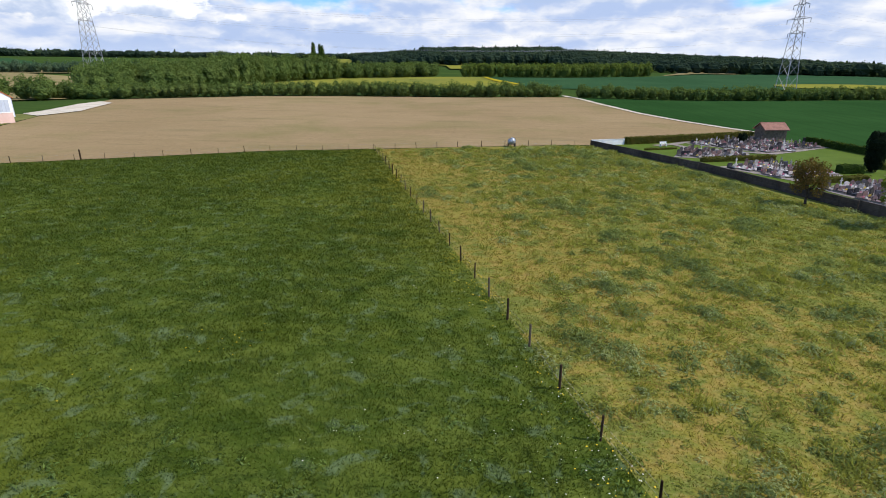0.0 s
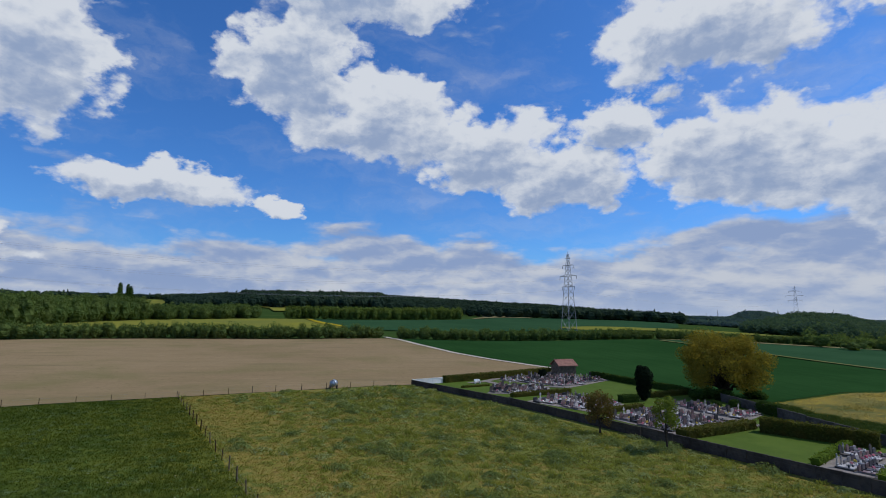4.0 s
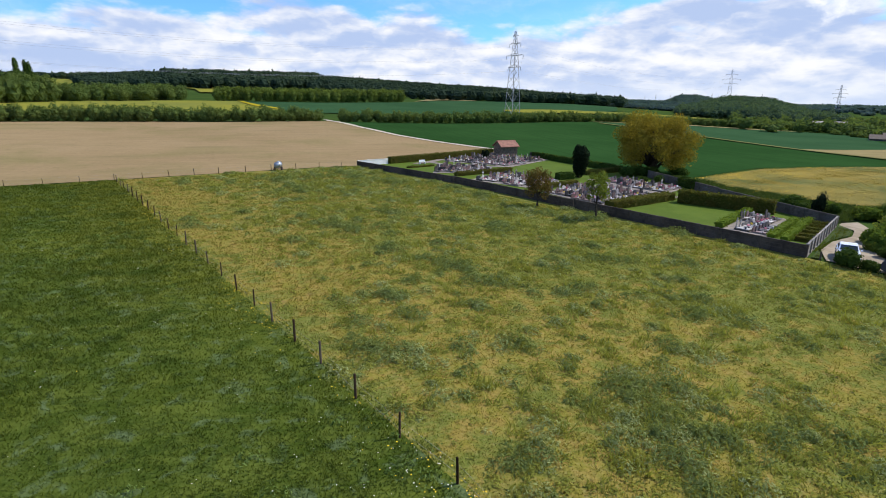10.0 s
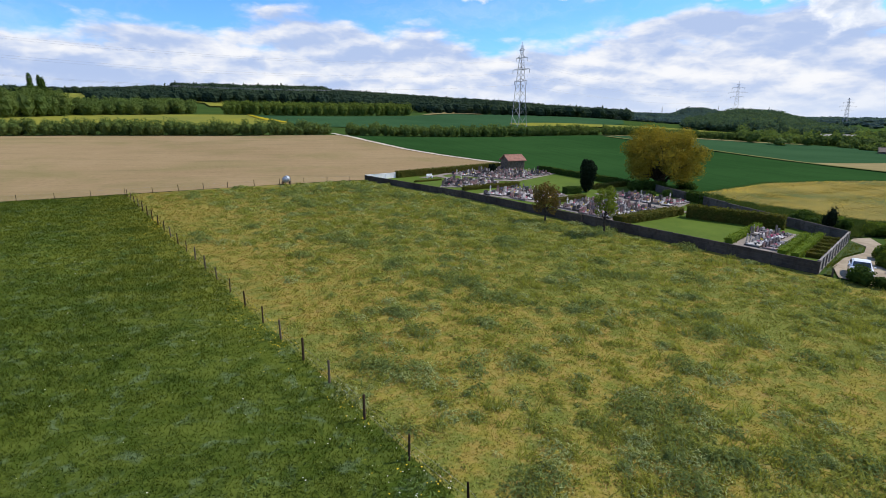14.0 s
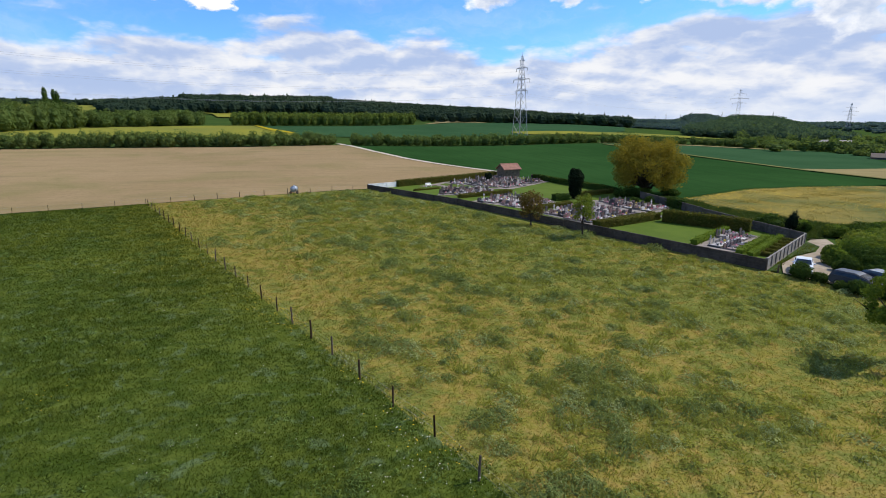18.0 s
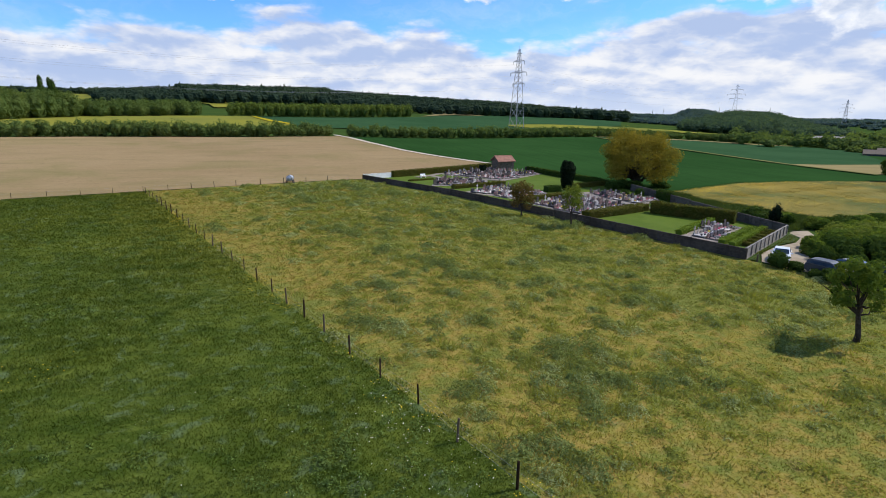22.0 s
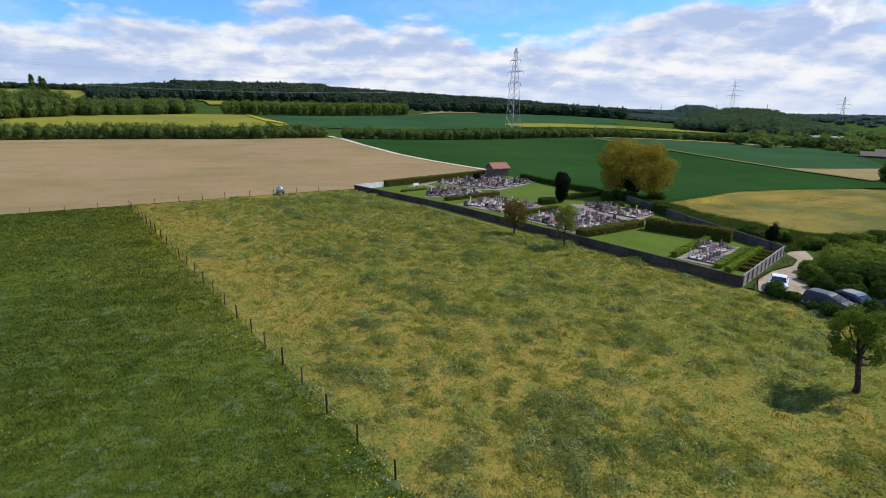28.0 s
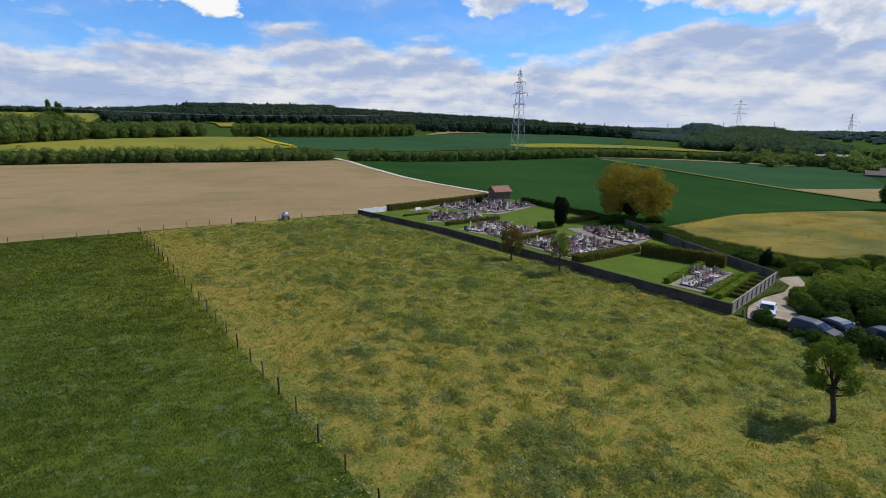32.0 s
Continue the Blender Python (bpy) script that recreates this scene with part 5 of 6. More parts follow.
def car(label, x, y, heading, paint, long=4.2, wide=1.75, high=1.5, van=False):
    c = thing("car", label, "car", m=pose(x, y, gz(x, y) + 0.14, 0, 0, heading))
    h, w, L = high, wide / 2, long / 2
    if van:
        side = [(-L, 0.35), (-L, 0.95), (-L + 0.1, 1.05), (L - 1.0, 1.0), (L - 0.1, 0.78), (L, 0.6), (L, 0.32), (L - 0.3, 0.22), (-L + 0.3, 0.22)]
        cabin = [(-L + 0.06, 1.0), (-L + 0.22, h - 0.08), (-L + 0.5, h), (L - 2.05, h), (L - 1.85, h - 0.07), (L - 0.85, 0.98)]
    else:
        side = [(-L, 0.38), (-L + 0.02, 0.82), (-L + 0.25, 0.95), (L - 1.15, 0.93), (L - 0.25, 0.74), (L, 0.58), (L, 0.32), (L - 0.3, 0.22), (-L + 0.3, 0.22)]
        cabin = [(-L + 0.15, 0.92), (-L + 0.55, h - 0.12), (-L + 0.95, h), (L - 2.1, h), (L - 1.9, h - 0.06), (L - 1.05, 0.9)]
    bm = prism(side, -w, w)
    bmesh.ops.bevel(bm, geom=bm.edges[:], offset=0.06, segments=2, affect="EDGES")
    body = part("body", bm, paint, c, smooth_shade=False)
    bm = prism(cabin, -w + 0.05, w - 0.05)
    for v in bm.verts:
        v.co.y *= 1 - 0.16 * max(0, (v.co.z - 0.9)) / (h - 0.9)
    bmesh.ops.bevel(bm, geom=bm.edges[:], offset=0.05, segments=2, affect="EDGES")
    part("cabin", bm, paint, c)
    # glass set a little proud of the cabin
    (xa, za), (xb, zb) = cabin[-2], cabin[-1]
    for (p0, p1), name in (((cabin[4], cabin[5]), "windscreen"), ((cabin[0], cabin[1]), "rear_window")):
        bm = bmesh.new()
        q = []
        for t, ww in ((0.12, 0.80), (0.92, 0.70)):
            px, pz = p0[0] + (p1[0] - p0[0]) * t, p0[1] + (p1[1] - p0[1]) * t
            k = ww if name == "windscreen" else ww
            out = 0.03 if name == "windscreen" else -0.03
            lowk = (1 - 0.16 * max(0, pz - 0.9) / (h - 0.9))
            q.append([(px + out, -(w - 0.14) * lowk, pz + 0.02), (px + out, (w - 0.14) * lowk, pz + 0.02)])
        vs = [bm.verts.new(v) for v in (q[0][0], q[0][1], q[1][1], q[1][0])]
        bm.faces.new(vs)
        bmesh.ops.solidify(bm, geom=bm.faces[:], thickness=0.015)
        part(name, bm, M_GLASS, c, "tinted glass")
    for s in (-1, 1):
        bm = bmesh.new()
        lo, hi = 0.98, h - 0.14
        pts = [(cabin[0][0] + 0.28, lo), (cabin[5][0] - 0.18, lo), (cabin[3][0] + 0.05, hi), (cabin[2][0], hi)]
        vs = []
        for px, pz in pts:
            k = 1 - 0.16 * (pz - 0.9) / (h - 0.9)
            vs.append(bm.verts.new((px, s * ((w - 0.05) * k + 0.012), pz)))
        bm.faces.new(vs)
        bmesh.ops.solidify(bm, geom=bm.faces[:], thickness=0.012)
        part("side_window", bm, M_GLASS, c, "tinted glass")
        part("headlight", block(L - 0.16, L + 0.012, s * (w - 0.28) - 0.17, s * (w - 0.28) + 0.17, 0.56, 0.70, bevel=0.03), M_LAMP, c)
        part("tail_light", block(-L - 0.012, -L + 0.1, s * (w - 0.2) - 0.12, s * (w - 0.2) + 0.12, 0.66, 0.90, bevel=0.03), M_REDLAMP, c)
        part("mirror", block(cabin[5][0] - 0.25, cabin[5][0] - 0.12, s * (w + 0.09) - 0.09, s * (w + 0.09) + 0.09, 0.95, 1.08, bevel=0.03), paint, c)
        for wx in (-L + 0.75, L - 0.8):
            wheel = thing_wheel(c, wx, s * (w - 0.08))
    part("bumper", block(L - 0.02, L + 0.05, -w + 0.12, w - 0.12, 0.30, 0.46, bevel=0.02), M_RUBBER, c)
    part("number_plate", block(L + 0.05, L + 0.065, -0.26, 0.26, 0.33, 0.43), M_WHITECAR, c)
    return c


def thing_wheel(c, x, y):
    bm = bmesh.new()
    bmesh.ops.create_cone(bm, cap_ends=True, segments=18, radius1=0.32, radius2=0.32, depth=0.2, matrix=pose(x, y, 0.32, 90, 0, 0))
    bmesh.ops.bevel(bm, geom=[e for e in bm.edges if len(e.link_faces) == 2 and e.calc_face_angle() > 1], offset=0.03, segments=2, affect="EDGES")
    wheel = part("wheel", bm, M_RUBBER, c)
    bm = bmesh.new()
    bmesh.ops.create_cone(bm, cap_ends=True, segments=14, radius1=0.2, radius2=0.2, depth=0.214, matrix=pose(x, y, 0.32, 90, 0, 0))
    part("rim", bm, M_CHROME, wheel)
    return wheel


car("white compact car parked on the gravel drive", 45.7, 34.4, 222, M_WHITECAR, 3.6, 1.62, 1.36)
car("silver-grey people carrier parked beside the pasture", 45.9, 29.0, 288, M_SILVERCAR, 4.0, 1.7, 1.42, True)
car("dark car parked behind the people carrier", 48.3, 28.4, 277, M_DARKCAR, 4.2, 1.75, 1.5)
car("silver car parked under the bushes", 50.3, 25.6, 277, M_SILVERCAR, 4.2, 1.75, 1.5)

for i, (x, y, w, h) in enumerate(((43.8, 32.9, 1.25, 1.6), (44.6, 31.5, 0.8, 0.9), (44.3, 29.2, 0.7, 0.8), (44.5, 27.7, 1.0, 1.2), (45.4, 26.4, 0.9, 1.2), (47.2, 26.3, 1.2, 2.0), (46.6, 24.4, 1.3, 2.1), (47.2, 22.8, 1.3, 1.8), (48.8, 20.8, 1.4, 1.6), (50.8, 18.6, 1.6, 1.9), (53.5, 15.6, 1.8, 2.2))):
    shrub("bush", "dark green bush between pasture and parking place", x, y, w, h, M_LEAF_DARK, 120 + i, 700, 0.12, group="bushes along the parking place")
for i, (x, y, w, h, m) in enumerate(((50.4, 33.6, 1.2, 1.9, M_LEAF_DARK), (51.8, 35.9, 1.3, 2.0, M_LEAF), (54.0, 38.2, 1.2, 1.8, M_LEAF), (50.9, 31.0, 1.0, 1.7, M_LEAF_DARK), (52.2, 32.4, 1.3, 2.4, M_LEAF_DARK), (53.4, 29.4, 1.5, 2.4, M_LEAF_DARK), (54.4, 25.6, 1.7, 2.8, M_LEAF), (54.0, 21.6, 1.8, 2.6, M_LEAF), (54.6, 35.2, 2.0, 2.6, M_LEAF_DARK), (57.0, 37.0, 2.2, 3.0, M_LEAF), (60.2, 39.4, 2.4, 3.0, M_LEAF), (56.8, 32.6, 2.4, 3.2, M_LEAF_DARK), (60.2, 34.8, 2.6, 3.6, M_LEAF), (64.0, 38.6, 2.8, 3.4, M_LEAF), (58.6, 28.6, 2.6, 3.6, M_LEAF_DARK), (62.8, 31.2, 2.8, 4.0, M_LEAF), (68.0, 35.6, 3.0, 4.2, M_LEAF_LIGHT), (61.0, 24.0, 2.8, 4.0, M_LEAF), (66.5, 27.0, 3.0, 4.6, M_LEAF), (72.0, 32.0, 3.2, 4.4, M_LEAF_RED), (65.5, 43.5, 1.8, 1.8, M_LEAF_DARK), (69.0, 44.5, 2.2, 2.0, M_LEAF), (73.5, 42.0, 2.6, 2.8, M_LEAF), (78.0, 46.5, 2.2, 1.8, M_LEAF_DARK), (84.0, 48.5, 2.2, 1.9, M_LEAF_DARK), (91.0, 49.0, 2.4, 2.0, M_LEAF))):
    shrub("bush", "large spreading bush in the thicket beside the drive", x, y, w * 1.1, h * 0.82, (M_LEAF, M_LEAF_LIGHT, m)[i % 3] if x > 56 else m, 140 + i, 3600, 0.12, group="thicket")
for x, y in ((43.3, 34.9), (43.9, 34.0)):
    b = thing("bollard", "short dark wooden bollard at the drive", "bollard", "bollards", Matrix.Translation((x, y, gz(x, y))))
    part("shaft", tube([(0, 0, -0.2), (0, 0, 0.75), (0, 0, 0.8)], [0.08, 0.08, 0.05], 8), M_POST, b)


# ---------------------------------------------------------------- fences and the water tank
def post_mesh(seed, h, r):
    rng = np.random.default_rng(seed)
    lean = rng.normal(scale=0.035, size=2)
    return tube([(0, 0, -0.25), (lean[0] * 0.5, lean[1] * 0.5, h * 0.5), (lean[0], lean[1], h - 0.03), (lean[0], lean[1], h)], [r, r * 0.95, r * 0.88, r * 0.6], 7)


def wire_fence(label, spots, high, r, strands, seed):
    f = thing("wire_fence", label, "fence")
    rng = np.random.default_rng(seed)
    kinds = []
    for k in range(5):
        kinds.append(post_mesh(seed + k, high * (0.92 + 0.05 * k), r * (0.8 + 0.12 * k)))
    meshes = []
    tops = []
    for i, (x, y) in enumerate(spots):
        k = int(rng.integers(5))
        m = pose(x, y, gz(x, y), rng.normal() * 1.5, rng.normal() * 1.5, rng.random() * 360)
        if kinds[k] is not None:
            o = part("post", kinds[k], M_POST, f)
            o.matrix_basis = m
            kinds[k] = None
            meshes.append((k, o))
        else:
            again("post", dict(meshes)[k], m, f)
    for s in strands:
        pts = [(x, y, gz(x, y) + s) for x, y in spots]
        part("wire", tube(pts, [0.004] * len(pts), 3), M_WIRE, f)


A_POSTS = [(11.0, -2.2), (9.6, 1.2), (8.0, 4.7), (6.4, 8.2), (4.94, 11.62), (3.87, 15.02), (2.36, 18.05), (0.95, 21.3), (-0.43, 24.91), (-1.71, 27.74), (-3.03, 30.79), (-4.25, 33.67), (-5.65, 36.9), (-7.06, 40.27)]
for k in range(1, 16):
    A_POSTS.append((-7.06 - 1.40 * k, 40.27 + 3.28 * k))
wire_fence("line of old dark wooden posts with wire between meadow and pasture", A_POSTS, 1.22, 0.056, (0.45, 0.85), 300)
E_POSTS = []
for (x0, y0), (x1, y1) in zip(EDGE_LINE, EDGE_LINE[1:]):
    n = max(1, round(math.hypot(x1 - x0, y1 - y0) / 4.1))
    E_POSTS += [(x0 + (x1 - x0) * i / n, y0 + (y1 - y0) * i / n) for i in range(n)]
wire_fence("line of weathered wooden posts with wire along the bare field", E_POSTS, 1.05, 0.045, (0.5, 0.95), 310)
p = thing("corner_post", "stout dark wooden post in the field fence", "post", m=Matrix.Translation((-71.0, 72.6, gz(-71, 72.6))))
part("shaft", tube([(0, 0, -0.3), (0, 0, 1.6), (0, 0, 1.75)], [0.13, 0.12, 0.08], 9), M_POST, p)


def water_tank(x, y, turn):
    t = thing("water_bowser", "grey galvanised water tank on a two-wheeled farm trailer", "water tank", m=pose(x, y, gz(x, y) + 0.05, 0, 0, turn) @ Matrix.Scale(0.88, 4))
    bm = bmesh.new()
    bmesh.ops.create_cone(bm, cap_ends=True, segments=24, radius1=0.62, radius2=0.62, depth=1.7, matrix=pose(0, 0, 1.12, 0, 90, 0))
    bmesh.ops.bevel(bm, geom=[e for e in bm.edges if len(e.link_faces) == 2 and e.calc_face_angle() > 1], offset=0.14, segments=3, affect="EDGES")
    part("barrel", bm, M_TANK, t, smooth_shade=True)
    part("filler_cap", tube([(0, 0, 1.7), (0, 0, 1.84)], [0.18, 0.16], 12), M_TANK, t)
    for s in (-0.42, 0.42):
        part("frame_rail", block(-1.0, 1.6, s - 0.05, s + 0.05, 0.42, 0.54), M_RUST, t)
        bm = bmesh.new()
        bmesh.ops.create_cone(bm, cap_ends=True, segments=18, radius1=0.36, radius2=0.36, depth=0.2, matrix=pose(0, s * 1.75, 0.36, 90, 0, 0))
        w = part("wheel", bm, M_RUBBER, t)
        bm = bmesh.new()
        bmesh.ops.create_cone(bm, cap_ends=True, segments=12, radius1=0.19, radius2=0.19, depth=0.22, matrix=pose(0, s * 1.75, 0.36, 90, 0, 0))
        part("rim", bm, M_RUST, w)
    part("drawbar", tube([(1.5, 0, 0.48), (2.3, 0, 0.4)], [0.06, 0.05], 6), M_RUST, t)
    for k in (-0.6, 0.6):
        part("band", tube([(k, 0.64 * math.cos(a), 1.12 + 0.64 * math.sin(a)) for a in np.linspace(0, 2 * math.pi, 17)], [0.025] * 17, 4), M_RUST, t)


water_tank(-5.0, 99.8, 248)

# ---------------------------------------------------------------- pylons and their lines
def pylon(label, x, y, h, turn, wide=1.0):
    p = thing("pylon", label, "pylon", "power line pylons", pose(x, y, gz(x, y), 0, 0, turn))
    k = h / 47.0

    def half(z):
        return k * (3.3 + (1.9 - 3.3) * min(1, z / (26 * k)) if z < 26 * k else 1.9 - 1.5 * (z - 26 * k) / (21 * k))
    levels = [0, 7, 13, 18, 22, 26, 29, 32, 35, 38, 41, 44, 47]
    levels = [v * k for v in levels]
    for sx, sy in ((-1, -1), (1, -1), (1, 1), (-1, 1)):
        part("leg", tube([(sx * half(z), sy * half(z), z) for z in (0, 13 * k, 26 * k, 38 * k, 47 * k)], [0.20, 0.17, 0.15, 0.12, 0.08], 4), M_STEEL, p)
    for side in range(4):
        bm = bmesh.new()
        for i in range(len(levels) - 1):
            for flip in (1, -1):
                z0, z1 = levels[i], levels[i + 1]
                a, b = Vector((-flip * half(z0), -half(z0), z0)), Vector((flip * half(z1), -half(z1), z1))
                piece = tube([a, b], [0.085, 0.085], 3)
                me = bpy.data.meshes.new("brace")
                piece.to_mesh(me)
                piece.free()
                bm.from_mesh(me)
                bpy.data.meshes.remove(me)
        bm.transform(pose(0, 0, 0, 0, 0, 90 * side))
        part("bracing", bm, M_STEEL, p)
    for z, reach in ((27, 5.2 * wide), (33.5, 7.0 * wide), (40, 4.6 * wide), (44.2, 2.4)):
        for s in (-1, 1):
            arm = bmesh.new()
            for (a, b) in (((0, 0.9, 0), (reach, 0, 0)), ((0, -0.9, 0), (reach, 0, 0)), ((0, 0, 1.3), (reach, 0, 0)), ((reach * 0.5, 0.45, 0), (reach * 0.5, -0.45, 0)), ((reach * 0.5, 0.45, 0), (reach * 0.5, 0, 0.65))):
                piece = tube([(s * a[0] * k, a[1] * k, (z + a[2]) * k), (s * b[0] * k, b[1] * k, (z + b[2]) * k)], [0.11, 0.09], 4)
                me = bpy.data.meshes.new("arm")
                piece.to_mesh(me)
                piece.free()
                arm.from_mesh(me)
                bpy.data.meshes.remove(me)
            cross = part("crossarm", arm, M_STEEL, p)
            if reach > 3:
                part("insulator", tube([(s * reach * k, 0, z * k), (s * reach * k, 0, (z - 1.9) * k)], [0.12, 0.12], 5), M_GLASS, cross)
    part("peak", tube([(0, 0, 46.5 * k), (0, 0, 49 * k)], [0.12, 0.05], 4), M_STEEL, p)
    return p


PYLONS = [("grey steel lattice pylon in the far wheat", 128.7, 319.7, 49.0, 112), ("grey steel lattice pylon behind the wood", -222.0, 247.5, 56.0, 103),
          ("hazy steel lattice pylon on the wooded hill", 603.0, 663.0, 46.0, -42), ("hazy steel lattice pylon on the far hillside", 842.0, 690.0, 44.0, -30)]
for i, row in enumerate(PYLONS):
    pylon(*row, 1.0 if i < 2 else 1.7)
for az, far, h in ((35.0, 2300, 24), (36.0, 2300, 34), (37.3, 2300, 30), (40.9, 1700, 34), (45.0, 1700, 36)):
    pylon("tiny hazy lattice pylon on the skyline", far * math.sin(radians(az)), far * math.cos(radians(az)), h, 30)
for n, (i, j) in enumerate(((1, 0), (0, 2))):
    (_, x0, y0, h0, t0), (_, x1, y1, h1, t1) = PYLONS[i], PYLONS[j]
    line = thing("power_line", "thin grey overhead cables between two pylons", "power line")
    for z, reach in ((25, 5.2), (31.5, 7.0), (38, 4.6)):
        for s in (-1, 1):
            ends = []
            for x, y, h, t in ((x0, y0, h0, t0), (x1, y1, h1, t1)):
                k = h / 47.0
                ends.append(Vector((x + s * reach * k * math.cos(radians(t)), y + s * reach * k * math.sin(radians(t)), gz(x, y) + z * k)))
            pts = [ends[0].lerp(ends[1], q) - Vector((0, 0, 9 * 4 * q * (1 - q))) for q in np.linspace(0, 1, 17)]
            part("cable", tube(pts, [0.03] * 17, 3), M_STEEL, line)


# ---------------------------------------------------------------- the houses beyond the bare field
def gable_roof(parent, L, W, eave, ridge, over, mat):
    """Roof over a house that runs along x from -L to 0 and across y from 0 to W."""
    slope = (ridge - eave) / (W / 2)
    for s in (0, 1):
        y0, y1 = (-over, W / 2) if s == 0 else (W + over, W / 2)
        bm = bmesh.new()
        z0 = eave - over * slope
        q = [(-L - 0.2, y0, z0), (0.25, y0, z0), (0.25, y1, ridge), (-L - 0.2, y1, ridge)]
        a = [bm.verts.new(v) for v in q]
        b = [bm.verts.new((x, y, z + 0.16)) for x, y, z in q]
        bm.faces.new(a), bm.faces.new(b[::-1])
        for i in range(4):
            bm.faces.new((a[i], b[i], b[(i + 1) % 4], a[(i + 1) % 4]))
        bmesh.ops.recalc_face_normals(bm, faces=bm.faces[:])
        roof = part("roof", bm, mat, parent, "orange clay tiles")
        n = int(math.hypot(W / 2 + over, ridge - z0) / 0.55)
        for i in range(n):
            t = (i + 0.5) / n
            y, z = y0 + (y1 - y0) * t, z0 + (ridge - z0) * t + 0.17
            ang = math.degrees(math.atan2(ridge - z0, W / 2 + over)) * (1 if s == 0 else -1)
            row = part("tile_course", block(-L / 2 - 0.22, L / 2 + 0.24, -0.24, 0.24, 0, 0.05), mat, roof)
            row.matrix_basis = pose(-L / 2, y, z, ang - (4 if s == 0 else -4), 0, 0)
    part("ridge_tiles", block(-L - 0.2, 0.25, W / 2 - 0.15, W / 2 + 0.15, ridge + 0.08, ridge + 0.24, bevel=0.05), mat, parent)


def window(parent, x0, x1, z0, z1, y, deep, frame_mat, glass):
    """A window set into a wall that faces -y, its pane back from the face."""
    w = part("window", block(x0, x1, y + deep - 0.03, y + deep, z0, z1), glass, parent)
    for a, b, c, d in ((x0, x0 + 0.07, z0, z1), (x1 - 0.07, x1, z0, z1), (x0 + 0.07, x1 - 0.07, z0, z0 + 0.07), (x0 + 0.07, x1 - 0.07, z1 - 0.07, z1)):
        part("window_frame", block(a, b, y + deep - 0.09, y + deep - 0.032, c, d), frame_mat, w)
    part("sill", block(x0 - 0.05, x1 + 0.05, y - 0.06, y + deep - 0.1, z0 - 0.07, z0 - 0.004), frame_mat, w)


def wall_with_openings(parent, L, high, low, openings, thick, mat, x_end=0.0):
    """A wall from -L to x_end facing -y, its openings (x0, x1, z0, z1) left free: piers and bands between them."""
    xs = sorted({-L, x_end, *[o[0] for o in openings], *[o[1] for o in openings]})
    for a, b in zip(xs, xs[1:]):
        holes = sorted((o[2], o[3]) for o in openings if o[0] <= a + 1e-6 and o[1] >= b - 1e-6)
        z = low
        for z0, z1 in holes + [(high, high)]:
            if z0 > z + 1e-6:
                part("wall", block(a, b, 0, thick, z, z0), mat, parent)
            z = z1


def school():
    L, W, eave, ridge, low = 26.0, 14.0, 6.4, 8.6, -3.0
    s = thing("school_building", "white two-storey building with rows of windows and orange roof", "building", m=pose(-127.0, 78.2, 0.75, 0, 0, 39))
    openings = []
    for i in range(6):
        x1 = -1.9 - i * 2.2
        openings += [(x1 - 1.55, x1, 0.2, 2.75), (x1 - 1.55, x1, 3.75, 5.55)]
    wall_with_openings(s, L, eave, low, openings, 0.35, M_WHITEWALL)
    for x0, x1, z0, z1 in openings:
        window(s, x0, x1, z0, z1, 0, 0.3, M_WHITEWALL, M_CURTAIN)
    part("wall", block(-L, 0, W - 0.35, W, low, eave), M_WHITEWALL, s)
    part("wall", block(-L, -L + 0.3, 0.35, W - 0.35, low, eave), M_WHITEWALL, s)
    thing_gable(s, W, eave, ridge, low, M_WHITEWALL)
    gable_roof(s, L, W, eave, ridge, 0.35, M_TILES)
    # small windows in the gable wall, facing +x
    for y in (2.6, 11.2):
        for z in (1.0, 4.3):
            w = part("window", block(0.0, 0.03, y - 0.5, y + 0.5, z, z + 0.9), M_GLASS, s)
            for a, b, c, d in ((y - 0.56, y - 0.5, z - 0.06, z + 0.96), (y + 0.5, y + 0.56, z - 0.06, z + 0.96), (y - 0.5, y + 0.5, z - 0.06, z), (y - 0.5, y + 0.5, z + 0.9, z + 0.96)):
                part("window_frame", block(0.0, 0.06, a, b, c, d), M_WHITEWALL, w)
    # the projecting wing with a gable of its own
    x0, x1 = -27.0, -16.8
    mid = (x0 + x1) / 2
    wing = part("wing", prism([(x0, low), (x1, low), (x1, eave - 0.3), (mid, ridge - 0.5), (x0, eave - 0.3)], -4.0, -0.01), M_WHITEWALL, s, "white gabled wing")
    for x in (-18.6, -21.9, -25.2):
        for z in (0.6, 3.9):
            part("window", block(x - 0.7, x + 0.7, -4.03, -4.002, z, z + 1.5), M_CURTAIN, wing)
    for side in (-1, 1):
        part("wing_roof", prism([(mid, ridge - 0.4), (mid + side * 5.5, eave - 0.65), (mid + side * 5.5, eave - 0.45), (mid, ridge - 0.18)], -4.4, 4.5), M_TILES, s, "orange clay tiles")
    part("string_course", block(-L, -0.4, -0.05, -0.002, 3.2, 3.4), M_WHITEWALL, s)
    part("downpipe", tube([(-0.4, -0.08, low), (-0.4, -0.08, eave)], [0.06, 0.06], 6), M_STEELSHEET, s)
    part("gutter", block(-L, 0.1, -0.5, -0.36, eave - 0.34, eave - 0.22), M_STEELSHEET, s)
    return s


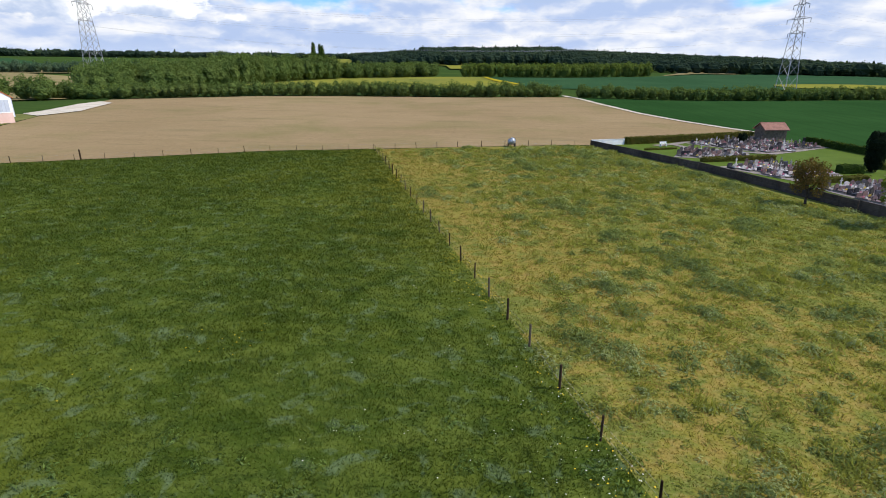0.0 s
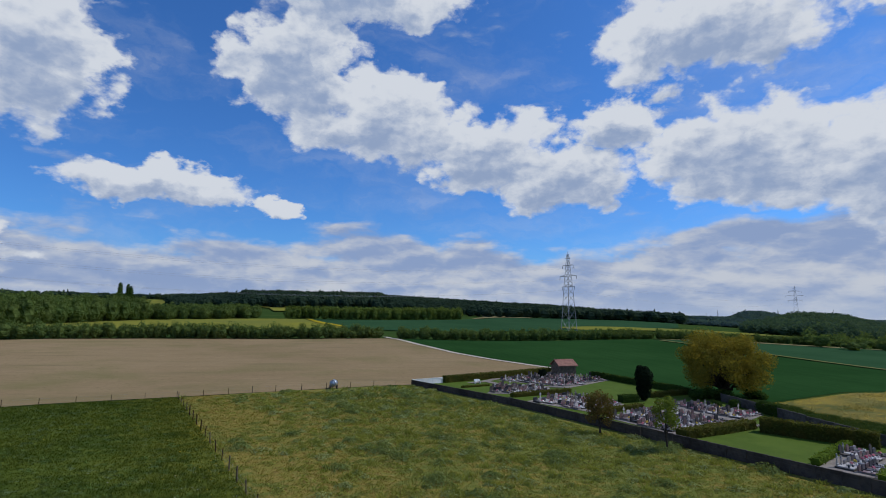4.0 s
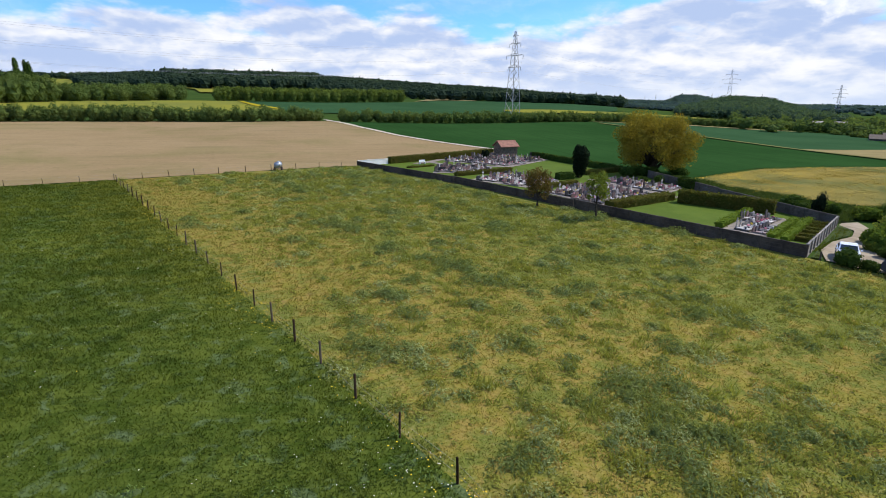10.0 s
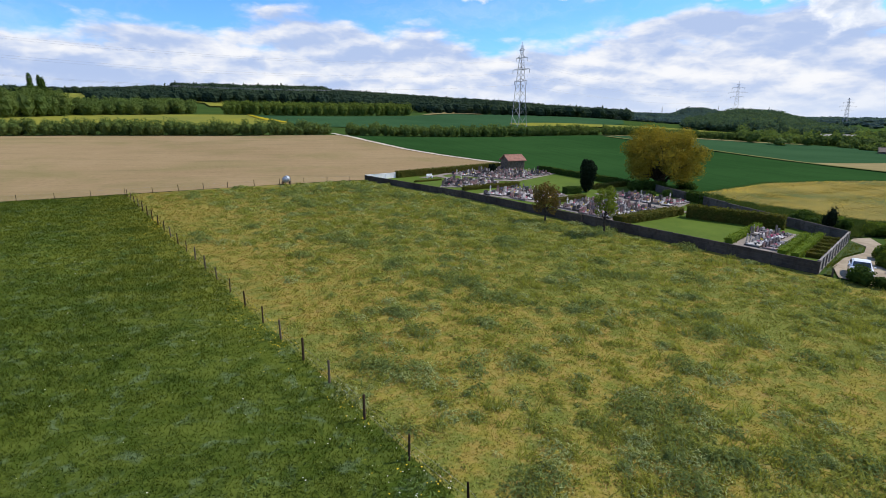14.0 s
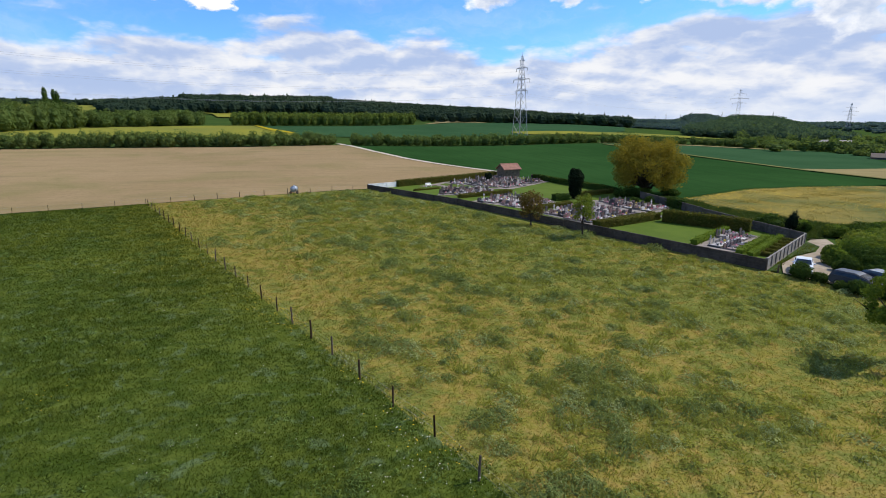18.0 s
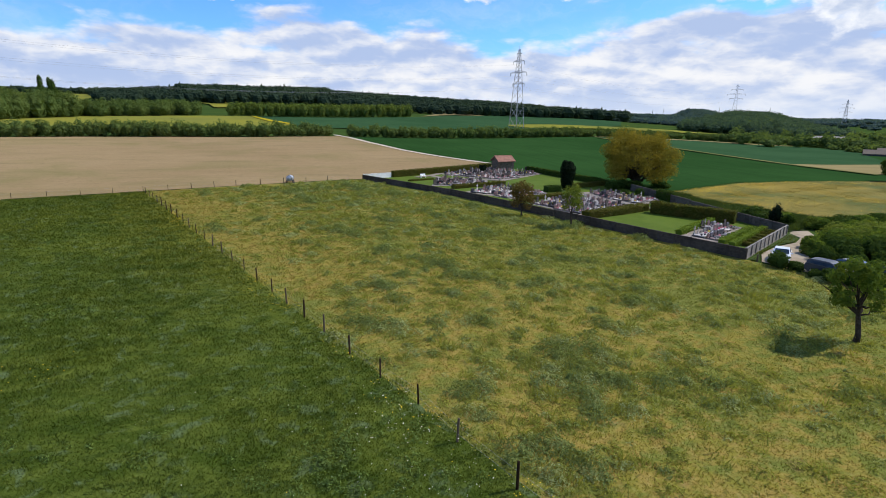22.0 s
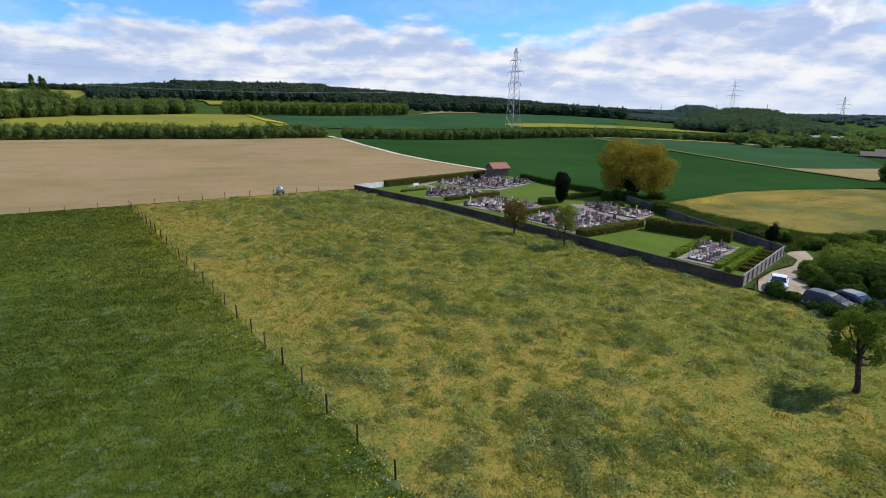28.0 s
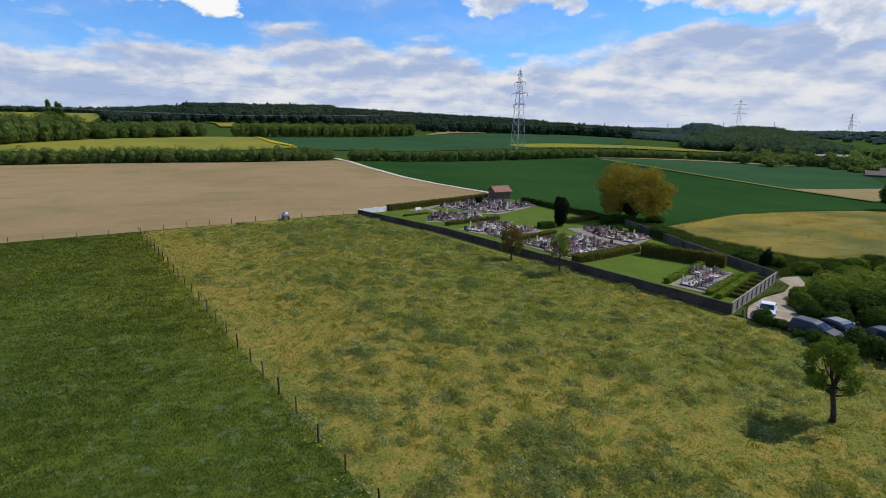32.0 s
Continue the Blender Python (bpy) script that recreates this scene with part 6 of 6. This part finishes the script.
def thing_gable(parent, W, eave, ridge, low, mat):
    bm = bmesh.new()
    o = [(0.0, low), (W, low), (W, eave - 0.02), (W / 2, ridge - 0.02), (0.0, eave - 0.02)]
    a = [bm.verts.new((-0.36, y, z)) for y, z in o]
    b = [bm.verts.new((-0.002, y, z)) for y, z in o]
    bm.faces.new(a), bm.faces.new(b[::-1])
    for i in range(5):
        bm.faces.new((a[i], b[i], b[(i + 1) % 5], a[(i + 1) % 5]))
    bmesh.ops.recalc_face_normals(bm, faces=bm.faces[:])
    return part("gable_wall", bm, mat, parent)


school()


def barn():
    L, W, eave, ridge, low = 40.0, 10.4, 5.5, 8.5, -2.5
    b = thing("barn", "large white hall with orange tile roof and grey sheeting", "building", m=pose(-143.2, 117.5, 1.2, 0, 0, -2))
    openings = [(-4.6 - i * 6.2, -2.2 - i * 6.2, 4.1, 4.7) for i in range(5)]
    wall_with_openings(b, L, eave, low, openings, 0.3, M_STEELSHEET)
    for x0, x1, z0, z1 in openings:
        part("window", block(x0, x1, 0.2, 0.24, z0, z1), M_GLASS, b)
    part("wall", block(-L, 0, W - 0.3, W, low, eave), M_STEELSHEET, b)
    part("wall", block(-L, -L + 0.3, 0.3, W - 0.3, low, eave), M_STEELSHEET, b)
    thing_gable(b, W, eave, ridge, low, M_WHITEWALL)
    door = part("rolling_door", block(0.0, 0.12, 3.0, 9.2, 0.0, 5.0), M_STEELSHEET, b, "large grey sheet-metal door")
    for k in range(7):
        part("door_rib", block(0.12, 0.17, 3.1 + k * 1.0, 3.2 + k * 1.0, 0.05, 4.95), M_STEELSHEET, door)
    part("side_door", block(0.0, 0.1, 1.2, 2.6, -0.6, 3.6), M_GLASS, b)
    gable_roof(b, L, W, eave, ridge, 0.4, M_TILES)
    for k in range(4):
        x = -4.5 - k * 9.0
        for t in (0.70, 0.84):
            y, z = W / 2 * t, eave + (ridge - eave) * t
            sk = part("skylight", block(-1.7, 1.7, -0.35, 0.35, 0.26, 0.36), M_GLASS, b, "dark roof light")
            sk.matrix_basis = pose(x, y, z, math.degrees(math.atan2(ridge - eave, W / 2)), 0, 0)


barn()


def annex():
    """The open shed in front of the hall: a white flat roof over a dark bay, and a pink end with slit windows."""
    b = thing("open_shed", "flat-roofed open shed with white fascia and pink-washed end wall", "shed", m=pose(-133.3, 103.4, 0.9, 0, 0, 39))
    part("roof", block(-26, 0.4, -0.5, 9.5, 3.3, 3.55), M_STEELSHEET, b, "pale grey flat roof")
    part("fascia", block(-26, 0.4, -0.62, -0.503, 3.12, 3.62), M_LIME, b, "white fascia board")
    # The bay's shade is painted on as a near-black back wall.
    part("back_wall", block(-26, -0.4, 8.0, 8.3, -0.8, 3.29), M_DARKROOM, b, "back wall coloured as deep shade")
    part("floor_slab", block(-26, 0, -1.5, 8.0, -0.8, 0.06), M_CONCRETE, b)
    for x in (-25.5, -20.5, -15.5, -10.5, -5.5):
        part("post", block(x, x + 0.22, -0.3, -0.08, 0.06, 3.29), M_TIMBER, b)
    part("end_pier", block(-3.2, -0.02, -0.35, 0.0, -0.8, 3.29), M_PINKWALL, b, "pink-washed pier")
    side = thing("yard_wall", "low pink-washed building end with dark slit windows", "building", m=pose(-133.2, 103.5, 0.9, 0, 0, 83.5))
    wall_with_openings(side, 0.0, 2.7, -0.8, [(1.2, 8.2, 1.55, 2.05), (9.4, 10.4, 0.0, 2.0)], 0.3, M_PINKWALL, 14.0)
    for x0, x1, z0, z1 in ((1.2, 8.2, 1.55, 2.05), (9.4, 10.4, 0.0, 2.0)):
        part("window", block(x0, x1, 0.2, 0.26, z0, z1), M_DARKROOM, side, "slit opening coloured as deep shade")
    part("coping", block(-0.1, 14.1, -0.08, 0.38, 2.703, 2.86), M_LIME, side, "white coping")
    part("roof", block(0.0, 14.0, 0.4, 8.5, 2.55, 2.7), M_STEELSHEET, side, "pale flat roof")


annex()


# ---------------------------------------------------------------- roofs in the valley
def valley_building(label, x, y, turn, L, W, eave, ridge, wall_mat, roof_mat, windows):
    b = thing("valley_building", label, "building", "buildings in the valley", pose(x, y, gz(x, y), 0, 0, turn))
    for a in ((-L, 0, 0, 0.3), (-L, 0, W - 0.3, W)):
        part("wall", block(*a, -1.5, eave), wall_mat, b)
    part("wall", block(-L, -L + 0.3, 0.3, W - 0.3, -1.5, eave), wall_mat, b)
    thing_gable(b, W, eave, ridge, -1.5, wall_mat)
    for s in (0, 1):
        part("roof", prism([(-0.4 if s == 0 else W + 0.4, eave - 0.1), (W / 2, ridge), (W / 2, ridge + 0.2), (-0.4 if s == 0 else W + 0.4, eave + 0.1)], 0.2, -L - 0.2), roof_mat, b).matrix_basis = pose(0, 0, 0, 0, 0, 90) @ Matrix.Diagonal((1, -1, 1, 1))
    for k in range(windows):
        x0 = -L + 1.5 + k * (L - 3) / max(1, windows)
        part("window", block(x0, x0 + 1.6, -0.05, -0.01, eave * 0.35, eave * 0.7), M_GLASS, b)
    return b


valley_building("long low grey hall with pale roof in the valley", 331, 254, -50, 25, 9, 4.0, 5.0, M_STONEWALL, M_CONCRETE, 5)
valley_building("brown-roofed house in the valley", 244, 170, -50, 10, 8, 0.9, 2.5, M_STONEWALL, M_TIMBER, 4)
valley_building("brown-roofed house in the valley", 266, 178, -50, 12, 9, 0.9, 2.6, M_STONEWALL, M_TIMBER, 4)

# ---------------------------------------------------------------- grass, weeds and flowers
def blades(rng, x, y, per, high, wide, lean=0.5, spread=0.12):
    """Tufts of pointed blades at the places given: vertices and triangles."""
    n = len(x)
    x, y, high = np.repeat(x, per), np.repeat(y, per), np.repeat(high, per)
    m = n * per
    bx, by = x + rng.normal(scale=spread, size=m), y + rng.normal(scale=spread, size=m)
    h = high * (0.55 + 0.7 * rng.random(m))
    a = rng.random(m) * 2 * np.pi
    w = wide * (0.6 + 0.8 * rng.random(m))
    z = ground(bx, by) + 0.04
    tip = np.stack([bx + rng.normal(scale=lean, size=m) * h, by + rng.normal(scale=lean, size=m) * h, z + h], 1)
    p0 = np.stack([bx - np.cos(a) * w, by - np.sin(a) * w, z], 1)
    p1 = np.stack([bx + np.cos(a) * w, by + np.sin(a) * w, z], 1)
    return np.stack([p0, p1, tip], 1).reshape(-1, 3), np.arange(3 * m).reshape(-1, 3)


def fence_x(y):
    """Where the fence between meadow and pasture runs."""
    return np.interp(y, [-6, 15, 40.2, 91.6], [13.0, 3.9, -7.0, -29.0])


def in_pasture(x, y):
    east = np.interp(y, [0, 22, 30.5, 35.7, 104], [60, 46.5, 44.0, 42.2, 9.2])
    top = np.interp(x, [-29, 9.6], [91.4, 103.6])
    return (x > fence_x(y) + 0.1) & (x < east) & (y < top)


def in_meadow(x, y):
    top = np.interp(x, [-118, -90, -46, -29], [46, 62, 86, 91.4])
    return (x < fence_x(y) + 0.2 + 1.1 * patches(x, y, 0.55, 12)) & (y < top) & (x > -110)


def sown(rng, n, keep, r0=11.0, r1=100.0, a0=-72, a1=68, power=1.0):
    """Places, thicker near the line of flight."""
    r = r0 + (r1 - r0) * rng.random(n) ** power
    a = np.radians(a0 + (a1 - a0) * rng.random(n))
    x, y = r * np.sin(a), -4 + r * np.cos(a)
    k = keep(x, y)
    return x[k], y[k]


def patches(x, y, scale, seed):
    """A smooth field of random patches between -1 and 1."""
    rng = np.random.default_rng(seed)
    out = np.zeros_like(x)
    for k in range(1, 5):
        for _ in range(7):
            a, ph = rng.random(2) * 2 * np.pi
            f = scale * (0.7 + 0.6 * rng.random()) * 1.7 ** k
            out += np.sin(f * (x * np.cos(a) + y * np.sin(a)) + ph) / (1.35 ** k)
    return out / 7.0


def scatter(name, label, category, v, f, mat):
    tagged(new(name, mesh_from(name, v, f, mat)), label, category, kind="stuff")


G = np.random.default_rng(77)
x, y = sown(G, 330000, in_meadow, 11.0, 128.0, -80, 60)
far = np.hypot(x, y + 4)
p = 0.8 * patches(x, y, 0.16, 1) + 0.5 * patches(x, y, 0.7, 31)
v, f = blades(G, x, y, 3, (0.085 + 0.0014 * far) * np.clip(1 + 0.75 * p, 0.25, 2.2), 0.012 + 0.0006 * np.repeat(far, 3), 0.6, 0.16)
scatter("meadow_grass", "tall dark green meadow grass", "grass", v, f, M_TUFT)
x, y = sown(G, 190000, in_pasture)
far = np.hypot(x, y + 4)
v, f = blades(G, x, y, 3, (0.065 + 0.0008 * far), 0.014 + 0.0005 * np.repeat(far, 3), 0.7, 0.14)
scatter("pasture_grass", "short yellow-green pasture grass", "grass", v, f, M_DRYTUFT)


def clumps(rng, x, y, radius, high, cover):
    """Rounded clumps of small pointed leaves: vertices and quads."""
    far = np.hypot(x, y + 4)
    size = 0.050 + 0.0012 * far
    many = np.maximum(6, cover * np.pi * radius ** 2 / (1.1 * size ** 2)).astype(int)
    cx, cy, R0, h0, s0 = (np.repeat(a, many) for a in (x, y, radius, high, size))
    m = len(cx)
    a, d = rng.random(m) * 2 * np.pi, np.sqrt(rng.random(m)) * (0.75 + 0.35 * rng.random(m))
    wob = 1 + 0.35 * np.sin(3 * a + 7 * cx) + 0.2 * np.sin(5 * a + 11 * cy)
    px, py = cx + R0 * d * wob * np.cos(a), cy + R0 * d * wob * np.sin(a)
    pz = ground(px, py) + 0.05 + h0 * np.clip(1 - d * d, 0.08, 1) * (0.35 + 0.65 * rng.random(m))
    n = np.stack([np.cos(a) * 0.5, np.sin(a) * 0.5, 0.75 + 0 * a], 1) + rng.normal(scale=0.45, size=(m, 3))
    n /= np.linalg.norm(n, axis=1)[:, None]
    t1 = np.cross(n, rng.normal(size=(m, 3)))
    t1 /= np.linalg.norm(t1, axis=1)[:, None] + 1e-9
    t2 = np.cross(n, t1)
    s = (s0 * (0.6 + 0.9 * rng.random(m)))[:, None]
    c = np.stack([px, py, pz], 1)
    v = np.stack([c - t1 * s, c - t2 * s * 0.30, c + t1 * s, c + t2 * s * 0.30], 1).reshape(-1, 3)
    return v, np.arange(4 * m).reshape(-1, 4)


# weeds stand in clumps, few along the fence, thickest in loose drifts
cx, cy = sown(G, 30000, in_pasture, 11.0, 112.0)
drift = 0.62 * patches(cx, cy, 0.055, 3) + 0.75 * patches(cx, cy, 0.26, 2) + 0.5 * np.clip((cx - fence_x(cy)) / 9.0 - 0.7, -0.7, 0.5) + G.normal(scale=0.42, size=len(cx))
for name, label, mat, lo, hi, share, big, tall, cover in (
        ("pasture_tussocks", "soft green grass tussocks in the pasture", M_TUSSOCK, -0.25, 0.9, 0.30, 0.46, 0.16, 0.6),
        ("pasture_nettles", "dark green nettle and dock clumps in the pasture", M_NETTLE, 0.32, 2.0, 0.15, 0.62, 0.34, 0.95),
        ("pasture_thistles", "pale grey-green thistle clumps in the pasture", M_WEED, 0.24, 2.0, 0.18, 0.46, 0.30, 0.75)):
    k = (drift > lo) & (drift < hi) & (G.random(len(cx)) < share)
    radius = big * (0.35 + 1.1 * G.random(k.sum()) ** 2.2) * (1 + 0.5 * np.clip(drift[k], 0, 1)) * (1 + 0.006 * np.hypot(cx[k], cy[k]))
    v, f = clumps(G, cx[k], cy[k], radius, tall * (0.45 + radius), cover)
    scatter(name, label, "weeds", v, f, mat)
k = (drift > 0.15) & (G.random(len(cx)) < 0.26)
tall = 0.22 + 0.35 * G.random(k.sum()) ** 2 + 0.0016 * np.hypot(cx[k], cy[k])
v, f = blades(G, cx[k], cy[k], 22, tall, 0.016 + 0.0006 * np.repeat(np.hypot(cx[k], cy[k] + 4), 22), 0.55, 0.24)
scatter("pasture_tall_grass", "tall feathery grass tufts in the pasture", "grass", v, f, M_TUSSOCK)
# low blue-green herbs in the meadow
cx, cy = sown(G, 9000, in_meadow, 11.0, 80.0)
k = 0.6 * patches(cx, cy, 0.10, 21) + 0.3 * patches(cx, cy, 0.5, 22) + G.normal(scale=0.25, size=len(cx)) > 0.35
radius = 0.25 + 0.5 * G.random(k.sum()) ** 2
v, f = clumps(G, cx[k], cy[k], radius, 0.22 + 0.1 * radius, 0.45)
scatter("meadow_herbs", "low blue-green herbs in the meadow", "weeds", v, f, M_HERB)


def petals(rng, x, y, high, size):
    n = len(x)
    z = ground(x, y) + high * (0.7 + 0.6 * rng.random(n))
    c = np.stack([x, y, z], 1)
    s = size * (0.6 + 0.9 * rng.random(n))
    q = []
    for dx, dy, dz in ((-1, 0, 0.15), (0, -1, -0.1), (1, 0, 0.15), (0, 1, -0.1)):
        q.append(c + np.stack([dx * s, dy * s, dz * s], 1))
    return np.stack(q, 1).reshape(-1, 3), np.arange(4 * n).reshape(-1, 4)


x, y = sown(G, 26000, in_meadow, 11, 60)
k = 0.5 * patches(x, y, 0.14, 5) + 0.25 * patches(x, y, 0.5, 15) + 0.04 * (x - fence_x(y)) + G.normal(scale=0.40, size=len(x)) > 0.38
x, y = x[k], y[k]
v, f = petals(G, x, y, 0.34, 0.017 + 0.0003 * np.hypot(x, y + 4))
scatter("white_flowers", "scattered small white meadow flowers", "flowers", v, f, M_DAISY)
x, y = sown(G, 22000, in_meadow, 11, 85)
k = patches(x, y, 0.16, 6) + G.normal(scale=0.25, size=len(x)) > 0.85
x, y = x[k], y[k]
v, f = petals(G, x, y, 0.34, 0.020 + 0.0004 * np.hypot(x, y + 4))
scatter("yellow_flowers", "patches of small yellow buttercups", "flowers", v, f, M_BUTTERCUP)

y = 6 + 70 * G.random(1700)
x = fence_x(y) - np.abs(G.normal(scale=1.1, size=len(y))) + 0.5
k = patches(x, y, 0.30, 16) + 0.3 * G.normal(size=len(x)) > 0.15
v, f = petals(G, x[k], y[k], 0.26, 0.020 + 0.0004 * np.hypot(x[k], y[k] + 4))
scatter("fence_buttercups", "small yellow buttercups along the fence", "flowers", v, f, M_BUTTERCUP)


def in_outline(outline):
    def keep(x, y):
        odd = np.zeros(len(x), bool)
        for (x0, y0), (x1, y1) in zip(outline, outline[1:] + outline[:1]):
            with np.errstate(divide="ignore", invalid="ignore"):
                odd ^= ((y0 > y) != (y1 > y)) & (x < (x1 - x0) * (y - y0) / (y1 - y0 + 1e-12) + x0)
        return odd
    return keep


def strewn(rng, n, outline):
    xs, ys = [p[0] for p in outline], [p[1] for p in outline]
    x, y = min(xs) + (max(xs) - min(xs)) * rng.random(n), min(ys) + (max(ys) - min(ys)) * rng.random(n)
    k = in_outline(outline)(x, y)
    return x[k], y[k]


BANK = [(58.6, 46.9), (62, 47.2), (76, 50.7), (71, 55), (69, 62), (66.5, 70), (67, 80), (65.5, 83.5), (61.2, 83.5), (58.9, 66)]
x, y = strewn(G, 26000, BANK)
v, f = blades(G, x, y, 3, 0.55 + 0.35 * patches(x, y, 0.6, 8), 0.075, 0.7, 0.2)
scatter("bank_weeds", "tall rank green weeds outside the cemetery wall", "weeds", v, f, M_BANKWEED)
FALLOW = [(67, 80), (64.8, 68), (67.2, 62), (70, 54.8), (76, 51.8), (90, 52.5), (130, 58), (140, 90), (115, 92.5), (93, 90.5)]
x, y = strewn(G, 60000, FALLOW)
v, f = blades(G, x, y, 2, 0.22 + 0.08 * patches(x, y, 0.4, 9), 0.085, 0.5, 0.2)
scatter("fallow_grass", "dry straw-coloured grass in the fallow field", "grass", v, f, M_STRAW)
x, y = strewn(G, 60000, FALLOW)
k = (1.6 * patches(x, y, 0.05, 10) + 0.8 * patches(x, y, 0.2, 11) - 0.026 * (x - 90) + 0.03 * (y - 72) + G.normal(scale=0.45, size=len(x)) > 0.6)
v, f = petals(G, x[k], y[k], 0.42, 0.068 + 0 * x[k])
scatter("fallow_flowers", "drifts of orange-yellow flowers in the fallow field", "flowers", v, f, M_BUTTERCUP)
VERGE = [(43.2, 35.3), (57.3, 44.5), (57.2, 43.2), (54.4, 41.3), (50.2, 39.9), (46.0, 37.6), (43.4, 34.9)]
x, y = strewn(G, 9000, VERGE)
v, f = blades(G, x, y, 3, 0.2 + 0 * x, 0.045, 0.5, 0.12)
scatter("verge_grass", "short green grass below the wall", "grass", v, f, M_TUFT)
